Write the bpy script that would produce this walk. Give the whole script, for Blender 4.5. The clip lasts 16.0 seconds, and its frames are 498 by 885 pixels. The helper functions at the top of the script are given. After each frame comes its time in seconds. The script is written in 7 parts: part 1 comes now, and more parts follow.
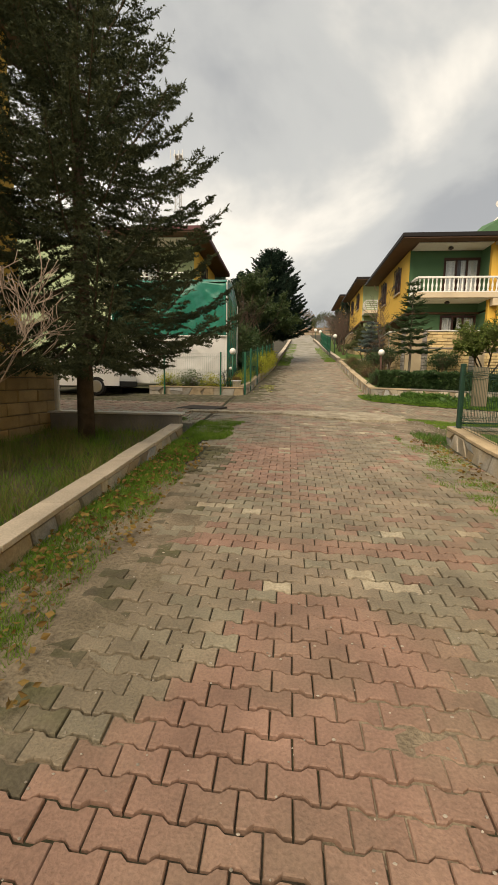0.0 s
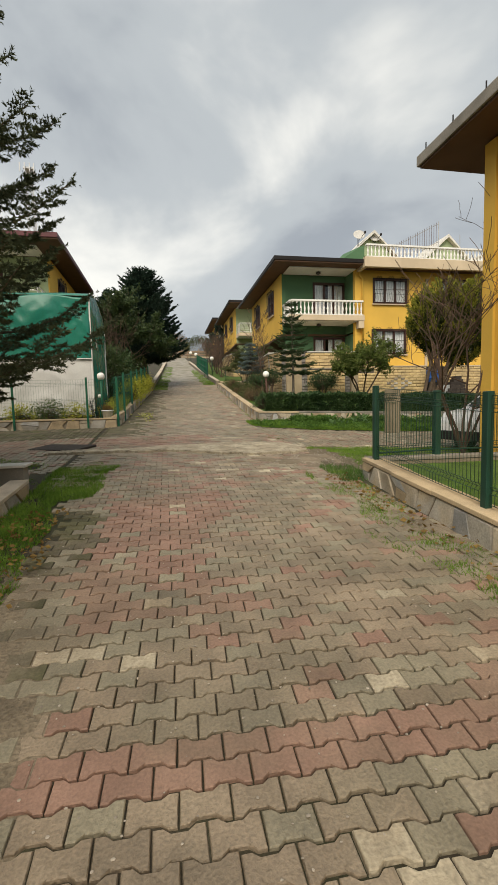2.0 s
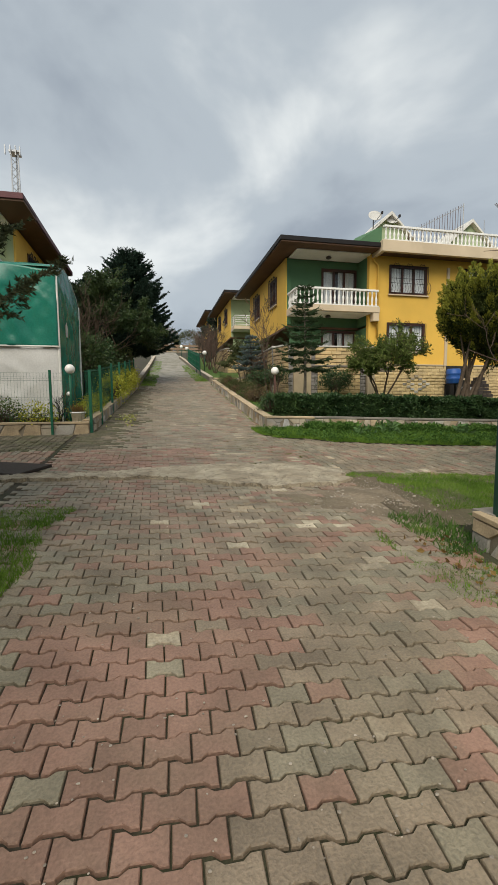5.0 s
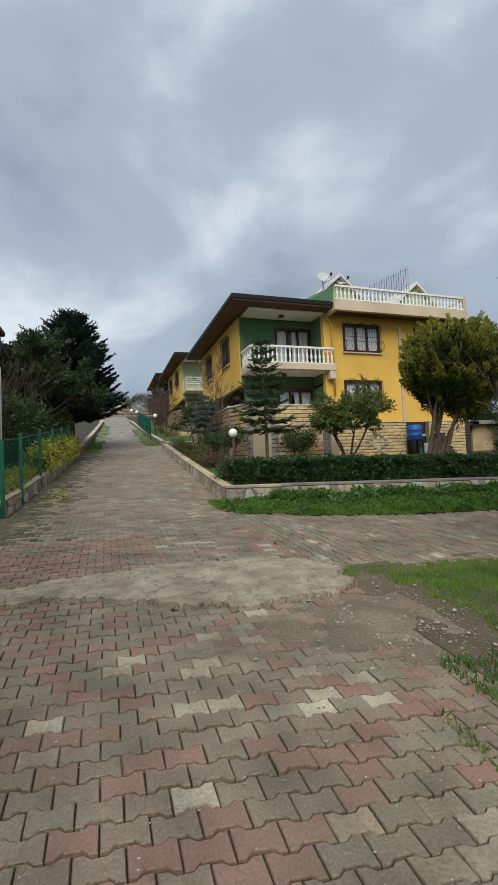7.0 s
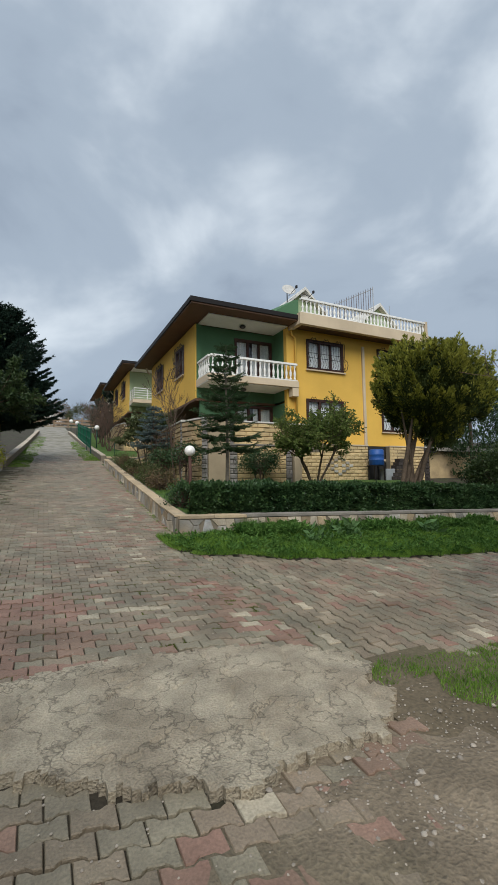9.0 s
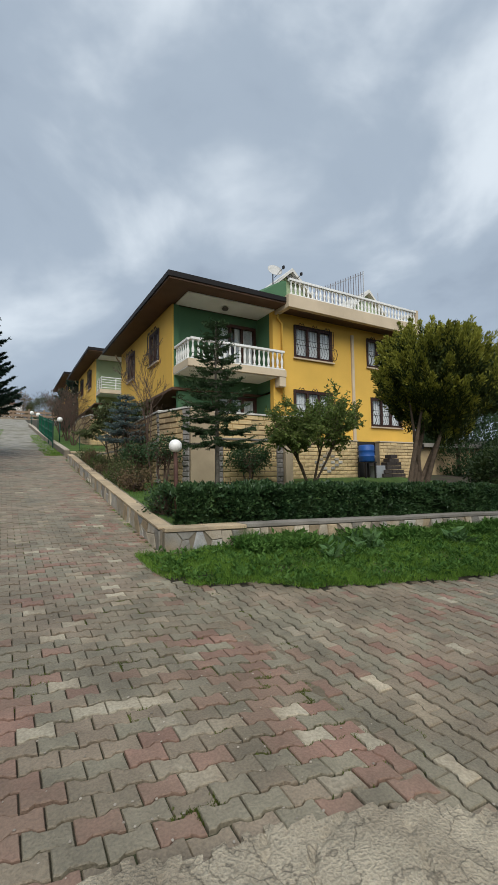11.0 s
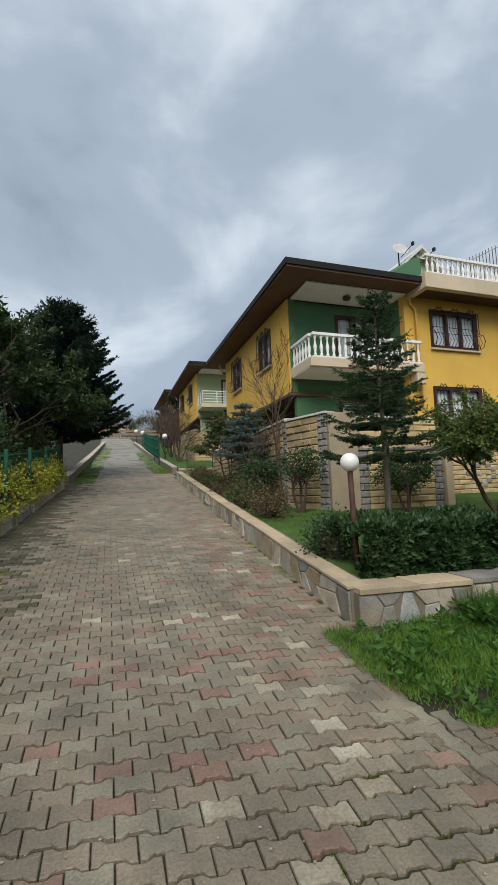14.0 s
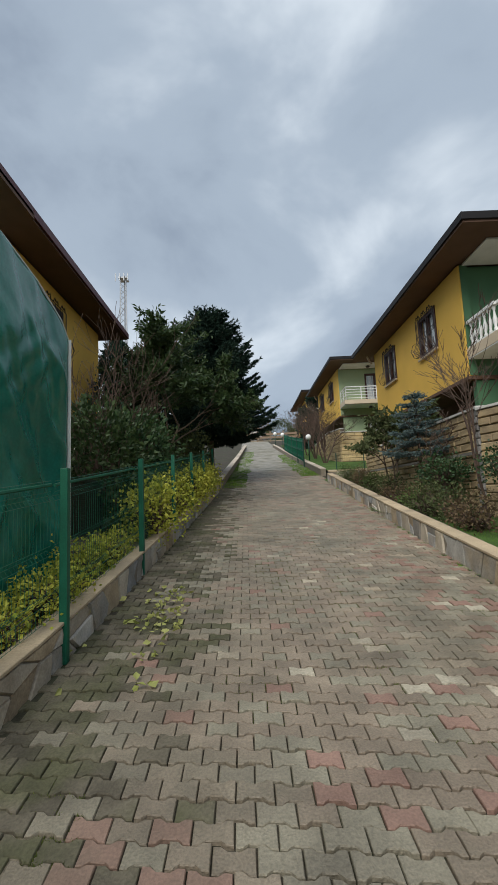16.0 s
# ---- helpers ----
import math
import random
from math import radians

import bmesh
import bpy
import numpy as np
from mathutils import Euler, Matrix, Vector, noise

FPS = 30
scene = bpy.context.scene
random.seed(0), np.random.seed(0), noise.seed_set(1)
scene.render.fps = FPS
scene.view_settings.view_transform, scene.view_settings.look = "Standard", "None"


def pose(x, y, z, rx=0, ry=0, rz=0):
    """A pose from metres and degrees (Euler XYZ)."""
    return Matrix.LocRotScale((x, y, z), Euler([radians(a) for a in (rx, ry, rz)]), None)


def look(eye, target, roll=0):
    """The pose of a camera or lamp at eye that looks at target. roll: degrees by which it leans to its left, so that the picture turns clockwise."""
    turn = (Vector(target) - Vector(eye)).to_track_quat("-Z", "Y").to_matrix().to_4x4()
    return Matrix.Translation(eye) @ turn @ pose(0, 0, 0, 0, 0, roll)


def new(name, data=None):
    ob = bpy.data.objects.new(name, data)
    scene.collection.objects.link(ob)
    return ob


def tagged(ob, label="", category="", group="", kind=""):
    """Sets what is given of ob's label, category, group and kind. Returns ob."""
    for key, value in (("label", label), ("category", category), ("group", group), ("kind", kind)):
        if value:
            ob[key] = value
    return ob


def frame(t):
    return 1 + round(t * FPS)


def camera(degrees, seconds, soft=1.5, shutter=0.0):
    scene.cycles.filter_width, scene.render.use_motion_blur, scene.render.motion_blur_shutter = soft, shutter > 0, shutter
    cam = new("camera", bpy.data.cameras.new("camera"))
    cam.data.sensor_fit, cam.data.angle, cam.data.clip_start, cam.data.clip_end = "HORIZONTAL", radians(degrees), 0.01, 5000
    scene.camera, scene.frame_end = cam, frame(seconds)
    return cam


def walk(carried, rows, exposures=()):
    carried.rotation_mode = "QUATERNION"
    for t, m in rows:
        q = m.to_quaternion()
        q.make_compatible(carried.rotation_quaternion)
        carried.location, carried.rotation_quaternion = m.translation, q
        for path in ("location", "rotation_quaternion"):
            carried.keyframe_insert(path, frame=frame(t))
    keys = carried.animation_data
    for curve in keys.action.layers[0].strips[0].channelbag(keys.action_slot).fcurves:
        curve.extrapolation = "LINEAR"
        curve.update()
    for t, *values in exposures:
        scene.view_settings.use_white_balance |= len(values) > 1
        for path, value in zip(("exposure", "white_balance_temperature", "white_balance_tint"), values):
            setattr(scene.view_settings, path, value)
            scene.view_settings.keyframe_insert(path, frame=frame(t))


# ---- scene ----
cam = camera(60.6, 16.0, soft=0.6)
METRES, EYE, TILT, LEAN, TURN = 13.87, 1.6, 0.0, 0.0, 5.2
ROWS = [
    (0.0, 0.0, 0.0, 0.0, 0.12, -7.8, -0.85),
    (0.5, -0.0017, 0.035, 0.0005, -4.72, -6.76, 1.97),
    (1.0, -0.0061, 0.0643, 0.0046, -6.46, -5.79, 1.33),
    (1.5, -0.0069, 0.0943, 0.0095, -13.31, -5.43, 0.48),
    (2.0, 0.0023, 0.1275, 0.0108, -16.18, -4.92, 1.45),
    (2.5, 0.0023, 0.1586, 0.0109, -15.83, -5.43, 0.67),
    (3.0, 0.0046, 0.1923, 0.0151, -16.76, -5.77, 0.33),
    (5.5, 0.0354, 0.3538, 0.0262, -18.16, -5.02, 0.45),
    (6.0, 0.0478, 0.3837, 0.0289, -21.51, -1.47, 0.96),
    (6.5, 0.058, 0.4175, 0.0316, -23.34, 1.22, 1.98),
    (7.0, 0.0638, 0.4486, 0.036, -23.68, 2.6, 2.56),
    (7.5, 0.0762, 0.4806, 0.0381, -24.57, 3.73, 2.31),
    (8.0, 0.0799, 0.5152, 0.0402, -26.69, 4.42, 1.66),
    (8.5, 0.0867, 0.5432, 0.0418, -28.82, 4.72, 1.1),
    (9.0, 0.0956, 0.5736, 0.047, -31.01, 4.84, 0.73),
    (11.5, 0.1296, 0.7252, 0.0568, -35.35, 4.0, 0.78),
    (12.0, 0.1344, 0.7551, 0.059, -34.16, 3.66, 0.83),
    (12.5, 0.1352, 0.7849, 0.0634, -32.27, 3.8, 1.05),
    (13.0, 0.1383, 0.813, 0.0611, -29.87, 4.37, 1.24),
    (13.5, 0.1352, 0.8437, 0.0661, -26.89, 5.13, 1.55),
    (14.0, 0.1246, 0.8731, 0.0731, -23.22, 5.84, 2.01),
    (14.5, 0.1207, 0.8975, 0.0719, -20.03, 6.23, 2.09),
    (15.0, 0.1143, 0.9231, 0.0778, -16.45, 6.34, 2.2),
    (15.5, 0.1011, 0.9457, 0.0808, -11.71, 6.49, 2.28),
    (16.0, 0.0937, 0.9677, 0.0807, -5.42, 6.7, 2.48),
]
WALK = [(t, pose(0, 0, EYE, TILT, LEAN, TURN) @ pose(METRES * x, METRES * y, METRES * z, 90 + pitch, roll, yaw)) for t, x, y, z, yaw, pitch, roll in ROWS]
walk(cam, WALK, exposures=[(0.0, 1.42, 8800, 13), (1.5, 1.33, 8000, 11), (3.0, 1.2, 7350, 10), (5.5, 1.14, 7000, 9), (6.5, 1.02, 6580, 9), (9.0, 0.99, 6420, 9), (16.0, 1.03, 6420, 9)])

# ---- world, sun ----
world = bpy.data.worlds.new("sky")
scene.world = world
world.use_nodes = True
wn, wl = world.node_tree.nodes, world.node_tree.links
wn.clear()
w_out = wn.new("ShaderNodeOutputWorld")
w_bg = wn.new("ShaderNodeBackground")
w_sky = wn.new("ShaderNodeTexSky")
w_sky.sky_type, w_sky.sun_disc = "NISHITA", False
w_sky.sun_elevation, w_sky.sun_rotation = radians(45), radians(205)
w_skys = wn.new("ShaderNodeVectorMath")
w_skys.operation = "SCALE"
w_skys.inputs["Scale"].default_value = 0.11
w_co = wn.new("ShaderNodeTexCoord")
w_map = wn.new("ShaderNodeMapping")
w_map.inputs["Scale"].default_value = (1.0, 1.0, 1.6)
w_map.inputs["Location"].default_value = (3.1, 0.4, 1.7)
w_n1 = wn.new("ShaderNodeTexNoise")
w_n1.inputs["Scale"].default_value, w_n1.inputs["Detail"].default_value, w_n1.inputs["Roughness"].default_value = 1.9, 6.0, 0.5
w_n1.inputs["Distortion"].default_value = 0.35
w_ramp = wn.new("ShaderNodeValToRGB")
w_ramp.color_ramp.interpolation = "EASE"
w_ramp.color_ramp.elements[0].position, w_ramp.color_ramp.elements[0].color = 0.33, (0.29, 0.35, 0.44, 1)
w_ramp.color_ramp.elements[1].position, w_ramp.color_ramp.elements[1].color = 0.70, (0.79, 0.86, 0.93, 1)
w_mid = w_ramp.color_ramp.elements.new(0.5)
w_mid.color = (0.42, 0.495, 0.59, 1)
w_mix = wn.new("ShaderNodeMixRGB")
w_mix.inputs["Fac"].default_value = 0.93
wl.new(w_sky.outputs["Color"], w_skys.inputs[0])
wl.new(w_co.outputs["Generated"], w_map.inputs["Vector"])
wl.new(w_map.outputs["Vector"], w_n1.inputs["Vector"])
wl.new(w_n1.outputs["Fac"], w_ramp.inputs["Fac"])
wl.new(w_skys.outputs["Vector"], w_mix.inputs["Color1"])
wl.new(w_ramp.outputs["Color"], w_mix.inputs["Color2"])
wl.new(w_mix.outputs["Color"], w_bg.inputs["Color"])
w_bg.inputs["Strength"].default_value = 0.5
wl.new(w_bg.outputs["Background"], w_out.inputs["Surface"])

sun = new("sun", bpy.data.lights.new("sun", "SUN"))
sun.data.energy, sun.data.angle, sun.data.color = 1.5, radians(50), (1.0, 0.97, 0.92)
sun.matrix_world = look((-16, -34, 38), (0, 0, 0))

# ---- materials ----
def surface(name, base, rough=0.8, var=0.12, scale=6.0, fine=60.0, bump=0.3, dist=0.004, metal=0.0, dark=None, pick="", pickvar=0.25, spec=0.3, stain=0.0, stain_from=0.47, cracks=0.0):
    """A procedural surface: base colour, broad and fine variation, relief; pick: 'object' or 'island' varies whole pieces."""
    m = bpy.data.materials.new(name)
    m.use_nodes = True
    nt = m.node_tree
    n, l = nt.nodes, nt.links
    b = n["Principled BSDF"]
    b.inputs["Roughness"].default_value, b.inputs["Metallic"].default_value = rough, metal
    b.inputs["Specular IOR Level"].default_value = spec
    co = n.new("ShaderNodeTexCoord")
    geo = n.new("ShaderNodeNewGeometry")
    big = n.new("ShaderNodeTexNoise")
    big.inputs["Scale"].default_value, big.inputs["Detail"].default_value = scale, 4.0
    small = n.new("ShaderNodeTexNoise")
    small.inputs["Scale"].default_value, small.inputs["Detail"].default_value = fine, 3.0
    l.new(geo.outputs["Position"], big.inputs["Vector"])
    l.new(geo.outputs["Position"], small.inputs["Vector"])
    ramp = n.new("ShaderNodeMapRange")
    ramp.inputs["From Min"].default_value, ramp.inputs["From Max"].default_value = 0.3, 0.7
    ramp.inputs["To Min"].default_value, ramp.inputs["To Max"].default_value = 1 - var, 1 + var
    l.new(big.outputs["Fac"], ramp.inputs["Value"])
    ramp2 = n.new("ShaderNodeMapRange")
    ramp2.inputs["From Min"].default_value, ramp2.inputs["From Max"].default_value = 0.3, 0.7
    ramp2.inputs["To Min"].default_value, ramp2.inputs["To Max"].default_value = 1 - var * 0.8, 1 + var * 0.8
    l.new(small.outputs["Fac"], ramp2.inputs["Value"])
    mul = n.new("ShaderNodeMath")
    mul.operation = "MULTIPLY"
    l.new(ramp.outputs["Result"], mul.inputs[0])
    l.new(ramp2.outputs["Result"], mul.inputs[1])
    value = mul.outputs["Value"]
    if pick:
        if pick == "object":
            src = n.new("ShaderNodeObjectInfo").outputs["Random"]
        else:
            src = geo.outputs["Random Per Island"]
        pr = n.new("ShaderNodeMapRange")
        pr.inputs["To Min"].default_value, pr.inputs["To Max"].default_value = 1 - pickvar, 1 + pickvar
        l.new(src, pr.inputs["Value"])
        m2 = n.new("ShaderNodeMath")
        m2.operation = "MULTIPLY"
        l.new(value, m2.inputs[0])
        l.new(pr.outputs["Result"], m2.inputs[1])
        value = m2.outputs["Value"]
    col = n.new("ShaderNodeRGB")
    col.outputs[0].default_value = (*base, 1)
    colour = col.outputs[0]
    if dark is not None:
        st = n.new("ShaderNodeTexNoise")
        st.inputs["Scale"].default_value, st.inputs["Detail"].default_value = scale * 0.45, 6.0
        l.new(geo.outputs["Position"], st.inputs["Vector"])
        sr = n.new("ShaderNodeMapRange")
        sr.inputs["From Min"].default_value, sr.inputs["From Max"].default_value = stain_from, stain_from + 0.19
        sr.inputs["To Max"].default_value = stain
        l.new(st.outputs["Fac"], sr.inputs["Value"])
        mx = n.new("ShaderNodeMixRGB")
        l.new(sr.outputs["Result"], mx.inputs["Fac"])
        l.new(colour, mx.inputs["Color1"])
        mx.inputs["Color2"].default_value = (*dark, 1)
        colour = mx.outputs["Color"]
    if cracks:
        wob = n.new("ShaderNodeMixRGB")
        wob.blend_type = "ADD"
        wob.inputs["Fac"].default_value = 0.6
        l.new(geo.outputs["Position"], wob.inputs["Color1"])
        l.new(big.outputs["Color"], wob.inputs["Color2"])
        vo = n.new("ShaderNodeTexVoronoi")
        vo.feature = "DISTANCE_TO_EDGE"
        vo.inputs["Scale"].default_value = cracks
        l.new(wob.outputs["Color"], vo.inputs["Vector"])
        cr = n.new("ShaderNodeMapRange")
        cr.inputs["From Max"].default_value, cr.inputs["To Min"].default_value = 0.03, 0.5
        l.new(vo.outputs["Distance"], cr.inputs["Value"])
        m3 = n.new("ShaderNodeMath")
        m3.operation = "MULTIPLY"
        l.new(value, m3.inputs[0])
        l.new(cr.outputs["Result"], m3.inputs[1])
        value = m3.outputs["Value"]
    sc = n.new("ShaderNodeVectorMath")
    sc.operation = "SCALE"
    l.new(colour, sc.inputs[0])
    l.new(value, sc.inputs["Scale"])
    l.new(sc.outputs["Vector"], b.inputs["Base Color"])
    if bump:
        bp = n.new("ShaderNodeBump")
        bp.inputs["Strength"].default_value, bp.inputs["Distance"].default_value = bump, dist
        l.new(small.outputs["Fac"], bp.inputs["Height"])
        l.new(bp.outputs["Normal"], b.inputs["Normal"])
    return m


def leafy(name, base, base2, rough=0.65, trans=0.25, spec=0.12):
    """Leaves: each one its own shade between two greens, a little light passing through."""
    m = bpy.data.materials.new(name)
    m.use_nodes = True
    n, l = m.node_tree.nodes, m.node_tree.links
    b = n["Principled BSDF"]
    geo = n.new("ShaderNodeNewGeometry")
    big = n.new("ShaderNodeTexNoise")
    big.inputs["Scale"].default_value = 2.2
    l.new(geo.outputs["Position"], big.inputs["Vector"])
    add = n.new("ShaderNodeMath")
    add.operation = "MULTIPLY_ADD"
    add.inputs[1].default_value, add.inputs[2].default_value = 0.6, 0.0
    l.new(geo.outputs["Random Per Island"], add.inputs[0])
    mr = n.new("ShaderNodeMapRange")
    mr.inputs["From Min"].default_value, mr.inputs["From Max"].default_value = 0.35, 0.65
    mr.inputs["To Max"].default_value = 0.4
    l.new(big.outputs["Fac"], mr.inputs["Value"])
    l.new(mr.outputs["Result"], add.inputs[2])
    mx = n.new("ShaderNodeMixRGB")
    l.new(add.outputs["Value"], mx.inputs["Fac"])
    mx.inputs["Color1"].default_value, mx.inputs["Color2"].default_value = (*base, 1), (*base2, 1)
    l.new(mx.outputs["Color"], b.inputs["Base Color"])
    b.inputs["Roughness"].default_value, b.inputs["Specular IOR Level"].default_value = rough, spec
    tr = n.new("ShaderNodeBsdfTranslucent")
    l.new(mx.outputs["Color"], tr.inputs["Color"])
    ms = n.new("ShaderNodeMixShader")
    ms.inputs["Fac"].default_value = trans
    l.new(b.outputs["BSDF"], ms.inputs[1])
    l.new(tr.outputs["BSDF"], ms.inputs[2])
    l.new(ms.outputs["Shader"], n["Material Output"].inputs["Surface"])
    return m


def glassy(name, tint, rough=0.04):
    """Window glass: clear with a mirror-like sheen."""
    m = bpy.data.materials.new(name)
    m.use_nodes = True
    n, l = m.node_tree.nodes, m.node_tree.links
    n.remove(n["Principled BSDF"])
    tr = n.new("ShaderNodeBsdfTransparent")
    tr.inputs["Color"].default_value = (*tint, 1)
    gl = n.new("ShaderNodeBsdfGlossy")
    gl.inputs["Roughness"].default_value = rough
    fr = n.new("ShaderNodeLayerWeight")
    pw = n.new("ShaderNodeMath")
    pw.operation = "POWER"
    pw.inputs[1].default_value = 3.5
    l.new(fr.outputs["Facing"], pw.inputs[0])
    ad = n.new("ShaderNodeMath")
    ad.operation = "MULTIPLY_ADD"
    ad.inputs[1].default_value, ad.inputs[2].default_value = 0.8, 0.04
    l.new(pw.outputs["Value"], ad.inputs[0])
    ms = n.new("ShaderNodeMixShader")
    l.new(ad.outputs["Value"], ms.inputs["Fac"])
    l.new(tr.outputs["BSDF"], ms.inputs[1])
    l.new(gl.outputs["BSDF"], ms.inputs[2])
    l.new(ms.outputs["Shader"], n["Material Output"].inputs["Surface"])
    return m


M = {}
M["soil"] = surface("soil", (0.13, 0.105, 0.07), 0.95, 0.25, 1.3, 40, 0.8, 0.02, dark=(0.07, 0.09, 0.035), stain=0.6)
M["joint"] = surface("joint_sand", (0.05, 0.042, 0.03), 0.95, 0.3, 2.0, 60, 0.6, 0.01, dark=(0.038, 0.05, 0.02), stain=0.75)
for nick in ("island", "object"):
    M["paver_grey_" + nick] = surface("paver_grey_" + nick, (0.25, 0.223, 0.16), 0.56, 0.24, 3.0, 75, 0.8, 0.008, dark=(0.192, 0.166, 0.12), pick=nick, pickvar=0.11, stain=0.8, stain_from=0.42, spec=0.45)
    M["paver_red_" + nick] = surface("paver_red_" + nick, (0.275, 0.17, 0.129), 0.58, 0.2, 3.0, 75, 0.7, 0.006, dark=(0.215, 0.155, 0.112), pick=nick, pickvar=0.1, stain=0.75, stain_from=0.42)
    M["paver_cream_" + nick] = surface("paver_cream_" + nick, (0.39, 0.345, 0.26), 0.8, 0.25, 3.0, 60, 0.9, 0.008, dark=(0.25, 0.2, 0.14), pick=nick, pickvar=0.2, stain=0.8, stain_from=0.42)
    M["paver_brown_" + nick] = surface("paver_brown_" + nick, (0.255, 0.202, 0.145), 0.56, 0.24, 3.0, 75, 0.8, 0.008, dark=(0.19, 0.162, 0.114), pick=nick, pickvar=0.11, stain=0.8, stain_from=0.42, spec=0.45)
# mossy stones whose dark colour also holds the shade along the west edge
for nick in ("island", "object"):
    M["paver_shady_moss_" + nick] = surface("paver_mossy_shaded_" + nick, (0.135, 0.116, 0.082), 0.85, 0.25, 5.0, 60, 0.8, 0.008, dark=(0.085, 0.085, 0.042), pick=nick, pickvar=0.2, stain=0.8, stain_from=0.42)
M["concrete"] = surface("patched_concrete", (0.44, 0.385, 0.29), 0.9, 0.24, 5.0, 80, 1.0, 0.02, dark=(0.31, 0.26, 0.19), stain=0.7, stain_from=0.42, cracks=2.6)
M["asphalt"] = surface("worn_road", (0.27, 0.255, 0.22), 0.9, 0.25, 2.2, 30, 0.8, 0.01, dark=(0.15, 0.14, 0.09), stain=0.8)
M["yellow"] = surface("yellow_render", (0.72, 0.44, 0.085), 0.85, 0.05, 0.9, 140, 0.35, 0.003, dark=(0.56, 0.34, 0.075), stain=0.35)
M["green_wall"] = surface("green_render", (0.075, 0.165, 0.085), 0.85, 0.06, 0.9, 140, 0.35, 0.003)
M["pale_green"] = surface("pale_green_render", (0.34, 0.42, 0.25), 0.85, 0.05, 0.9, 140, 0.35, 0.003)
M["beige"] = surface("beige_render", (0.58, 0.47, 0.33), 0.85, 0.07, 1.2, 120, 0.4, 0.003, dark=(0.4, 0.32, 0.22), stain=0.5)
M["white"] = surface("white_paint", (0.78, 0.77, 0.73), 0.7, 0.05, 2.0, 90, 0.2, 0.002, dark=(0.6, 0.58, 0.52), stain=0.4)
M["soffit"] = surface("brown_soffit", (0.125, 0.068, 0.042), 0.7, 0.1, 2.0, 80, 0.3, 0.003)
M["gutter"] = surface("dark_gutter", (0.018, 0.016, 0.016), 0.6, 0.1, 2.0, 60, 0.1, 0.002, spec=0.15)
M["red_gutter"] = surface("maroon_gutter", (0.10, 0.025, 0.03), 0.5, 0.1, 2.0, 60, 0.1, 0.002)
M["roof"] = surface("green_roof", (0.2, 0.235, 0.19), 0.7, 0.1, 2.0, 60, 0.3, 0.004)
M["brownwood"] = surface("brown_frame", (0.06, 0.025, 0.018), 0.45, 0.15, 8.0, 120, 0.2, 0.002)
M["iron"] = surface("black_iron", (0.025, 0.022, 0.022), 0.5, 0.15, 8.0, 120, 0.2, 0.002, metal=0.3)
M["curtain"] = surface("white_curtain", (0.72, 0.72, 0.72), 0.9, 0.08, 3.0, 60, 0.2, 0.003)
M["dark_room"] = surface("dark_interior", (0.03, 0.028, 0.025), 0.9, 0.1, 2.0, 40, 0.1, 0.002)
M["glass"] = glassy("window_glass", (0.95, 0.97, 0.97))
M["car_glass"] = surface("car_glass", (0.012, 0.014, 0.016), 0.06, 0.02, 2.0, 10, 0.0, 0.001, spec=0.6)
M["block"] = surface("cream_split_block", (0.56, 0.42, 0.22), 0.85, 0.12, 3.0, 70, 0.8, 0.008, pick="object", pickvar=0.13, dark=(0.38, 0.29, 0.17), stain=0.5)
# cream block darkened to tan; on the retaining walls this paints their west-side shade
M["block_tan_shade"] = surface("tan_shade_split_block", (0.43, 0.32, 0.175), 0.88, 0.14, 3.0, 70, 0.8, 0.008, pick="object", pickvar=0.18, dark=(0.2, 0.15, 0.1), stain=0.6)
M["block_grey"] = surface("grey_split_block", (0.27, 0.25, 0.23), 0.88, 0.12, 3.0, 70, 0.8, 0.008, pick="object", pickvar=0.2)
M["block_dark"] = surface("dark_brick", (0.05, 0.04, 0.035), 0.85, 0.12, 3.0, 70, 0.8, 0.008, pick="object", pickvar=0.2)
M["mortar"] = surface("mortar", (0.21, 0.18, 0.135), 0.95, 0.15, 4.0, 80, 0.6, 0.005)
M["panel"] = surface("tan_panel_render", (0.42, 0.335, 0.225), 0.88, 0.12, 1.5, 110, 0.5, 0.004, dark=(0.3, 0.23, 0.15), stain=0.6)
M["mortar_cream"] = surface("cream_mortar", (0.42, 0.32, 0.17), 0.95, 0.12, 4.0, 80, 0.6, 0.005)
M["stone"] = surface("field_stone", (0.36, 0.34, 0.30), 0.85, 0.2, 4.0, 50, 0.7, 0.008, pick="object", pickvar=0.38, dark=(0.36, 0.27, 0.16), stain=0.7)
M["stone_cream"] = surface("cream_stone", (0.46, 0.40, 0.31), 0.85, 0.18, 5.0, 50, 0.7, 0.008, pick="object", pickvar=0.2, dark=(0.34, 0.27, 0.18), stain=0.6)
M["stone_blue"] = surface("blue_grey_stone", (0.29, 0.295, 0.295), 0.85, 0.2, 5.0, 50, 0.7, 0.008, pick="object", pickvar=0.25, dark=(0.33, 0.28, 0.2), stain=0.5)
M["stone_tan"] = surface("tan_stone", (0.37, 0.29, 0.19), 0.85, 0.2, 5.0, 50, 0.7, 0.008, pick="object", pickvar=0.25, dark=(0.22, 0.17, 0.11), stain=0.5)
M["cap_pale"] = surface("pale_worn_cap", (0.5, 0.43, 0.34), 0.85, 0.15, 2.5, 60, 0.5, 0.006, dark=(0.27, 0.23, 0.18), stain=0.6, pick="object", pickvar=0.12)
M["cap"] = surface("sandstone_cap", (0.46, 0.36, 0.235), 0.85, 0.15, 2.5, 60, 0.5, 0.006, dark=(0.24, 0.2, 0.15), stain=0.65, pick="object", pickvar=0.12)
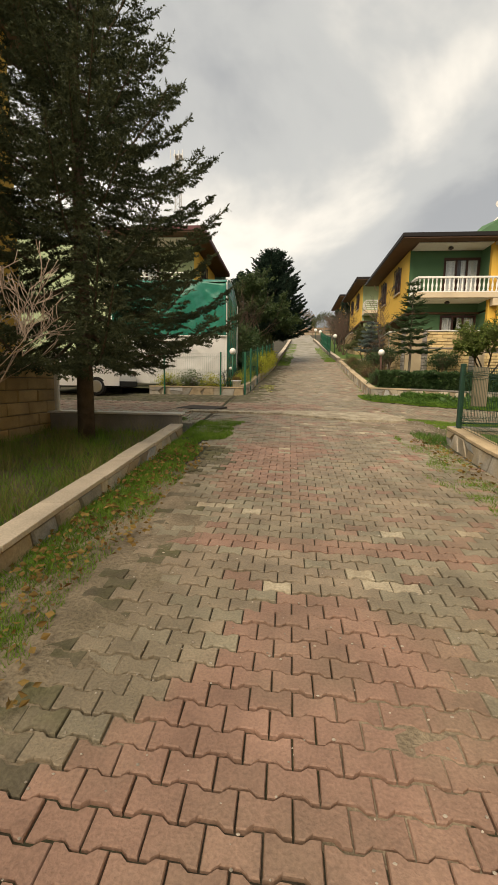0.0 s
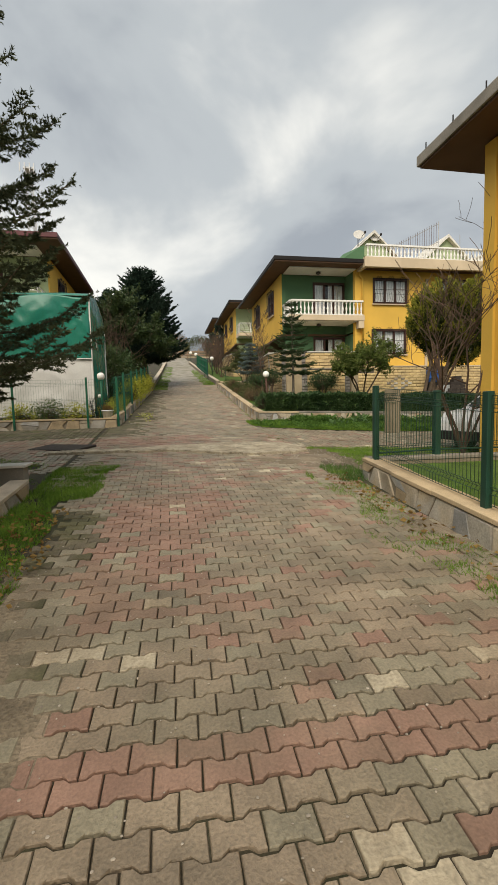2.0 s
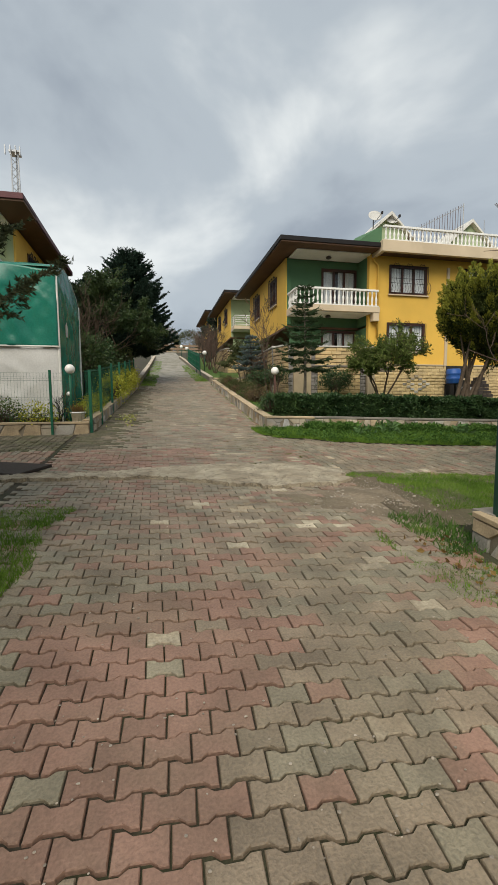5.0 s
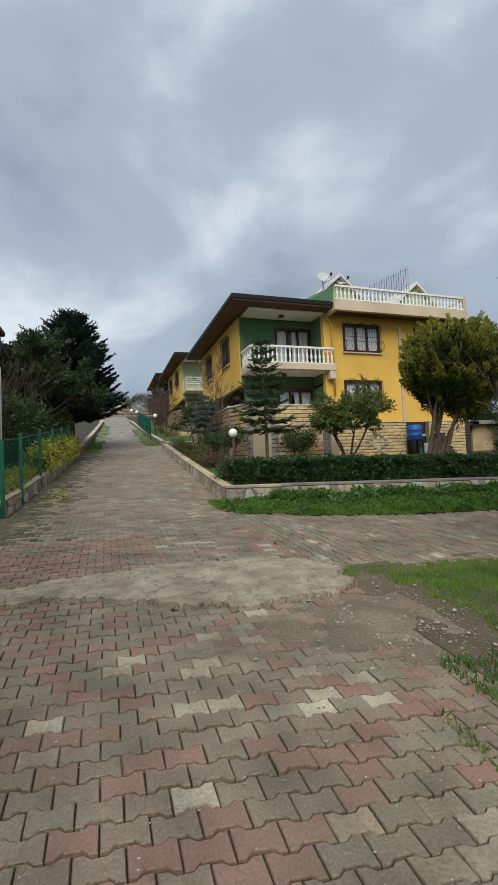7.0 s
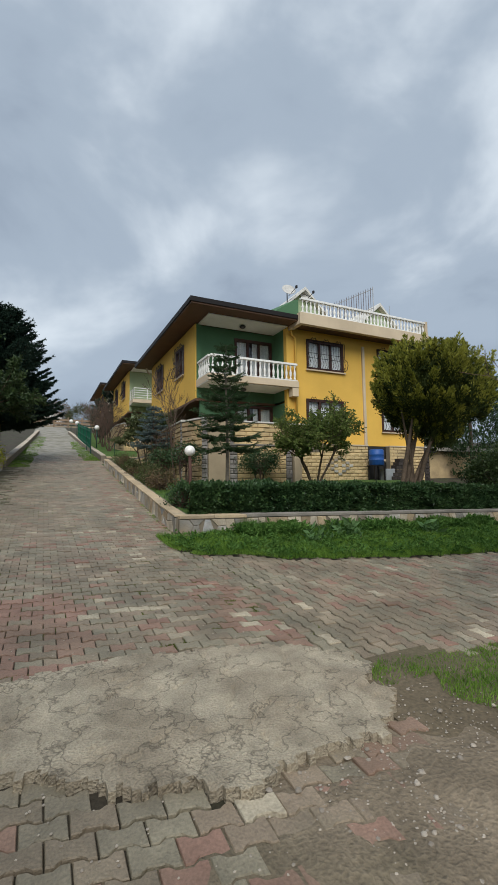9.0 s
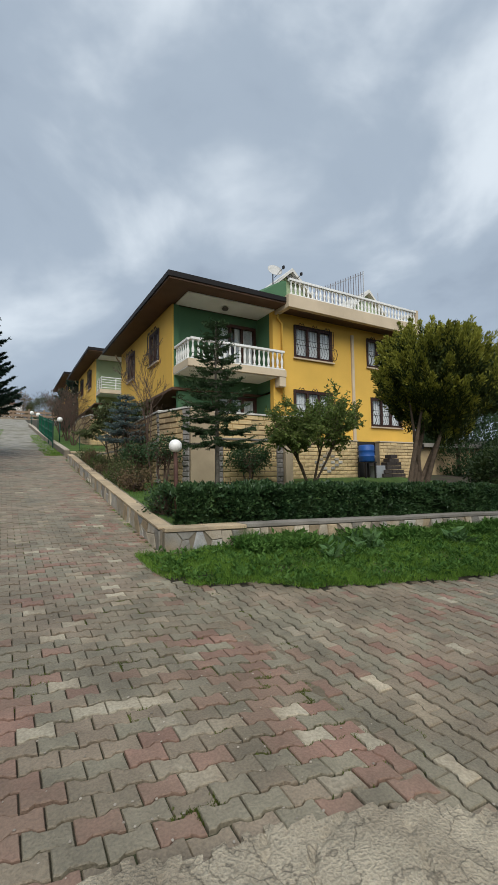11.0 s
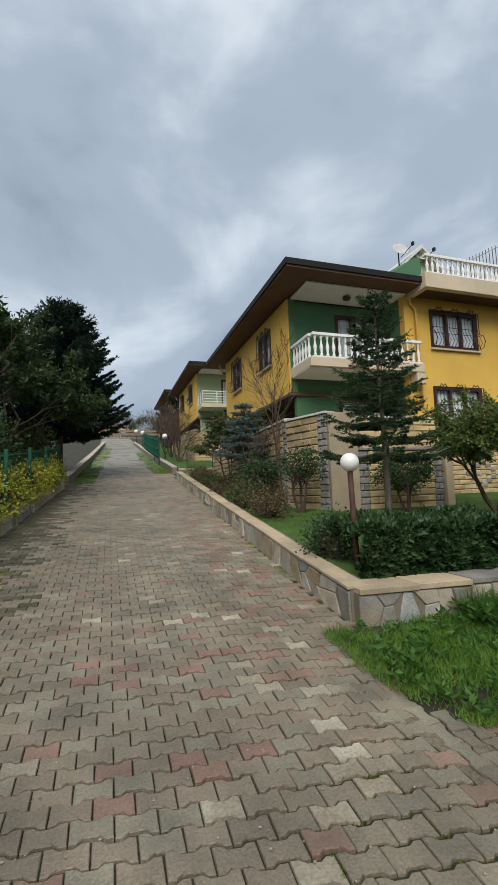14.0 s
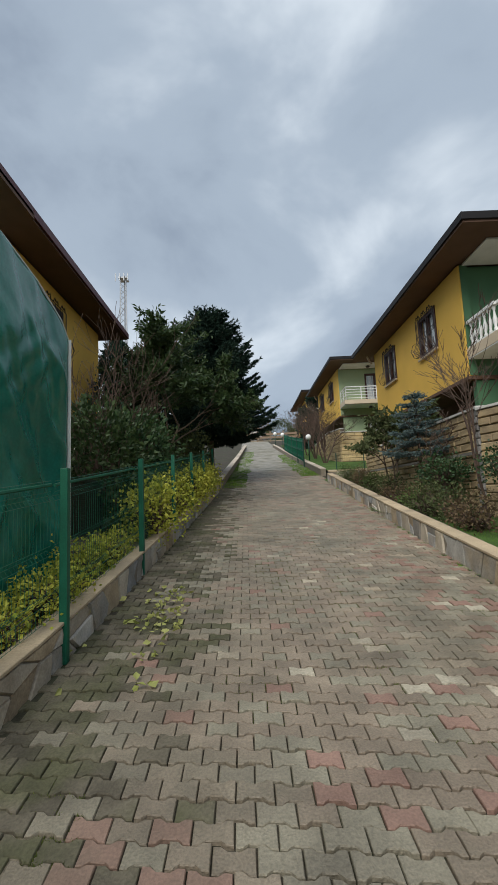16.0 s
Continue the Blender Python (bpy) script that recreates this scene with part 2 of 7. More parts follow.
M["cap_grey"] = surface("grey_concrete_cap", (0.25, 0.23, 0.2), 0.9, 0.15, 2.5, 60, 0.5, 0.006, dark=(0.14, 0.13, 0.11), stain=0.65)
M["fence_green"] = surface("green_fence_paint", (0.012, 0.115, 0.065), 0.5, 0.15, 5.0, 80, 0.15, 0.002, dark=(0.01, 0.07, 0.045), stain=0.5)
M["fence_dark"] = surface("dark_green_fence_paint", (0.012, 0.05, 0.035), 0.5, 0.15, 5.0, 80, 0.15, 0.002)
M["tarp"] = surface("green_tarpaulin", (0.01, 0.16, 0.115), 0.26, 0.12, 1.2, 25, 0.3, 0.01, spec=0.42)
M["tarp_white"] = surface("white_tarpaulin", (0.62, 0.62, 0.6), 0.5, 0.08, 1.2, 25, 0.3, 0.01)
M["globe"] = surface("opal_globe", (0.84, 0.83, 0.79), 0.3, 0.03, 2.0, 30, 0.0, 0.001, spec=0.5)
M["rust"] = surface("rusty_pole", (0.075, 0.035, 0.025), 0.7, 0.2, 9.0, 80, 0.4, 0.003)
M["bark"] = surface("bark", (0.115, 0.085, 0.06), 0.95, 0.25, 9.0, 70, 1.0, 0.015)
M["bark_grey"] = surface("grey_bark", (0.21, 0.185, 0.15), 0.95, 0.25, 9.0, 70, 1.0, 0.012)
M["twig"] = surface("dry_twig", (0.25, 0.175, 0.115), 0.95, 0.2, 9.0, 70, 0.3, 0.004)
M["twig_pale"] = surface("pale_twig", (0.46, 0.36, 0.29), 0.95, 0.2, 9.0, 70, 0.3, 0.004)
M["twig_dark"] = surface("dark_twig", (0.09, 0.06, 0.045), 0.95, 0.2, 9.0, 70, 0.3, 0.004)
M["spruce"] = leafy("spruce_needles", (0.035, 0.05, 0.027), (0.115, 0.135, 0.072), trans=0.3)
M["fir"] = leafy("fir_needles", (0.02, 0.045, 0.02), (0.075, 0.12, 0.05), trans=0.1)
M["cypress"] = leafy("cypress_sprays", (0.01, 0.026, 0.018), (0.034, 0.062, 0.04), trans=0.05)
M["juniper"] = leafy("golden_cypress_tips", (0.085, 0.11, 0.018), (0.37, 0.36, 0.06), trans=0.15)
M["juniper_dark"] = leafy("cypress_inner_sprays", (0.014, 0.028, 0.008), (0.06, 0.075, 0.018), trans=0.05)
M["leaf_mid"] = leafy("olive_green_leaves", (0.05, 0.095, 0.024), (0.2, 0.25, 0.07), trans=0.35)
M["bluespruce"] = leafy("blue_needles", (0.065, 0.105, 0.1), (0.17, 0.225, 0.215), trans=0.1)
M["hedge"] = leafy("laurel_leaves", (0.012, 0.04, 0.014), (0.075, 0.135, 0.05), rough=0.4, spec=0.35)
M["leaf"] = leafy("broad_leaves", (0.045, 0.085, 0.025), (0.14, 0.19, 0.06))
M["leaf_dark"] = leafy("dark_broad_leaves", (0.018, 0.042, 0.014), (0.07, 0.105, 0.034), rough=0.45, spec=0.3)
M["dish"] = surface("weathered_dish", (0.5, 0.49, 0.46), 0.6, 0.08, 3.0, 60, 0.1, 0.002)
M["leaf_olive"] = leafy("olive_leaves", (0.04, 0.06, 0.022), (0.125, 0.14, 0.06))
M["leaf_yellow"] = leafy("yellow_variegated_leaves", (0.2, 0.26, 0.03), (0.62, 0.58, 0.1))
M["leaf_red"] = leafy("purple_leaves", (0.085, 0.055, 0.035), (0.2, 0.15, 0.08))
M["grass"] = leafy("grass_blades", (0.05, 0.13, 0.016), (0.24, 0.39, 0.068), trans=0.35)
M["grass_dry"] = leafy("dry_grass", (0.12, 0.14, 0.045), (0.3, 0.27, 0.1), trans=0.3)
M["moss"] = leafy("joint_moss", (0.06, 0.085, 0.02), (0.17, 0.2, 0.05), trans=0.2)
M["weed"] = leafy("weed_leaves", (0.03, 0.09, 0.016), (0.13, 0.24, 0.055), trans=0.3)
M["dock"] = leafy("dock_leaves", (0.07, 0.15, 0.05), (0.15, 0.25, 0.1), trans=0.25)
M["dead_leaf"] = leafy("fallen_leaves", (0.13, 0.075, 0.032), (0.34, 0.23, 0.075))
M["lime_leaf"] = leafy("fresh_fallen_leaves", (0.26, 0.3, 0.07), (0.58, 0.56, 0.22))
M["lawn"] = surface("lawn_turf", (0.065, 0.12, 0.025), 0.95, 0.3, 2.0, 50, 1.0, 0.02)
M["white_car"] = surface("white_car_paint", (0.75, 0.75, 0.75), 0.25, 0.02, 2.0, 20, 0.0, 0.001, spec=0.6)
M["rubber"] = surface("rubber", (0.02, 0.02, 0.02), 0.8, 0.1, 5.0, 60, 0.2, 0.003)
M["alloy"] = surface("alloy", (0.4, 0.4, 0.4), 0.35, 0.05, 5.0, 60, 0.1, 0.002, metal=0.8)
M["blue"] = surface("blue_plastic", (0.02, 0.085, 0.3), 0.45, 0.1, 3.0, 60, 0.1, 0.002)
M["grey_metal"] = surface("grey_metal", (0.4, 0.41, 0.42), 0.5, 0.1, 3.0, 60, 0.1, 0.002, metal=0.4)
M["far_field"] = surface("dry_field", (0.25, 0.19, 0.115), 0.95, 0.25, 0.15, 3, 0.3, 0.05)
M["pebble"] = surface("pebble", (0.36, 0.32, 0.27), 0.9, 0.15, 9.0, 60, 0.4, 0.004, pick="island", pickvar=0.3)
M["lampblack"] = surface("dark_wall_lamp", (0.06, 0.05, 0.045), 0.5, 0.1, 9.0, 60, 0.1, 0.002)
M["pot"] = surface("white_plastic_pot", (0.68, 0.68, 0.66), 0.5, 0.06, 6.0, 60, 0.1, 0.002)
M["coping_white"] = surface("white_marble_coping", (0.62, 0.6, 0.55), 0.6, 0.08, 3.0, 60, 0.2, 0.003)
M["silt"] = surface("washed_silt", (0.215, 0.175, 0.125), 0.9, 0.28, 2.5, 45, 1.0, 0.02, dark=(0.14, 0.12, 0.08), stain=0.6)

# ---- building helpers ----
PLACE = {}


def thing(name, at=(0, 0, 0), label="", category="", group="", kind="", local=False):
    """An Empty at the base of a thing; its parts are given in the world's metres unless local."""
    ob = new(name)
    ob.empty_display_size = 0.2
    ob.location = at
    PLACE[ob.name] = Matrix.Identity(4) if local else Matrix.Translation(-Vector(at))
    return tagged(ob, label, category, group, kind)


def adopt(ob, parent):
    ob.parent = parent
    if parent.name in PLACE:
        ob.matrix_parent_inverse = PLACE[parent.name]
    return ob


def meshed(name, bm, material, smooth=False):
    bmesh.ops.recalc_face_normals(bm, faces=bm.faces)
    me = bpy.data.meshes.new(name)
    bm.to_mesh(me)
    bm.free()
    me.materials.append(material)
    if smooth:
        me.polygons.foreach_set("use_smooth", [True] * len(me.polygons))
    return me


def part(name, bm, material, parent=None, label="", smooth=False):
    """One bmesh as one mesh object, under a thing or a part."""
    ob = new(name, meshed(name, bm, material, smooth))
    if parent is not None:
        adopt(ob, parent)
    return tagged(ob, label)


def raw(name, verts, faces, material, parent=None, label="", smooth=False):
    """A mesh from computed arrays."""
    me = bpy.data.meshes.new(name)
    me.from_pydata(verts, [], faces)
    for one in (material if isinstance(material, (list, tuple)) else [material]):
        me.materials.append(one)
    if smooth:
        me.polygons.foreach_set("use_smooth", [True] * len(me.polygons))
    ob = new(name, me)
    if parent is not None:
        adopt(ob, parent)
    return tagged(ob, label)


def B(*boxes, bevel=0.0):
    """A bmesh of boxes (x0, y0, z0, x1, y1, z1)."""
    bm = bmesh.new()
    for x0, y0, z0, x1, y1, z1 in boxes:
        vs = [bm.verts.new(p) for p in ((x0, y0, z0), (x1, y0, z0), (x1, y1, z0), (x0, y1, z0), (x0, y0, z1), (x1, y0, z1), (x1, y1, z1), (x0, y1, z1))]
        for f in ((3, 2, 1, 0), (4, 5, 6, 7), (0, 1, 5, 4), (1, 2, 6, 5), (2, 3, 7, 6), (3, 0, 4, 7)):
            bm.faces.new([vs[i] for i in f])
    if bevel:
        bmesh.ops.bevel(bm, geom=bm.edges[:], offset=bevel, segments=2, affect="EDGES", profile=0.6)
    return bm


def tube(bm, points, radii, sides=7, close=True):
    """A round tapered tube along points."""
    pts = [Vector(p) for p in points]
    if not isinstance(radii, (list, tuple)):
        radii = [radii] * len(pts)
    rings = []
    for i, p in enumerate(pts):
        d = (pts[min(i + 1, len(pts) - 1)] - pts[max(i - 1, 0)]).normalized()
        side = d.cross(Vector((0.31, 0.17, 0.93))) if abs(d.z) < 0.9 else d.cross(Vector((1, 0.2, 0)))
        side.normalize()
        up = side.cross(d)
        rings.append([bm.verts.new(p + radii[i] * (math.cos(a) * side + math.sin(a) * up)) for a in (2 * math.pi * k / sides for k in range(sides))])
    for r0, r1 in zip(rings, rings[1:]):
        for k in range(sides):
            bm.faces.new((r0[k], r0[(k + 1) % sides], r1[(k + 1) % sides], r1[k]))
    if close:
        bm.faces.new(rings[0][::-1])
        bm.faces.new(rings[-1])
    return bm


def lathe(bm, at, profile, sides=12):
    """A turned solid about an upright axis: profile is (radius, height)."""
    rings = []
    for r, z in profile:
        rings.append([bm.verts.new((at[0] + r * math.cos(a), at[1] + r * math.sin(a), at[2] + z)) for a in (2 * math.pi * k / sides for k in range(sides))])
    for r0, r1 in zip(rings, rings[1:]):
        for k in range(sides):
            bm.faces.new((r0[k], r0[(k + 1) % sides], r1[(k + 1) % sides], r1[k]))
    bm.faces.new(rings[0][::-1])
    bm.faces.new(rings[-1])
    return bm


def prism(bm, outline, z0, z1):
    lo = [bm.verts.new((x, y, z0)) for x, y in outline]
    hi = [bm.verts.new((x, y, z1)) for x, y in outline]
    bm.faces.new(lo[::-1])
    bm.faces.new(hi)
    for i in range(len(lo)):
        j = (i + 1) % len(lo)
        bm.faces.new((lo[i], lo[j], hi[j], hi[i]))
    return bm


def facing(side, plane):
    """Maps (along, depth inward, height) onto a facade that faces S, W, E or N."""
    return {"S": lambda u, d, z: (u, plane + d, z), "N": lambda u, d, z: (u, plane - d, z),
            "W": lambda u, d, z: (plane + d, u, z), "E": lambda u, d, z: (plane - d, u, z)}[side]


def slab(at, u0, u1, d0, d1, z0, z1):
    """The six limits of a box on a facade."""
    a, b = at(u0, d0, z0), at(u1, d1, z1)
    return tuple(min(p, q) for p, q in zip(a, b)) + tuple(max(p, q) for p, q in zip(a, b))


def pierced(at, u0, u1, z0, z1, thick, holes):
    """A wall with thickness and with openings right through it: holes are (u0, u1, z0, z1)."""
    us = sorted({u0, u1, *[h[0] for h in holes], *[h[1] for h in holes]})
    zs = sorted({z0, z1, *[h[2] for h in holes], *[h[3] for h in holes]})
    bm = bmesh.new()
    known = {}

    def v(u, d, z):
        key = (round(u, 4), d, round(z, 4))
        if key not in known:
            known[key] = bm.verts.new(at(u, d, z))
        return known[key]

    def solid(i, k):
        if not (0 <= i < len(us) - 1 and 0 <= k < len(zs) - 1):
            return False
        u, z = (us[i] + us[i + 1]) / 2, (zs[k] + zs[k + 1]) / 2
        return not any(h[0] < u < h[1] and h[2] < z < h[3] for h in holes)

    for i in range(len(us) - 1):
        for k in range(len(zs) - 1):
            if not solid(i, k):
                continue
            a, b, c, d = us[i], us[i + 1], zs[k], zs[k + 1]
            for t in (0, thick):
                bm.faces.new((v(a, t, c), v(b, t, c), v(b, t, d), v(a, t, d)))
            if not solid(i - 1, k):
                bm.faces.new((v(a, 0, c), v(a, thick, c), v(a, thick, d), v(a, 0, d)))
            if not solid(i + 1, k):
                bm.faces.new((v(b, 0, c), v(b, thick, c), v(b, thick, d), v(b, 0, d)))
            if not solid(i, k - 1):
                bm.faces.new((v(a, 0, c), v(b, 0, c), v(b, thick, c), v(a, thick, c)))
            if not solid(i, k + 1):
                bm.faces.new((v(a, 0, d), v(b, 0, d), v(b, thick, d), v(a, thick, d)))
    return bm


def rise(y):
    """Height of the road along its length."""
    return float(np.interp(y, RISE_Y, RISE_Z))


RISE_Y = (-400, -60, -30, 0, 4, 9.4, 13, 15, 17, 24, 31.5, 45, 80, 95, 400, 900)
RISE_Z = (-6, -5, -2.2, 0.02, 0.33, 0.74, 0.98, 1.14, 1.31, 2.1, 3.0, 5.0, 10.6, 11.2, 12, 12)


def G(x, y):
    """Height of the ground: the hill, with the cross street falling away to the east."""
    fall = 0.03 * min(max(x - 2.0, 0.0), 14.0) * float(np.interp(y, (2, 9, 16, 24), (0, 1, 1, 0)))
    return rise(y) - fall


def lean(y):
    """The road's drift to the east as it climbs past the crossing."""
    return 0.039 * max(y - 16.0, 0.0)

# ---- ground ----
def sheet(name, x0, x1, y0, y1, step, height, material, parent=None, wobble=0.0):
    nx, ny = max(2, int((x1 - x0) / step) + 1), max(2, int((y1 - y0) / step) + 1)
    verts = []
    for j in range(ny):
        for i in range(nx):
            x, y = x0 + (x1 - x0) * i / (nx - 1), y0 + (y1 - y0) * j / (ny - 1)
            verts.append((x, y, height(x, y) + wobble * noise.noise((x * 1.7, y * 1.7, 3.3))))
    faces = [(j * nx + i, j * nx + i + 1, (j + 1) * nx + i + 1, (j + 1) * nx + i) for j in range(ny - 1) for i in range(nx - 1)]
    return raw(name, verts, faces, material, parent, smooth=True)


def grid_axis(near0, near1, step, far):
    mid = list(np.arange(near0, near1 + 1e-6, step))
    return [near0 - d for d in far[::-1]] + mid + [near1 + d for d in far]


gx = grid_axis(-16, 24, 0.5, [5, 15, 40, 100, 250, 600])
gy = grid_axis(-12, 84, 0.5, [5, 15, 40, 100, 250, 600])
ground_verts = [(x, y, G(x, y) - 0.02 + 0.012 * noise.noise((x * 0.7, y * 0.7, 2.0)) * (1.0 if -16 <= x <= 24 else 0.0)) for y in gy for x in gx]
ground_faces = [(j * len(gx) + i, j * len(gx) + i + 1, (j + 1) * len(gx) + i + 1, (j + 1) * len(gx) + i) for j in range(len(gy) - 1) for i in range(len(gx) - 1)]
tagged(raw("ground", ground_verts, ground_faces, M["joint"], smooth=True), "sandy soil with moss in the joints of the paving", "ground", kind="structure")

# ---- houses ----
def window(parent, at, u0, u1, z0, z1, leaves=3, grille=True, curtain=True):
    """A brown casement set in its opening: frame, panes, sill, curtain, iron grille."""
    f = 0.07
    w = (u1 - u0 - 2 * f) / leaves
    lights = [(u0 + f + w * i + (0.04 if i else 0), u0 + f + w * (i + 1) - (0.04 if i < leaves - 1 else 0), z0 + f, z1 - f) for i in range(leaves)]
    win = part("window", pierced(lambda u, d, z: at(u, d - 0.03, z), u0 - 0.04, u1 + 0.04, z0 - 0.03, z1 + 0.05, 0.12, lights), M["brownwood"], parent, "brown framed casement window")
    for i in range(leaves):
        a, b = u0 + f + w * i + (0.04 if i else 0), u0 + f + w * (i + 1) - (0.04 if i < leaves - 1 else 0)
        part("pane", B(slab(at, a, b, 0.045, 0.053, z0 + f, z1 - f)), M["glass"], win).visible_shadow = False
    part("sill", B(slab(at, u0 - 0.1, u1 + 0.1, -0.1, -0.032, z0 - 0.1, z0 - 0.035), bevel=0.01), M["beige"], win)
    if curtain:
        n = int((u1 - u0) / 0.03)
        vs, fs = [], []
        for i in range(n + 1):
            u = u0 + (u1 - u0) * i / n
            d = 0.15 + 0.035 * math.sin(i * 1.15) + 0.02 * math.sin(i * 0.37)
            vs += [at(u, d, z0), at(u, d, z1)]
        for i in range(n):
            if curtain == "parted" and 0.36 < i / n < 0.5:
                continue
            fs.append((2 * i, 2 * i + 2, 2 * i + 3, 2 * i + 1))
        raw("curtain", vs, fs, M["curtain"], win, smooth=True)
    if grille:
        bm = bmesh.new()
        n = int((u1 - u0) / 0.14)
        for i in range(n + 1):
            u = u0 + 0.03 + (u1 - u0 - 0.06) * i / n
            h = z1 - z0
            tube(bm, [at(u, -0.1, z1 + 0.03), at(u, -0.1, z0 + 0.5 * h), at(u, -0.19, z0 + 0.32 * h), at(u, -0.27, z0 + 0.15 * h), at(u, -0.14, z0 + 0.02)], 0.009, 4)
        for z in (z1 + 0.03, z0 + 0.55 * (z1 - z0), z0 + 0.36 * (z1 - z0), z0 + 0.02):
            d = -0.1 if z > z0 + 0.5 * (z1 - z0) else (-0.17 if z > z0 + 0.1 else -0.14)
            tube(bm, [at(u0 - 0.05, d, z), at(u1 + 0.05, d, z)], 0.012, 4)
        for u in (u0 - 0.05, u1 + 0.05):
            tube(bm, [at(u, -0.1, z1 + 0.03), at(u, -0.1, z0 + 0.45 * (z1 - z0)), at(u, -0.26, z0 + 0.36 * (z1 - z0)), at(u, -0.33, z0 + 0.2 * (z1 - z0)), at(u, -0.24, z0 + 0.05), at(u, -0.1, z0 + 0.02), at(u, -0.06, z0 + 0.16 * (z1 - z0))], 0.014, 5)
        for k in (0.15, 0.5, 0.85):
            u = u0 + (u1 - u0) * k
            tube(bm, [at(u - 0.14, -0.11, z1 + 0.04), at(u - 0.08, -0.12, z1 + 0.13), at(u, -0.12, z1 + 0.06), at(u + 0.08, -0.12, z1 + 0.13), at(u + 0.14, -0.11, z1 + 0.04)], 0.016, 5)
        part("grille", bm, M["iron"], win, "black wrought-iron window grille")
    return win


BALUSTER = [(0.05, 0.0), (0.05, 0.06), (0.028, 0.09), (0.05, 0.19), (0.058, 0.26), (0.03, 0.37), (0.024, 0.45), (0.04, 0.49), (0.048, 0.53), (0.048, 0.56)]


def balustrade(parent, p0, p1, z, height, end_posts=(True, True), name="balustrade"):
    """White turned balusters between a plinth and a handrail."""
    p0, p1 = Vector((*p0, z)), Vector((*p1, z))
    d = (p1 - p0)
    n = max(3, int(d.length / 0.205))
    along = d.normalized()
    side = Vector((-along.y, along.x, 0))

    def bar(z0, z1, w):
        bm = bmesh.new()
        q = [p0 - side * w, p1 - side * w, p1 + side * w, p0 + side * w]
        prism(bm, [(v.x, v.y) for v in q], z0, z1)
        bmesh.ops.bevel(bm, geom=bm.edges[:], offset=0.012, segments=2, affect="EDGES", profile=0.6)
        return bm

    b = part(name, bar(z + height - 0.09, z + height, 0.075), M["white"], parent, "white cast balustrade")
    part("plinth", bar(z, z + 0.05, 0.07), M["white"], b)
    k = (height - 0.14) / 0.56
    bm = lathe(bmesh.new(), (0, 0, 0), [(r, h * k) for r, h in BALUSTER], 8)
    me = meshed("baluster", bm, M["white"], True)
    for i in range(n):
        o = new("baluster", me)
        o.parent = b
        o.location = p0 + d * ((i + 0.5) / n) + Vector((0, 0, 0.05))
    return b


def rail_bars(parent, p0, p1, z, height):
    """A white metal railing."""
    p0, p1 = Vector((*p0, z)), Vector((*p1, z))
    bm = bmesh.new()
    for h in (0.12, 0.32, 0.5, 0.68, height):
        tube(bm, [p0 + Vector((0, 0, h)), p1 + Vector((0, 0, h))], 0.022 if h < height else 0.032, 5)
    n = max(2, int((p1 - p0).length / 0.8))
    for i in range(n + 1):
        q = p0.lerp(p1, i / n)
        tube(bm, [q, q + Vector((0, 0, height))], 0.03, 6)
    return part("railing", bm, M["white"], parent, "white metal railing")


def hip_roof(parent, x0, y0, x1, y1, z, rise_to, gutter, cover, soffit_in=0.9):
    """Boxed eaves with a brown soffit, a gutter round the edge and a hipped covering."""
    part("soffit", B((x0 + 0.05, y0 + 0.05, z - 0.2, x1 - 0.05, y1 - 0.05, z - 0.08)), M["soffit"], parent, "brown boxed eaves")
    g = part("gutter", B((x0, y0, z - 0.16, x1, y0 + 0.045, z + 0.03), (x0, y1 - 0.045, z - 0.16, x1, y1, z + 0.03),
                         (x0, y0 + 0.045, z - 0.16, x0 + 0.045, y1 - 0.045, z + 0.03), (x1 - 0.045, y0 + 0.045, z - 0.16, x1, y1 - 0.045, z + 0.03), bevel=0.012), gutter, parent)
    bm = bmesh.new()
    cx0, cy0, cx1, cy1 = x0 + 0.05, y0 + 0.05, x1 - 0.05, y1 - 0.05
    half = min(cx1 - cx0, cy1 - cy0) / 2
    base = [bm.verts.new(p) for p in ((cx0, cy0, z - 0.07), (cx1, cy0, z - 0.07), (cx1, cy1, z - 0.07), (cx0, cy1, z - 0.07))]
    if cx1 - cx0 > cy1 - cy0:
        r0, r1 = bm.verts.new((cx0 + half, (cy0 + cy1) / 2, rise_to)), bm.verts.new((cx1 - half, (cy0 + cy1) / 2, rise_to))
        bm.faces.new((base[0], base[1], r1, r0)), bm.faces.new((base[2], base[3], r0, r1)), bm.faces.new((base[3], base[0], r0)), bm.faces.new((base[1], base[2], r1))
    else:
        r0, r1 = bm.verts.new(((cx0 + cx1) / 2, cy0 + half, rise_to)), bm.verts.new(((cx0 + cx1) / 2, cy1 - half, rise_to))
        bm.faces.new((base[0], base[1], r0)), bm.faces.new((base[1], base[2], r1, r0)), bm.faces.new((base[2], base[3], r1)), bm.faces.new((base[3], base[0], r0, r1))
    bm.faces.new(base[::-1])
    part("roof", bm, cover, parent)
    return g


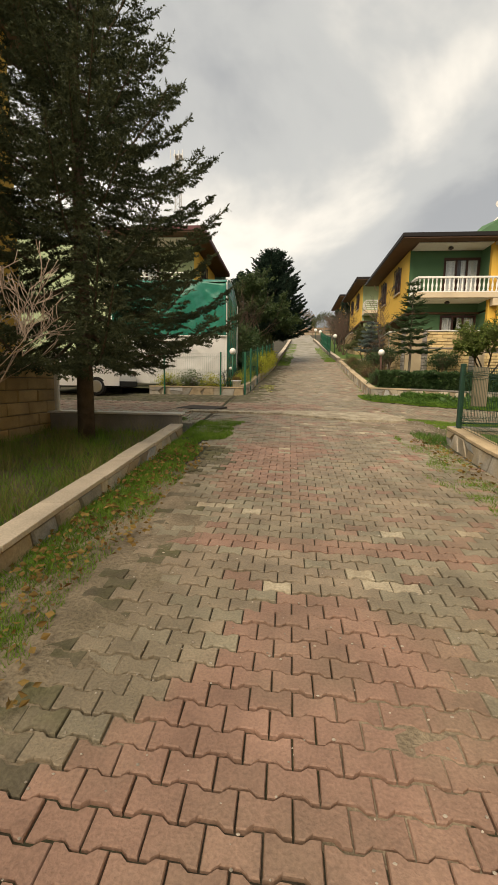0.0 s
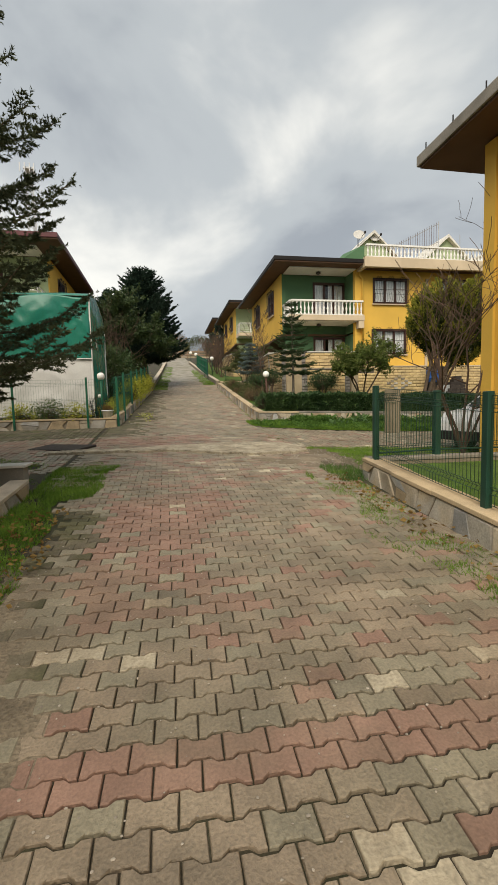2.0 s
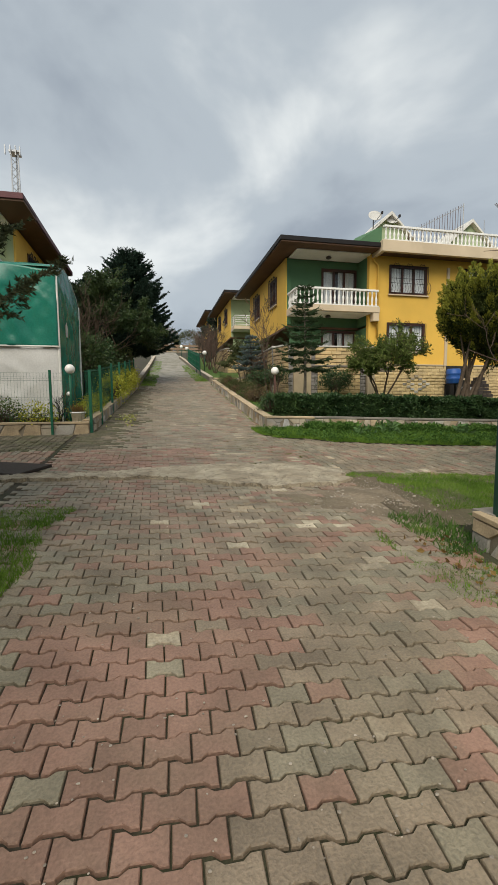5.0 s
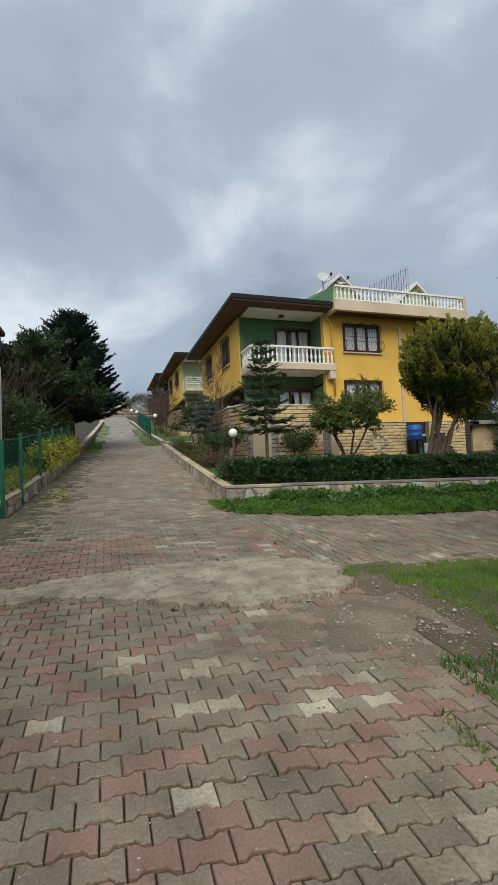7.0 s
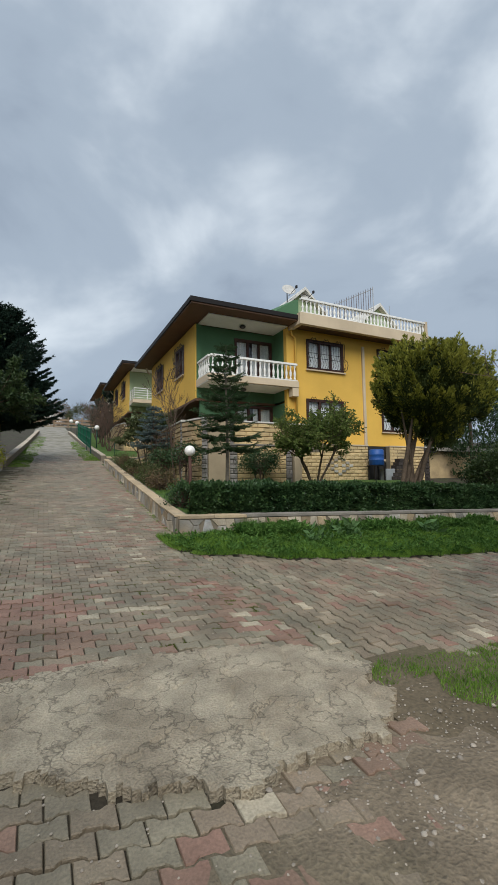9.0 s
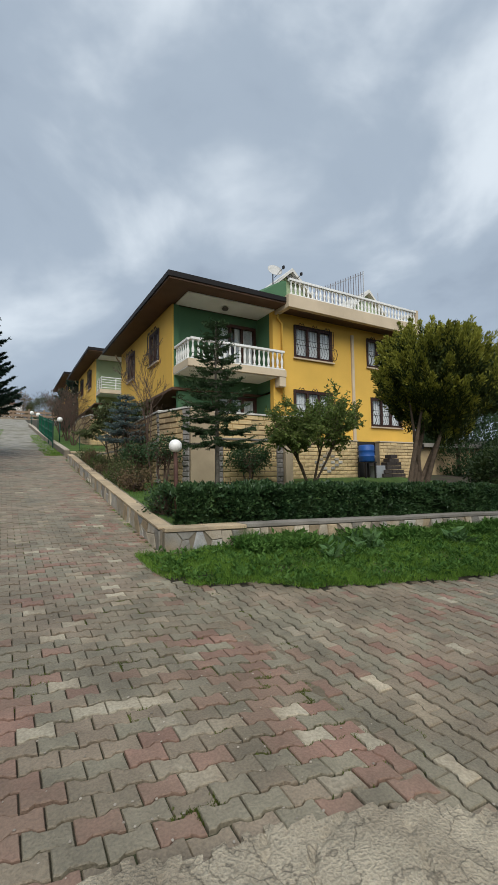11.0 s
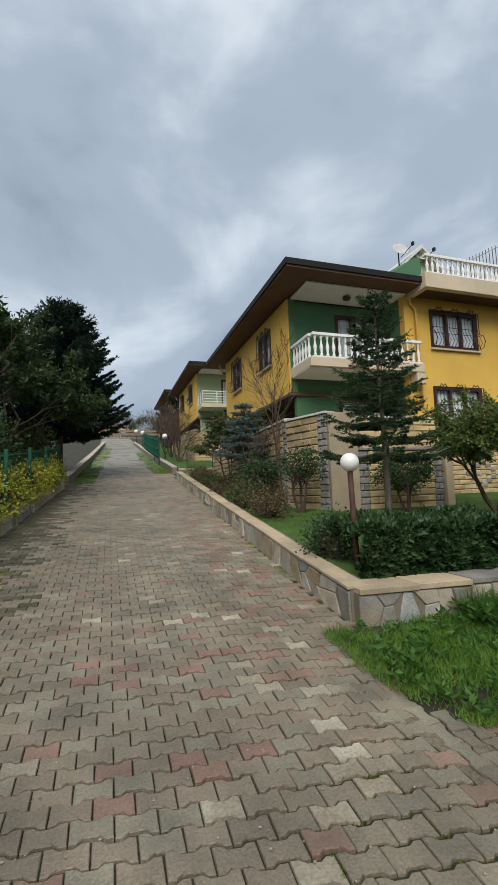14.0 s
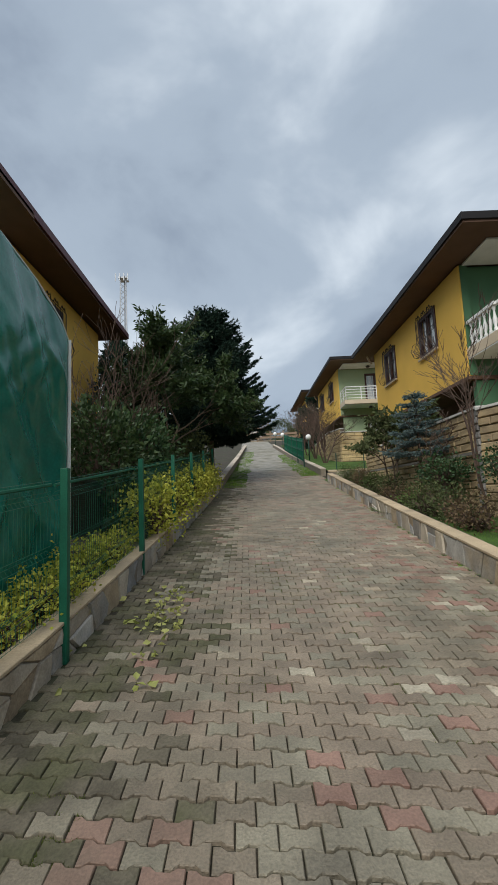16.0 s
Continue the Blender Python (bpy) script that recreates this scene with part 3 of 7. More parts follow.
def blocks(parent, at, u0, u1, z0, z1, length, height, material, skip=(), proud=0.035, gap=0.014, back=0.001):
    """Courses of split-faced blocks, each one its own piece."""
    made = {}
    rows = max(1, round((z1 - z0) / height))
    h = (z1 - z0) / rows
    for r in range(rows):
        cuts = [u0]
        u = u0 + (length * 0.5 if r % 2 else length)
        while u < u1 - 0.12:
            cuts.append(u)
            u += length
        cuts.append(u1)
        for a, b in zip(cuts, cuts[1:]):
            zc, uc = z0 + (r + 0.5) * h, (a + b) / 2
            if any(s[0] < uc < s[1] and s[2] < zc < s[3] for s in skip):
                continue
            key = (round(b - a, 2), random.randrange(3))
            if key not in made:
                w, hh = (b - a - gap) / 2, (h - gap) / 2
                p = proud * (0.75 + 0.2 * key[1])
                bm = bmesh.new()
                e = 0.018
                back4 = [bm.verts.new(at(s * w, -back, t * hh)) for s, t in ((-1, -1), (1, -1), (1, 1), (-1, 1))]
                mid4 = [bm.verts.new(at(s * w, -p * 0.45, t * hh)) for s, t in ((-1, -1), (1, -1), (1, 1), (-1, 1))]
                fr4 = [bm.verts.new(at(s * (w - e), -p * (1 + 0.25 * random.uniform(-1, 1)), t * (hh - e))) for s, t in ((-1, -1), (1, -1), (1, 1), (-1, 1))]
                for lo, hi in ((back4, mid4), (mid4, fr4)):
                    for i in range(4):
                        bm.faces.new((lo[i], lo[(i + 1) % 4], hi[(i + 1) % 4], hi[i]))
                bm.faces.new(fr4)
                made[key] = meshed("block", bm, material)
                # the mesh is built about the facade's own plane; its origin shift is taken off here
            o = new("block", made[key])
            adopt(o, parent)
            o.location = Vector(at(uc, 0, zc)) - Vector(at(0, 0, 0))


def lamp_on_ceiling(parent, x, y, z):
    part("ceiling_lamp", lathe(bmesh.new(), (x, y, z - 0.15), [(0.05, 0.0), (0.12, 0.03), (0.14, 0.08), (0.09, 0.13), (0.05, 0.15)], 10), M["lampblack"], parent, "dark round ceiling lamp", True)


def villa(name, ox, oy, oz, mirror=1, wall=None, inner=None, rail="turned", depth=8.0, front=True, gutter=None, label="", cx=0.5):
    """A two-storey villa with a corner balcony. mirror=-1 flips it about x=cx."""
    inner, wall, gutter = inner or M["green_wall"], wall or M["yellow"], gutter or M["gutter"]
    house = thing(name, (6.3 + ox if mirror > 0 else 2 * cx - 6.3 - ox, 24.9 + oy, 2.0 + oz), label, "house")
    X = (lambda x: x + ox) if mirror > 0 else (lambda x: 2 * cx - x - ox)
    side = "W" if mirror > 0 else "E"

    def bx(x0, y0, z0, x1, y1, z1):
        a, b = sorted((X(x0), X(x1)))
        return (a, y0 + oy, z0 + oz, b, y1 + oy, z1 + oz)

    y_end = 24.9 + depth
    west = facing(side, X(6.3))
    wins = [(26.5 + oy, 27.75 + oy, 7.05 + oz, 8.35 + oz), (30.2 + oy, 31.45 + oy, 7.05 + oz, 8.35 + oz)]
    wins = [w for w in wins if w[1] < y_end + oy - 0.3]
    part("side_wall", pierced(west, 24.9 + oy, y_end + oy, 5.65 + oz, 8.86 + oz, 0.25, wins), wall, house, "yellow rendered wall")
    for w in wins:
        window(house, west, *w, leaves=2, grille=True)
    # rear, far side and hidden floors
    part("rear_wall", B(bx(6.55, y_end - 0.25, 5.65, 18.2, y_end, 8.86)), wall, house)
    part("upper_floor", B(bx(6.3, 24.9, 5.55, 18.2, y_end, 5.645)), M["soffit"], house)
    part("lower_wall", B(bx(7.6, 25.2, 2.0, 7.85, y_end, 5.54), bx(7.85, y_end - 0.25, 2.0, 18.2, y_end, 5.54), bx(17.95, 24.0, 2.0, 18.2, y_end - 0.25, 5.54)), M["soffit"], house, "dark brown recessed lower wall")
    part("east_wall", B(bx(17.95, 24.0, 5.66, 18.2, y_end - 0.25, 8.86)), wall, house)
    # corner balcony, two storeys
    south = facing("S", 25.0 + oy)
    u = sorted((X(8.2), X(10.0)))
    for z0, z1, zd0, zd1 in ((5.66, 8.86, 6.42, 8.45), (3.0, 5.54, 3.6, 5.7 - 0.25)):
        a, b = sorted((X(6.56), X(10.1)))
        part("balcony_wall", pierced(south, a, b, z0 + oz, z1 + oz, 0.2, [(u[0], u[1], zd0 + oz, zd1 + oz)]), inner, house, "painted balcony wall")
        window(house, south, u[0], u[1], zd0 + oz, zd1 + oz, leaves=3, grille=False, curtain="parted")
    part("balcony_wall", B(bx(10.1, 24.0, 5.66, 10.3, 25.2, 8.86), bx(10.1, 24.0, 3.0, 10.3, 25.2, 5.54)), inner, house)
    part("reveal", B(bx(6.35, 24.88, 5.66, 6.56, 24.899, 8.86)), inner, house)
    part("balcony_slab", B(bx(6.33, 23.38, 6.13, 10.48, 24.99, 6.4), bevel=0.01), M["beige"], house, "beige balcony slab")
    part("balcony_ceiling", B(bx(6.34, 23.5, 6.1, 10.09, 24.87, 6.127)), M["white"], house, "white balcony ceiling")
    part("balcony_ceiling", B(bx(6.42, 23.6, 8.84, 10.09, 24.87, 8.88)), M["white"], house, "white balcony ceiling")
    lamp_on_ceiling(house, X(8.2), 24.2 + oy, 8.84 + oz)
    lamp_on_ceiling(house, X(8.2), 24.2 + oy, 6.1 + oz)
    part("balcony_beam", B(bx(10.16, 23.4, 5.75, 10.46, 23.72, 6.12)), M["beige"], house)
    if rail == "turned":
        balustrade(house, (X(6.43), 23.46 + oy), (X(10.42), 23.46 + oy), 6.4 + oz, 0.78)
        balustrade(house, (X(6.43), 24.86 + oy), (X(6.43), 23.54 + oy), 6.4 + oz, 0.78)
    else:
        rail_bars(house, (X(6.43), 23.46 + oy), (X(10.42), 23.46 + oy), 6.4 + oz, 0.85)
        rail_bars(house, (X(6.43), 24.86 + oy), (X(6.43), 23.46 + oy), 6.4 + oz, 0.85)
    # roof with deep eaves
    rx = sorted((X(5.44), X(19.4)))
    hip_roof(house, rx[0], 24.4 + oy, rx[1], y_end + 0.75 + oy, 9.12 + oz, 10.35 + oz, gutter, M["roof"])
    fx = sorted((X(5.44), X(10.25)))
    part("soffit", B((fx[0] + 0.05, 22.95 + oy, 8.9 + oz, fx[1], 24.449 + oy, 9.03 + oz)), M["soffit"], house, "brown boxed eaves")
    part("gutter", B((fx[0], 22.9 + oy, 8.96 + oz, fx[1], 22.945 + oy, 9.15 + oz), bx(5.44, 22.945, 8.96, 5.485, 24.399, 9.15), bevel=0.01), gutter, house)
    bm = bmesh.new()
    q = [bm.verts.new(p) for p in ((X(5.49), 22.95 + oy, 9.05 + oz), (X(10.2), 22.95 + oy, 9.05 + oz), (X(10.2), 25.6 + oy, 9.62 + oz), (X(8.0), 25.6 + oy, 9.62 + oz), (X(5.49), 24.45 + oy, 9.05 + oz))]
    bm.faces.new(q)
    part("porch_roof", bm, M["roof"], house)
    part("downpipe", tube(bmesh.new(), [(X(6.0), 33.0 + oy, 8.85 + oz), (X(6.1), 33.0 + oy, 8.6 + oz), (X(6.22), 33.0 + oy, 8.5 + oz)], 0.045), M["beige"], house)
    return house, X


house_a, X1 = villa("villa", 0, 0, 0, label="yellow two-storey villa with dark green corner balconies and white balustrades")
S1 = facing("S", 23.75)
front_windows = [(11.17, 13.15, 7.14, 8.42), (15.29, 17.15, 7.2, 8.46), (11.1, 13.1, 4.42, 5.71), (15.46, 17.4, 4.46, 5.72)]
part("front_wall", pierced(S1, 10.1, 18.2, 3.72, 9.056, 0.25, front_windows), M["yellow"], house_a, "yellow rendered front wall")
for w in front_windows:
    window(house_a, S1, *w)
part("corner_pipe", tube(bmesh.new(), [(10.3, 23.66, 9.0), (10.32, 23.66, 8.55), (10.5, 23.66, 8.4), (10.5, 23.66, 5.0)], 0.05), M["yellow"], house_a, smooth=True)
part("front_pipe", B((14.27, 23.66, 3.75, 14.41, 23.748, 8.5), bevel=0.015), M["beige"], house_a, "beige boxed downpipe")
# terrace on top
part("terrace_slab", B((10.28, 22.85, 9.06, 17.75, 25.5, 9.2)), M["beige"], house_a)
part("terrace_fascia", B((10.2, 22.75, 8.74, 17.78, 22.95, 9.24), (10.2, 22.95, 8.74, 10.4, 23.745, 9.24), (17.55, 22.95, 8.74, 17.78, 23.745, 9.24), bevel=0.012), M["beige"], house_a, "beige terrace fascia")
part("terrace_soffit", B((10.4, 22.95, 8.86, 17.55, 23.748, 8.978)), M["soffit"], house_a)
balustrade(house_a, (10.3, 22.86), (17.6, 22.86), 9.24, 0.66)
part("terrace_pier", B((17.58, 22.8, 9.24, 17.76, 22.98, 9.95), bevel=0.01), M["beige"], house_a)
part("terrace_pier", B((17.6, 24.3, 9.24, 17.76, 24.46, 9.95), bevel=0.01), M["beige"], house_a)
balustrade(house_a, (17.68, 22.98), (17.68, 24.3), 9.24, 0.66)
# green parapet wedge and gabled dormers behind the terrace
bm = bmesh.new()
lo = [bm.verts.new(p) for p in ((8.9, 23.0, 9.02), (10.28, 23.0, 9.02), (10.28, 23.0, 9.86), (10.05, 23.0, 9.8))]
hi = [bm.verts.new(v.co + Vector((0, 2.2, 0.35 if i > 1 else 0))) for i, v in enumerate(lo)]
bm.faces.new(lo), bm.faces.new(hi[::-1])
for i in range(4):
    bm.faces.new((lo[i], lo[(i + 1) % 4], hi[(i + 1) % 4], hi[i]))
part("parapet", bm, M["green_wall"], house_a, "dark green sloped parapet")


def dormer(parent, cx, y, z, w, h):
    bm = bmesh.new()
    f = [bm.verts.new(p) for p in ((cx - w, y, z), (cx + w, y, z), (cx, y, z + h))]
    b = [bm.verts.new(v.co + Vector((0, 2.0, 0))) for v in f]
    bm.faces.new(f), bm.faces.new(b[::-1])
    bm.faces.new((f[0], f[1], b[1], b[0])), bm.faces.new((f[1], f[2], b[2], b[1])), bm.faces.new((f[2], f[0], b[0], b[2]))
    d = part("dormer", bm, M["pale_green"], parent, "gabled dormer with pale verges")
    bm = bmesh.new()
    for s in (-1, 1):
        o = [(cx, z + h + 0.16), (cx + s * (w + 0.3), z - 0.16 * (w + 0.3) / w + 0.02), (cx + s * (w + 0.3), z - 0.2), (cx, z + h)]
        lo = [bm.verts.new((x, y - 0.25, zz)) for x, zz in o]
        hi = [bm.verts.new((x, y + 2.05, zz)) for x, zz in o]
        bm.faces.new(lo), bm.faces.new(hi[::-1])
        for i in range(4):
            bm.faces.new((lo[i], lo[(i + 1) % 4], hi[(i + 1) % 4], hi[i]))
    part("verge", bm, M["coping_white"], d)


dormer(house_a, 11.45, 24.4, 9.85, 1.25, 1.15)
dormer(house_a, 16.0, 24.4, 9.85, 1.25, 1.15)
# dark east wing behind the golden tree
part("side_awning", B((18.21, 24.2, 3.5, 19.6, 26.0, 3.75)), M["gutter"], house_a)

house_b, X2 = villa("villa", 0.25, 16.9, 1.95, inner=M["pale_green"], rail="bars", label="yellow villa with pale green balconies and white metal railing")
house_c, X3 = villa("villa", 0.5, 32.5, 3.6, inner=M["pale_green"], rail="bars", label="yellow villa farther up the road with pale green balconies")
for hh, dx, dy, dz in ((house_b, 0.25, 16.9, 1.95), (house_c, 0.5, 32.5, 3.6)):
    part("front_wall", B((10.1 + dx, 23.75 + dy, 3.0 + dz, 18.2 + dx, 24.0 + dy, 8.99 + dz)), M["yellow"], hh)
house_d, X4 = villa("villa", 0, -2.9, -0.5, mirror=-1, cx=0.72, inner=M["pale_green"], rail="bars", gutter=M["red_gutter"], depth=5.75, label="yellow villa behind the tarpaulin shelter with maroon gutters")
part("front_wall", B((X4(18.2), 20.85, 1.4, X4(10.1), 21.1, 8.48)), M["pale_green"], house_d)

# ---- garden walls, kerbs ----
def run_wall(name, pts, width, height, cap_w, cap_h, cap_mat, stone_mat, side, label, base=None, cap_len=1.0, stones=True, cell=0.3, cap_over=0.03):
    """A low rubble wall along pts (x, y), its top following the ground; stones on the road side, cap stones on top. side: +1 stones to the left of the line."""
    base = base or G
    w = thing(name, (pts[0][0], pts[0][1], base(*pts[0])), label, "wall", kind="structure")
    fine = []
    for (x0, y0), (x1, y1) in zip(pts, pts[1:]):
        n = max(1, int(math.hypot(x1 - x0, y1 - y0) / 0.5))
        fine += [(x0 + (x1 - x0) * i / n, y0 + (y1 - y0) * i / n) for i in range(n)]
    fine.append(pts[-1])
    for si, ((x0, y0), (x1, y1)) in enumerate(zip(pts, pts[1:])):
        L = math.hypot(x1 - x0, y1 - y0)
        tx, ty = (x1 - x0) / L, (y1 - y0) / L
        nx, ny = -ty * side, tx * side
        n = max(1, int(L / 0.5))
        bm = bmesh.new()
        rings = []
        for i in range(n + 1):
            x, y = x0 + tx * L * i / n, y0 + ty * L * i / n
            g = base(x, y)
            rings.append([bm.verts.new(p) for p in ((x, y, g - 0.25), (x, y, g + height), (x - nx * width, y - ny * width, g + height), (x - nx * width, y - ny * width, g - 0.25))])
        for a, b in zip(rings, rings[1:]):
            for k in range(4):
                bm.faces.new((a[k], a[(k + 1) % 4], b[(k + 1) % 4], b[k]))
        bm.faces.new(rings[0]), bm.faces.new(rings[-1])
        part("core", bm, M["mortar"], w)
        # cap stones
        m = max(1, round(L / cap_len))
        for i in range(m):
            a, b = L * i / m + 0.004, L * (i + 1) / m - 0.004
            lift = random.uniform(0, 0.008)
            ov, wd = cap_over, cap_w
            bm = bmesh.new()
            vs = []
            for s in (a, b):
                x, y = x0 + tx * s, y0 + ty * s
                g = base(x, y) + height + 0.002 + lift
                jit = random.uniform(-0.008, 0.008)
                vs.append([bm.verts.new((x + nx * (o + jit), y + ny * (o + jit), g + h)) for o, h in ((ov, 0), (ov, cap_h), (ov - wd, cap_h), (ov - wd, 0))])
            for k in range(4):
                bm.faces.new((vs[0][k], vs[0][(k + 1) % 4], vs[1][(k + 1) % 4], vs[1][k]))
            bm.faces.new(vs[0]), bm.faces.new(vs[1])
            bmesh.ops.bevel(bm, geom=bm.edges[:], offset=0.005, segments=1, affect="EDGES")
            part("cap_stone", bm, cap_mat, w)
        if not stones:
            continue
        cols = max(2, int(L / cell))
        rows = 2 if height > 0.18 else 1
        P = [[(L * c / cols + (random.uniform(-0.42, 0.42) * cell if 0 < c < cols else 0), height * r / rows + (random.uniform(-0.3, 0.3) * height / rows if 0 < r < rows else 0) - (0.05 if r == 0 else 0)) for r in range(rows + 1)] for c in range(cols + 1)]
        for c in range(cols):
            r = 0
            while r < rows:
                span = rows - r if random.random() < 0.62 else 1
                poly = [P[c][r], P[c + 1][r], P[c + 1][r + span], P[c][r + span]]
                if span == 2 and random.random() < 0.7:
                    poly.insert(2, (P[c + 1][1][0], P[c + 1][1][1]))
                cu, cz = sum(p[0] for p in poly) / len(poly), sum(p[1] for p in poly) / len(poly)
                bm = bmesh.new()
                lo, hi = [], []
                pr = random.uniform(0.012, 0.03)
                for u, z in poly:
                    for out, k, dd in ((lo, 0.95, 0.002), (hi, 0.86, pr + random.uniform(-0.006, 0.006))):
                        uu, zz = cu + (u - cu) * k, cz + (z - cz) * k
                        x, y = x0 + tx * uu, y0 + ty * uu
                        out.append(bm.verts.new((x + nx * dd, y + ny * dd, base(x, y) + zz)))
                for i in range(len(lo)):
                    bm.faces.new((lo[i], lo[(i + 1) % len(lo)], hi[(i + 1) % len(lo)], hi[i]))
                bm.faces.new(hi)
                part("stone", bm, random.choice((M["stone"], M["stone"], M["stone"], M["stone_cream"], M["stone_blue"], M["stone_tan"])), w)
                r += span
    return w


# east of the road: planted bed behind a rubble wall
run_wall("rubble_wall", [(2.95, 16.15), (3.55, 31.8)], 0.3, 0.31, 0.24, 0.035, M["cap"], M["stone"], 1, "low rubble retaining wall with sandstone cap beside the road", cap_len=1.2, cell=0.33)
run_wall("rubble_wall", [(2.98, 16.05), (4.4, 16.05)], 0.3, 0.29, 0.42, 0.06, M["cap"], M["stone"], -1, "corner of the low rubble wall with thick sandstone cap", cap_len=0.75, cell=0.22)
run_wall("rubble_wall", [(4.4, 16.05), (13.5, 16.05)], 0.3, 0.3, 0.4, 0.06, M["cap_grey"], M["stone"], -1, "low rubble wall with worn concrete cap in front of the hedge", cap_len=1.6, cell=0.26)
run_wall("rubble_wall", [(4.1, 32.6), (4.1, 33.0), (5.6, 33.0)], 0.3, 0.3, 0.34, 0.06, M["cap"], M["stone"], -1, "short stone wall beside a garden entry", cell=0.3)
run_wall("upper_kerb_wall", [(3.55 + 0.1, 34.0), (3.2, 62.0)], 0.25, 0.3, 0.28, 0.05, M["cap_pale"], M["stone"], 1, "long low wall with pale coping along the climbing road", cap_len=2.0, stones=False)
# west of the road
run_wall("fence_wall", [(-1.65, 15.72), (-1.0, 29.6)], 0.22, 0.3, 0.2, 0.03, M["cap"], M["stone"], -1, "low rubble wall with stone cap under the green fence", cap_len=1.2, cell=0.36)
run_wall("fence_wall", [(-5.2, 15.66), (-1.66, 15.66)], 0.22, 0.24, 0.26, 0.05, M["cap"], M["stone"], -1, "low rubble wall with stone cap along the cross street", cap_len=1.3, cell=0.36)
run_wall("upper_kerb_wall", [(-0.95, 31.0), (0.2, 62.0)], 0.25, 0.32, 0.3, 0.05, M["cap_pale"], M["stone"], -1, "low pale wall below the cypresses", cap_len=2.0, stones=False)
# near garden on the west, near garden on the east
run_wall("garden_kerb", [(-2.05, -6.0), (-2.02, 7.95)], 0.2, 0.15, 0.24, 0.05, M["cap_pale"], M["stone"], -1, "low garden kerb wall with worn sandstone cap", cap_len=0.85, cell=0.4)
run_wall("garden_kerb", [(2.62, -6.0), (2.7, 5.0), (2.86, 7.9)], 0.26, 0.24, 0.3, 0.05, M["cap"], M["stone"], 1, "low stone kerb wall with sandstone cap under the dark fence", cap_len=0.9, cell=0.3)
run_wall("garden_kerb", [(2.9, 7.95), (12.0, 8.6)], 0.22, 0.24, 0.26, 0.05, M["cap_grey"], M["stone"], 1, "low kerb wall under the fence beside the lawn", cap_len=1.2, cell=0.3, stones=False)


def yard(x, y):
    """Planted ground between the hedge wall and the villa."""
    return float(np.interp(y, (16.2, 20.5, 24.0, 33.0), (1.5, 2.0, 2.15, 3.2))) - 0.03 * max(0.0, x - 3.0) * float(np.interp(y, (16.0, 22.0), (1, 0))) + 0.02 * noise.noise((x, y, 0.0))


tagged(sheet("garden_lawn", 3.2, 16.0, 16.3, 24.5, 0.35, yard, M["lawn"], wobble=0.02), "mown garden grass behind the hedge", "lawn", kind="structure")
tagged(sheet("garden_lawn", 3.5, 7.5, 24.5, 34.0, 0.4, lambda x, y: yard(x, y), M["lawn"], wobble=0.02), "garden grass beside the villa", "lawn", kind="structure")
tagged(sheet("garden_lawn", 3.9, 12.0, 33.2, 60.0, 0.6, lambda x, y: rise(y) + 0.3, M["lawn"], wobble=0.03), "sloping lawn of the upper garden", "lawn", kind="structure")
tagged(sheet("garden_bed", -9.0, -1.75, 15.85, 30.0, 0.4, lambda x, y: rise(y) + 0.18, M["soil"], wobble=0.03), "dark planted soil behind the fence", "soil", kind="structure")
tagged(sheet("garden_bed", -8.0, -2.2, -8.0, 7.9, 0.3, lambda x, y: rise(y) + 0.03, M["soil"], wobble=0.04), "dark soil of the near garden", "soil", kind="structure")
tagged(sheet("garden_lawn", 2.95, 12.0, -8.0, 8.1, 0.35, lambda x, y: G(x, y) + 0.2, M["lawn"], wobble=0.02), "lawn behind the dark fence", "lawn", kind="structure")

# tall retaining wall of split blocks round the villa's terrace
retaining = thing("block_retaining_wall", (5.0, 22.0, 2.0), "split-block retaining wall, west faces coloured tan for shade, with white coping below the villa", "wall", kind="structure")

terrace_wall = retaining


def block_run(x0, y0, x1, y1, z0, z1, material, h=0.15, length=0.46, cap=0.05, capmat=None, thick=0.25, host=None):
    """A straight run of block wall between two plan points, facing left of the way from the first to the second."""
    retaining = host or terrace_wall
    L = math.hypot(x1 - x0, y1 - y0)
    tx, ty = (x1 - x0) / L, (y1 - y0) / L
    nx, ny = ty, -tx

    def at(u, d, z):
        return (x0 + tx * u - nx * d, y0 + ty * u - ny * d, z)

    bm = bmesh.new()
    prism(bm, [at(0, 0, 0)[:2], at(L, 0, 0)[:2], at(L, thick, 0)[:2], at(0, thick, 0)[:2]], z0 - 0.2, z1)
    part("core", bm, M["mortar"], retaining)
    blocks(retaining, at, 0.0, L, z0, z1 - 0.01, length, h, material, proud=0.045)
    if cap:
        bm = bmesh.new()
        prism(bm, [at(-0.02, -0.07, 0)[:2], at(L + 0.02, -0.07, 0)[:2], at(L + 0.02, thick, 0)[:2], at(-0.02, thick, 0)[:2]], z1 + 0.002, z1 + cap)
        part("coping", bm, capmat or M["coping_white"], retaining)


# west runs use the darker block colour, their shade painted in
block_run(5.35, 32.0, 4.93, 22.4, 2.1, 4.24, M["block_tan_shade"], h=0.165, length=0.6)
block_run(4.93, 22.4, 4.9, 22.1, 2.1, 4.24, M["block_grey"], length=0.3)
block_run(4.9, 22.1, 5.22, 21.02, 2.0, 4.2, M["block_tan_shade"], h=0.165, length=0.6)
block_run(5.22, 21.02, 5.3, 20.75, 2.0, 4.2, M["block_grey"], length=0.28)
part("ledge", B((4.8, 22.12, 3.3, 4.86, 31.9, 3.36)), M["cap_grey"], retaining)
part("panel", B((5.32, 20.7, 1.8, 6.05, 20.95, 4.22), bevel=0.012), M["panel"], retaining, "plain beige rendered panel")
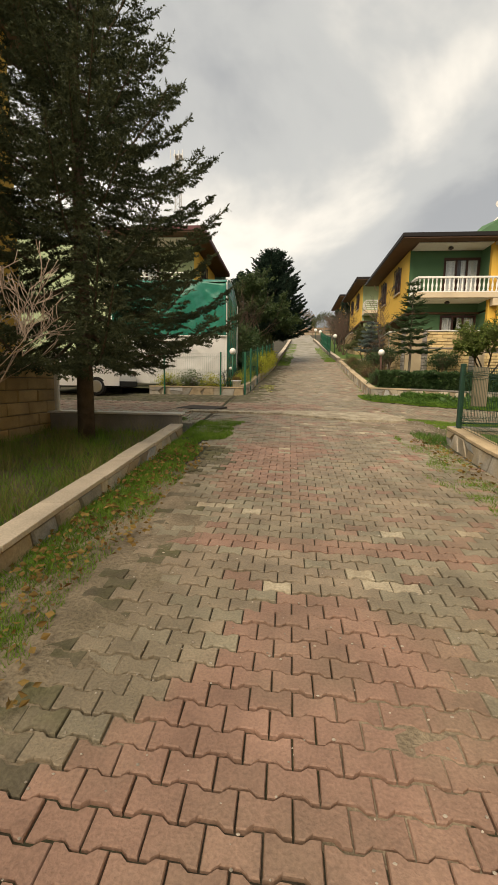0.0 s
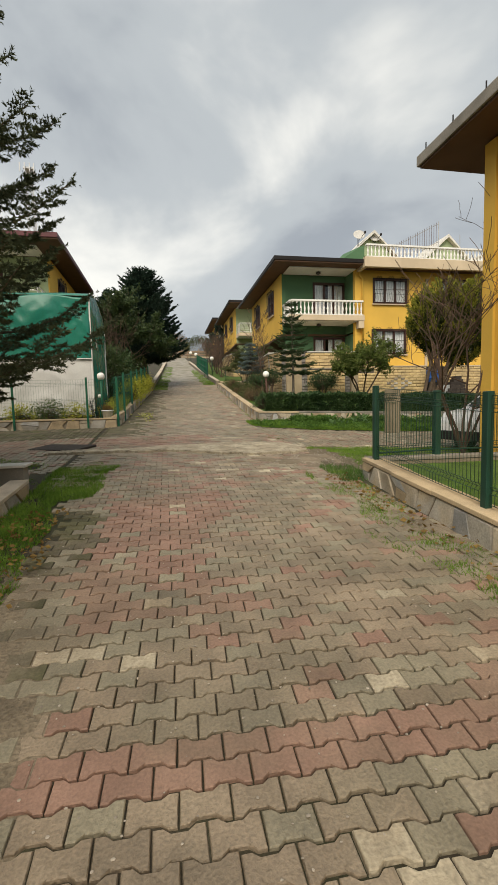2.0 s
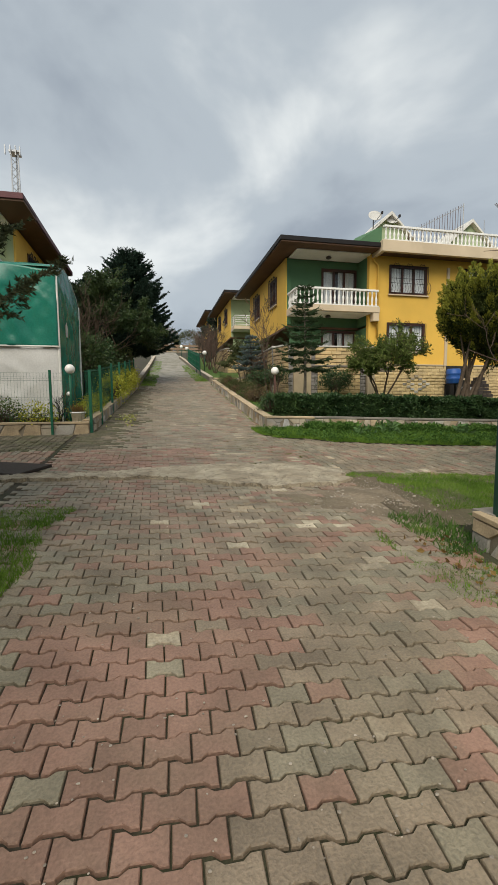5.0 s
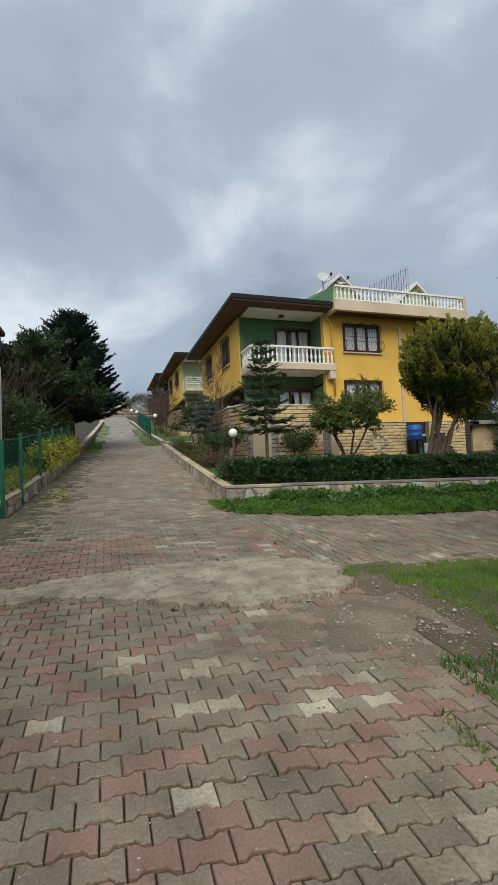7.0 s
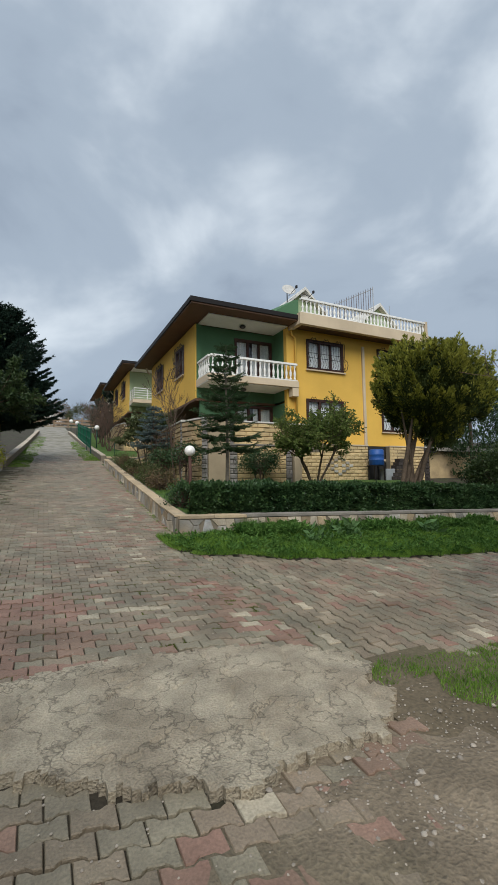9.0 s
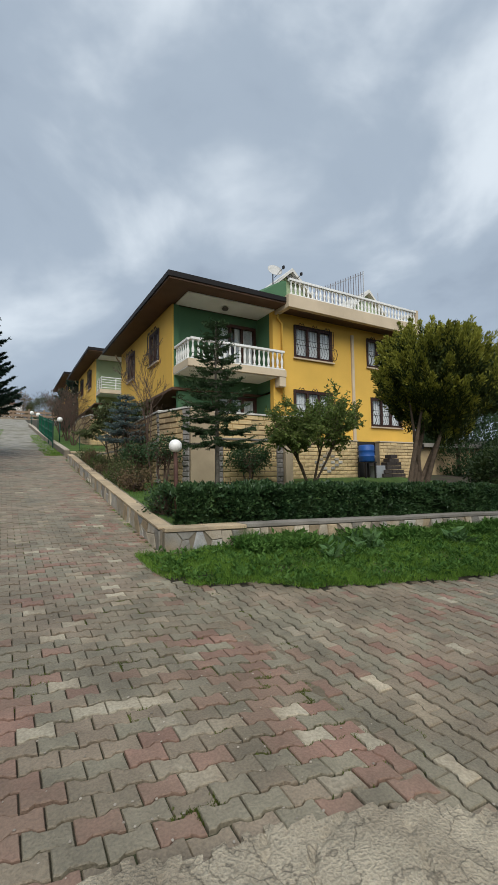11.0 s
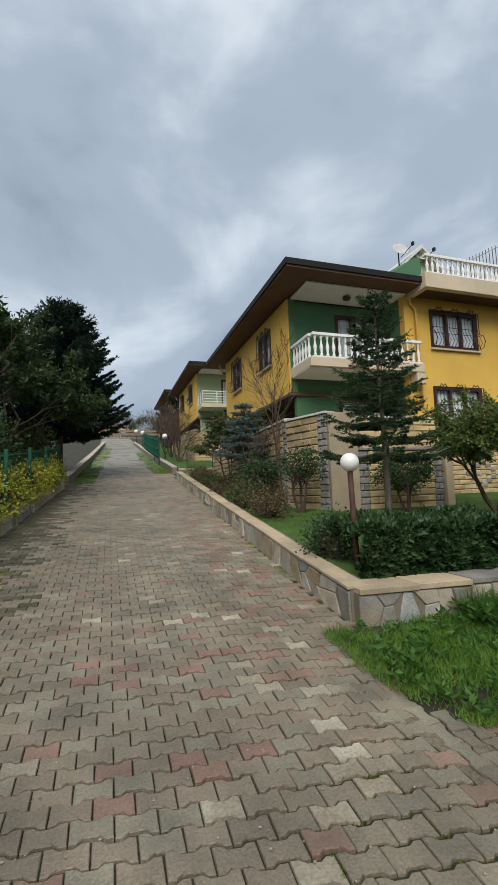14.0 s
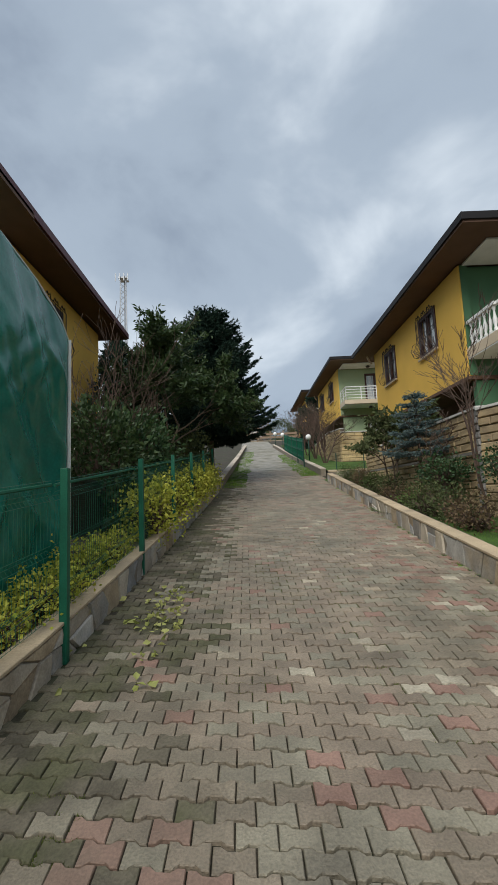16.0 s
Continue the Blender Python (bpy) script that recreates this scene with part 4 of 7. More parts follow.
block_run(6.05, 20.8, 6.35, 20.8, 1.95, 3.35, M["block_grey"], length=0.3, capmat=M["cap_grey"])
block_run(6.35, 20.8, 8.2, 20.8, 1.95, 3.35, M["block"], capmat=M["cap_grey"])
block_run(8.2, 20.8, 8.45, 20.8, 1.95, 3.4, M["block_grey"], length=0.25, capmat=M["cap_grey"])
block_run(6.06, 21.2, 6.4, 21.2, 3.4, 4.18, M["block_grey"], length=0.3, thick=0.2)
block_run(6.4, 21.2, 9.9, 21.2, 3.4, 4.18, M["block"], thick=0.2)
part("pillar", B((8.5, 20.7, 1.9, 8.7, 20.95, 3.4), bevel=0.015), M["beige"], retaining)
part("return_wall", B((8.7, 20.95, 1.9, 8.95, 23.4, 3.38)), M["beige"], retaining)
block_run(8.95, 23.4, 14.15, 23.4, 1.95, 3.68, M["block"], capmat=M["beige"])
block_run(15.5, 23.4, 17.75, 23.4, 1.9, 3.68, M["block"], capmat=M["beige"])
block_run(17.75, 23.4, 18.1, 23.4, 1.9, 3.68, M["block_dark"], length=0.35)
for i in range(-3, 4):
    for j in range(-3, 4):
        if abs(i) + abs(j) == 3 or (abs(i) == 1 and j == 0):
            part("inlaid_brick", B((12.5 + i * 0.21 - 0.1, 23.325, 2.78 + j * 0.125 - 0.056, 12.5 + i * 0.21 + 0.1, 23.37, 2.78 + j * 0.125 + 0.056), bevel=0.008), M["stone"], retaining, "grey brick of a diamond pattern")
part("niche", B((14.15, 23.7, 1.9, 15.5, 23.74, 3.7)), M["dark_room"], retaining)
upper_terrace = thing("block_retaining_wall", (5.3, 38.5, rise(38.5)), "split-block retaining wall, west faces coloured tan for shade, below the second villa", "wall", kind="structure")
# shaded west side again set in the darker block colour
block_run(5.6, 47.5, 5.18, 39.3, 4.4, 6.1, M["block_tan_shade"], h=0.2, length=0.8, host=upper_terrace)
block_run(5.18, 39.3, 5.55, 37.65, 4.2, 6.1, M["block_tan_shade"], h=0.2, length=0.8, host=upper_terrace)
block_run(5.55, 37.65, 9.6, 37.65, 4.0, 5.9, M["block"], h=0.2, length=0.8, host=upper_terrace)
part("terrace_floor", B((5.2, 20.96, 3.2, 8.69, 24.98, 3.28), (5.3, 23.66, 3.0, 18.2, 24.9, 3.1)), M["beige"], retaining)

# ---- plants: kit ----
RNG = np.random.default_rng(7)


def unit(v):
    return v / np.maximum(np.linalg.norm(v, axis=1, keepdims=True), 1e-6)


def blades(name, base, direction, length, width, material, parent=None, label="", bend=0.0):
    """Narrow triangles from base along direction: needles, grass."""
    n = len(base)
    side = unit(np.cross(direction, RNG.normal(size=(n, 3))))
    length, width = np.broadcast_to(length, n)[:, None], np.broadcast_to(width, n)[:, None]
    v = np.empty((n * 3, 3))
    v[0::3], v[1::3] = base - side * width, base + side * width
    v[2::3] = base + direction * length + np.array([0, 0, -1.0]) * bend * length
    f = np.arange(n * 3).reshape(n, 3)
    return raw(name, v.tolist(), f.tolist(), material, parent, label)


def foliage(name, centre, direction, length, width, material, parent=None, label=""):
    """Leaves: folded diamonds with a base at centre, pointing along direction."""
    n = len(centre)
    direction = unit(direction)
    side = unit(np.cross(direction, RNG.normal(size=(n, 3))))
    up = np.cross(side, direction)
    length, width = np.broadcast_to(length, n)[:, None], np.broadcast_to(width, n)[:, None]
    v = np.empty((n * 4, 3))
    v[0::4] = centre
    v[1::4] = centre + direction * length * 0.45 + side * width + up * width * 0.35
    v[2::4] = centre + direction * length
    v[3::4] = centre + direction * length * 0.45 - side * width + up * width * 0.35
    k = np.arange(n)[:, None] * 4
    f = np.concatenate([k + [0, 1, 2], k + [0, 2, 3]], axis=0)
    return raw(name, v.tolist(), f.tolist(), material, parent, label)


def needles_on(p0, p1, per, length, width, out=0.8):
    """Needle bases and directions spread along twigs p0 to p1."""
    d = unit(p1 - p0)
    t = RNG.random((len(p0), per, 1))
    base = p0[:, None] + (p1 - p0)[:, None] * t
    perp = RNG.normal(size=(len(p0), per, 3))
    perp -= (perp * d[:, None]).sum(-1, keepdims=True) * d[:, None]
    perp /= np.maximum(np.linalg.norm(perp, axis=-1, keepdims=True), 1e-6)
    way = d[:, None] * 0.65 + perp * out
    return base.reshape(-1, 3), unit(way.reshape(-1, 3))


def conifer(name, at, height, bare, radius, whorls, per_whorl, needle, per_twig, material, label, droop=0.25, twig_step=0.11, seed=1, upturn=0.35, trunk_r=0.14, shape=0.85, bark="bark", out=0.65):
    """A spruce or fir: tapered trunk, tiers of branches, side twigs dressed with needles."""
    rnd = random.Random(seed)
    tree = thing(name, at, label, "tree")
    x, y, z = at
    bm = bmesh.new()
    tube(bm, [(x, y, z - 0.15), (x + 0.02, y, z + height * 0.3), (x, y + 0.02, z + height * 0.7), (x, y, z + height)], [trunk_r, trunk_r * 0.75, trunk_r * 0.4, 0.012], 9)
    part("trunk", bm, M[bark], tree, smooth=True)
    limbs = bmesh.new()
    a0, a1 = [], []
    for w in range(whorls):
        k = (w + 0.5) / whorls
        zb = z + bare + (height - bare) * k
        reach = radius * (1 - k) ** shape + 0.1
        for b in range(per_whorl):
            ang = 2 * math.pi * (b / per_whorl) + w * 2.4 + rnd.uniform(-0.35, 0.35)
            L = reach * rnd.uniform(0.72, 1.08)
            c, s = math.cos(ang), math.sin(ang)
            dr = droop * (1 - k * 1.3)
            pts = []
            for i in range(7):
                t = i / 6
                pts.append(Vector((x + c * L * t, y + s * L * t, zb + L * (-dr * math.sin(t * 2.4) + upturn * t * t * (0.6 + k)))))
            tube(limbs, pts, [0.022 * (1 - 0.13 * i) * (0.5 + L / radius) for i in range(7)], 4, close=False)
            n = max(3, int(L / twig_step))
            for i in range(n + 1):
                t = 0.14 + 0.86 * i / n
                seg = min(int(t * 6), 5)
                p = pts[seg].lerp(pts[seg + 1], t * 6 - seg)
                d = (pts[seg + 1] - pts[seg]).normalized()
                tl = (0.12 + 0.42 * L * (1 - t) ** 0.8 * 0.55 + 0.06) * rnd.uniform(0.7, 1.2)
                side = Vector((-s, c, 0))
                for sg in (-1, 1):
                    way = (d * 0.75 + side * sg * 0.8 + Vector((0, 0, rnd.uniform(-0.3, 0.12)))).normalized()
                    e = p + way * tl
                    a0.append(p), a1.append(e)
                    if tl > 0.22:
                        for q in (0.35, 0.6, 0.82):
                            m = p.lerp(e, q)
                            for s2 in (-1, 1):
                                w2 = (way * 0.7 + way.cross(Vector((0, 0, 1))) * s2 * 0.7 + Vector((0, 0, rnd.uniform(-0.25, 0.1)))).normalized()
                                a0.append(m), a1.append(m + w2 * tl * (1 - q) * 0.75)
            for i in range(1, 6):
                for _ in range(3):
                    a0.append(pts[i]), a1.append(pts[i + 1] + (pts[i + 1] - pts[i]) * 0.15)
    part("limbwork", limbs, M[bark], tree)
    p0, p1 = np.array([list(v) for v in a0]), np.array([list(v) for v in a1])
    lens = np.linalg.norm(p1 - p0, axis=1)
    reps = np.maximum(1, (lens / 0.16).astype(int))
    idx = np.repeat(np.arange(len(p0)), reps)
    base, way = needles_on(p0[idx], p1[idx], per_twig, needle, 0.006, out)
    n = len(base)
    blades("needles", base, way, needle * RNG.uniform(0.7, 1.2, n), needle * 0.2, material, tree)
    return tree


def sprays(name, at, profile, height, count, spray, material, label, wobble=0.25, seed=2, up=0.6, trunk=True, bark="bark", plume=0.75, per=26):
    """A cypress: plumes of flat sprays on an uneven outline given by profile(k), for k from foot to tip."""
    rng = np.random.default_rng(seed)
    tree = thing(name, at, label, "tree")
    x, y, z = at
    if trunk:
        part("trunk", tube(bmesh.new(), [(x, y, z - 0.15), (x, y, z + height * 0.5), (x, y, z + height * 0.9)], [0.16, 0.1, 0.02], 8), M[bark], tree, smooth=True)
    n = count // per
    k = rng.random(n) ** 1.05
    ang = rng.random(n) * 2 * math.pi
    lump = np.array([noise.noise((2.4 * math.cos(a) + seed, 2.4 * math.sin(a), q * height * 0.7)) for a, q in zip(ang, k)])
    rad = np.array([profile(q) for q in k]) * (1 + wobble * lump) * (0.45 + 0.55 * rng.random(n) ** 0.45)
    L = plume * rng.uniform(0.55, 1.3, n) * (1.05 - 0.45 * k)
    out = np.stack([np.cos(ang), np.sin(ang), np.zeros(n)], 1)
    axis = unit(out * (1 - up) + np.array([0, 0, up]) + rng.normal(size=(n, 3)) * 0.16)
    tip = np.stack([x + rad * np.cos(ang), y + rad * np.sin(ang), z + height * k], 1)
    foot = tip - axis * L[:, None]
    t = rng.random((n, per)) ** 0.8
    girth = (0.3 * L[:, None] * (1 - t) ** 0.7 + 0.02)[..., None]
    rnd3 = rng.normal(size=(n, per, 3))
    c = foot[:, None] + axis[:, None] * (L[:, None] * t)[..., None] + rnd3 * girth * 0.55
    d = unit((axis[:, None] + rnd3 * 0.38).reshape(-1, 3))
    c = c.reshape(-1, 3)
    S = spray * rng.uniform(0.55, 1.3, len(c))
    foliage("sprays", c, d, S, S * 0.2, material, tree)
    return tree


def shrub(name, at, rx, ry, rz, count, leaf, material, label, seed=3, stems=5, lift=0.0, category="shrub", bark="twig_dark", clump=14, fill=0.55, group="", aspect=0.36):
    """Branching stems whose ends carry clumps of leaves inside an uneven ellipsoid, its centre lifted over the foot."""
    rng = np.random.default_rng(seed)
    ob = thing(name, at, label, category, group)
    x, y, z = at
    n = max(4, count // clump)
    v = unit(rng.normal(size=(n, 3)))
    lum = np.array([noise.noise((q[0] * 1.8 + seed, q[1] * 1.8, q[2] * 1.8)) for q in v])
    r = (fill + (1 - fill) * rng.random(n) ** 0.4) * (1 + 0.3 * lum)
    heart = np.array([x, y, z + lift + rz])
    ends = heart + v * r[:, None] * np.array([rx, ry, rz])
    ends[:, 2] = np.maximum(ends[:, 2], z + 0.04)
    bm = bmesh.new()
    roots = []
    for i in range(stems):
        a = 2 * math.pi * i / stems + seed
        foot = Vector((x + 0.05 * math.cos(a), y + 0.05 * math.sin(a), z - 0.05))
        top = Vector((x + 0.45 * rx * math.cos(a), y + 0.45 * ry * math.sin(a), z + lift + rz * 0.75))
        mid = foot.lerp(top, 0.5) + Vector((rng.uniform(-0.1, 0.1) * rx, rng.uniform(-0.1, 0.1) * ry, 0))
        w = 0.012 + 0.022 * (lift + rz) / 1.5
        tube(bm, [foot, mid, top], [w * 1.4, w, w * 0.7], 5, close=False)
        roots.append((mid, top))
    step = max(1, n // 90)
    for e in ends[::step]:
        m, t = roots[int(rng.integers(len(roots)))]
        s = m.lerp(t, float(rng.random()))
        tube(bm, [s, s.lerp(Vector(e), 0.5) + Vector((0, 0, 0.06 * rz)), Vector(e)], [0.012, 0.008, 0.003], 3, close=False)
    part("woodwork", bm, M[bark], ob)
    c = np.repeat(ends, clump, axis=0) + rng.normal(size=(n * clump, 3)) * leaf * 1.5
    d = unit(c - heart + rng.normal(size=c.shape) * 0.6 + np.array([0, 0, 0.15]))
    L = leaf * rng.uniform(0.65, 1.25, len(c))
    foliage("leaves", c, d, L, L * aspect, material, ob)
    return ob


def bare_tree(name, at, height, spread, label, material="twig_dark", seed=5, depth=4, stems=3, r0=0.04, category="tree", group="", curl=0.35):
    """Leafless branching."""
    rnd = random.Random(seed)
    ob = thing(name, at, label, category, group)
    bm = bmesh.new()

    def grow(p, d, length, r, level):
        pts, q, w = [p], p.copy(), d.copy()
        for _ in range(4):
            w = (w + Vector((rnd.uniform(-1, 1), rnd.uniform(-1, 1), rnd.uniform(-0.5, 0.9))) * curl * 0.5).normalized()
            q = q + w * length / 4
            pts.append(q.copy())
        tube(bm, pts, [max(r * (1 - 0.12 * i), 0.0045) for i in range(5)], 5 if level < 2 else 3, close=False)
        if level >= depth:
            return
        for _ in range(rnd.choice((2, 3, 3)) + (level == 0)):
            t = rnd.uniform(0.35, 1.0)
            i = min(int(t * 4), 3)
            s = pts[i].lerp(pts[i + 1], t * 4 - i)
            dd = (w + Vector((rnd.uniform(-1, 1), rnd.uniform(-1, 1), rnd.uniform(-0.3, 0.7))) * spread).normalized()
            grow(s, dd, length * rnd.uniform(0.5, 0.78), r * 0.52, level + 1)

    for i in range(stems):
        a = 2 * math.pi * i / stems + seed
        d = Vector((math.cos(a) * 0.35 * (stems > 1), math.sin(a) * 0.35 * (stems > 1), 1)).normalized()
        grow(Vector(at) - Vector((0, 0, 0.08)), d, height * 0.45, r0, 0)
    part("woodwork", bm, M[material], ob)
    return ob


def in_region(n, x0, x1, y0, y1, test, rng):
    out = []
    while len(out) < n:
        x, y = rng.uniform(x0, x1), rng.uniform(y0, y1)
        if test(x, y):
            out.append((x, y))
    return out


def grass(name, n, x0, x1, y0, y1, test, height, ground, material, label, seed=9, width=0.004, clumped=0.5):
    """Grass blades over a stretch of ground, thicker in tufts."""
    rng = np.random.default_rng(seed)

    def keep(x, y):
        if not test(x, y):
            return False
        return clumped == 0 or noise.noise((x * 3.1 + seed, y * 3.1, 1.0)) + rng.random() * 0.9 > clumped

    pts = in_region(n, x0, x1, y0, y1, keep, rng)
    base = np.array([(x, y, ground(x, y) - 0.01) for x, y in pts])
    d = unit(np.stack([rng.normal(size=n) * 0.45, rng.normal(size=n) * 0.45, np.ones(n)], 1))
    tall = np.array([0.65 + 0.7 * max(0.0, noise.noise((x * 1.3, y * 1.3, 7.0 + seed)) + 0.35) for x, y in pts])
    h = height * tall * rng.uniform(0.5, 1.2, n)
    ob = blades(name, base, d, h, width, material, None, "", bend=0.12)
    return tagged(ob, label, "grass", kind="stuff")


def litter(name, n, x0, x1, y0, y1, test, size, ground, material, label, seed=11, category="fallen leaves"):
    rng = np.random.default_rng(seed)
    pts = in_region(n, x0, x1, y0, y1, test, rng)
    c = np.array([(x, y, ground(x, y) + rng.uniform(0.008, 0.03)) for x, y in pts])
    d = np.stack([rng.normal(size=n), rng.normal(size=n), rng.normal(size=n) * 0.2], 1)
    L = size * rng.uniform(0.6, 1.3, n)
    ob = foliage(name, c, d, L, L * 0.36, material)
    return tagged(ob, label, category, kind="stuff")

# ---- tarpaulin shelter ----
shelter = thing("tarpaulin_shelter", (-4.2, 17.8, 1.5), "garden shelter hung with glossy green and white tarpaulin", "shelter")


def tarp_top(y):
    return float(np.interp(y, (16.4, 16.65, 17.0, 17.6, 18.5, 19.2, 19.38), (5.36, 5.5, 5.56, 5.55, 5.4, 5.17, 5.0)))


def cloth(name, u0, u1, lo, hi, place, material, parent, nu=40, nv=40, fold=0.03, seed=0.0, sag=1.0, label=""):
    vs, fs = [], []
    for j in range(nv + 1):
        for i in range(nu + 1):
            u = u0 + (u1 - u0) * i / nu
            k = j / nv
            z = lo(u) + (hi(u) - lo(u)) * k
            d = fold * (noise.noise((u * 1.1 + seed, z * 0.5, seed)) * 1.6 + 0.5 * noise.noise((u * 3.4 + z * 1.7, z * 0.9 - u, seed + 4)))
            d += fold * 0.5 * abs(noise.noise((u * 2.0 - z * 2.2 + seed, z * 0.7, 9.0))) + fold * 0.22 * noise.noise((u * 6 + z * 2.5, z * 3.5 - u, seed + 2))
            d += fold * 0.9 * (1 - min(1.0, 1.6 * abs(noise.noise((u * 0.9 + z * 0.75 + seed, z * 0.55 - u * 0.2, 3.0 + seed))))) ** 3
            vs.append(place(u, d * sag * min(1.0, 0.12 + (u1 - u) / 0.5, 0.12 + (u - u0) / 0.5, 0.15 + (1 - k) / 0.3), z))
    for j in range(nv):
        for i in range(nu):
            a = j * (nu + 1) + i
            fs.append((a, a + 1, a + nu + 2, a + nu + 1))
    ob = raw(name, vs, fs, material, parent, label, smooth=True)
    so = ob.modifiers.new("thickness", "SOLIDIFY")
    so.thickness = 0.006
    return ob


cloth("side_sheet", 16.42, 19.38, lambda u: 1.55, tarp_top, lambda u, d, z: (-2.4 + d, u, z), M["tarp"], shelter, 70, 80, 0.09, 1.0, label="glossy creased green tarpaulin")
cloth("front_sheet", -6.9, -2.42, lambda u: 3.4, lambda u: 5.36 + 0.05 * math.sin(u * 3), lambda u, d, z: (u, 16.4 - d, z), M["tarp"], shelter, 70, 40, 0.06, 5.0, label="glossy creased green tarpaulin")
cloth("lower_sheet", -6.9, -2.42, lambda u: 1.55, lambda u: 3.38, lambda u, d, z: (u, 16.42 - d, z), M["tarp_white"], shelter, 60, 30, 0.04, 8.0, label="white tarpaulin skirt")
cloth("roof_sheet", 16.42, 19.38, lambda u: -6.9, lambda u: -2.42, lambda u, d, z: (z, u, tarp_top(u) + 0.005 + d), M["tarp"], shelter, 30, 40, 0.03, 12.0)
part("batten", tube(bmesh.new(), [(-6.9, 16.36, 3.39), (-2.4, 16.36, 3.39)], 0.02, 6), M["white"], shelter)
for px, py, zt in ((-2.42, 16.42, 5.36), (-2.385, 19.4, tarp_top(19.38)), (-6.9, 16.42, 5.3), (-6.9, 19.4, 5.0)):
    part("pole", tube(bmesh.new(), [(px, py, 1.35), (px, py, zt)], 0.03, 8), M["white"], shelter)
edge = [(-2.4, y, tarp_top(y) + 0.01) for y in np.linspace(16.42, 19.38, 14)]
part("edge_rope", tube(bmesh.new(), edge, 0.018, 6), M["tarp_white"], shelter)
part("vent", B((-2.385, 17.15, 3.75, -2.355, 17.35, 4.35), bevel=0.008), M["tarp_white"], shelter, "small white framed vent")


# ---- fences ----
def post(parent, x, y, z0, z1, w=0.03, material=None):
    bm = B((x - w, y - w, z0, x + w, y + w, z1), bevel=0.008)
    return part("post", bm, material or M["fence_green"], parent)


def bay(parent, p0, p1, z0, z1, material, step=0.05, wire=0.0028, folds=(0.12, 0.45, 0.85), bars=()):
    """A welded wire panel between two posts; z0, z1 give (foot, head) at each end."""
    bm = bmesh.new()
    (xa, ya), (xb, yb) = p0, p1
    L = math.hypot(xb - xa, yb - ya)
    nx, ny = -(yb - ya) / L, (xb - xa) / L
    n = int(L / step)
    zs = sorted([0.0, 1.0, *[f for f in folds], *[f + 0.035 for f in folds], *[f + 0.07 for f in folds]])

    def q(t, k):
        f = 0.03 if any(abs(k - (g + 0.035)) < 1e-6 for g in folds) else 0.0
        a, b = z0[0] + (z1[0] - z0[0]) * t, z0[1] + (z1[1] - z0[1]) * t
        return (xa + (xb - xa) * t + nx * f, ya + (yb - ya) * t + ny * f, a + (b - a) * k)

    for i in range(n + 1):
        tube(bm, [q(i / n, k) for k in zs], wire, 3, close=False)
    for k in zs:
        tube(bm, [q(0, k), q(1, k)], wire * 1.3, 3, close=False)
    ob = part("wire_panel", bm, material, parent)
    ob["kind"] = "stuff"
    for k in bars:
        part("rail", tube(bmesh.new(), [q(0, k), q(1, k)], 0.016, 6), material, parent)
    return ob


road_fence = thing("wire_fence", (-1.6, 15.72, rise(15.7)), "green welded-wire fence with square posts along the road", "fence")
fence_y = [15.75, 17.35, 19.75, 22.0, 24.2, 26.4, 28.8]
fence_pts = [(-1.62 + 0.038 * (y - 15.75), y) for y in fence_y]
for x, y in fence_pts:
    post(road_fence, x, y, rise(y) - 0.02, rise(y) + (1.55 if y < 16 else 1.66), 0.035)
for (a, b) in zip(fence_pts, fence_pts[1:]):
    p0, p1 = (a[0] - 0.11, a[1] + 0.04), (b[0] - 0.11, b[1] - 0.04)
    bay(road_fence, p0, p1, (rise(a[1]) + 0.36, rise(a[1]) + 1.55), (rise(b[1]) + 0.36, rise(b[1]) + 1.55), M["fence_green"], step=0.055, wire=0.0018, bars=(0.97,))
street_fence = thing("wire_fence", (-3.0, 15.6, rise(15.6)), "green welded-wire fence along the cross street", "fence")
for x in (-2.5, -4.6):
    post(street_fence, x, 15.6, rise(15.6) - 0.02, 2.74, 0.028)
for a, b in ((-5.2, -4.65), (-4.55, -2.55), (-2.45, -1.62)):
    bay(street_fence, (a, 15.75), (b, 15.75), (1.46, 2.68), (1.46, 2.68), M["fence_green"], step=0.07, wire=0.0022)

near_fence = thing("wire_fence", (2.9, 7.8, 0.85), "dark green bar fence on the near garden wall", "fence")
kerb_top = lambda x, y: G(x, y) + 0.295
pts_near = [(2.97, 7.72), (2.86, 5.3), (2.8, 2.9), (2.78, 0.5)]
for x, y in pts_near:
    post(near_fence, x, y, kerb_top(x, y) - 0.005, kerb_top(x, y) + 1.12, 0.038, M["fence_dark"])
for a, b in zip(pts_near, pts_near[1:]):
    bay(near_fence, (a[0], a[1] - 0.05), (b[0], b[1] + 0.05), (kerb_top(*a) + 0.04, kerb_top(*a) + 1.08), (kerb_top(*b) + 0.04, kerb_top(*b) + 1.08), M["fence_dark"], step=0.06, wire=0.0035, folds=(0.1, 0.85))
pts_east = [(2.97, 7.78), (4.2, 8.02), (5.6, 8.12), (7.6, 8.28), (9.8, 8.42)]
for x, y in pts_east[1:]:
    post(near_fence, x, y, kerb_top(x, y) - 0.02, kerb_top(x, y) + 1.05, 0.05 if x < 4.5 else 0.038, M["fence_dark"])
for a, b in zip(pts_east, pts_east[1:]):
    bay(near_fence, (a[0] + 0.05, a[1]), (b[0] - 0.05, b[1]), (kerb_top(*a) + 0.04, kerb_top(*a) + 1.0), (kerb_top(*b) + 0.04, kerb_top(*b) + 1.0), M["fence_dark"], step=0.06, wire=0.0035, folds=(0.1, 0.85), bars=(0.05,))
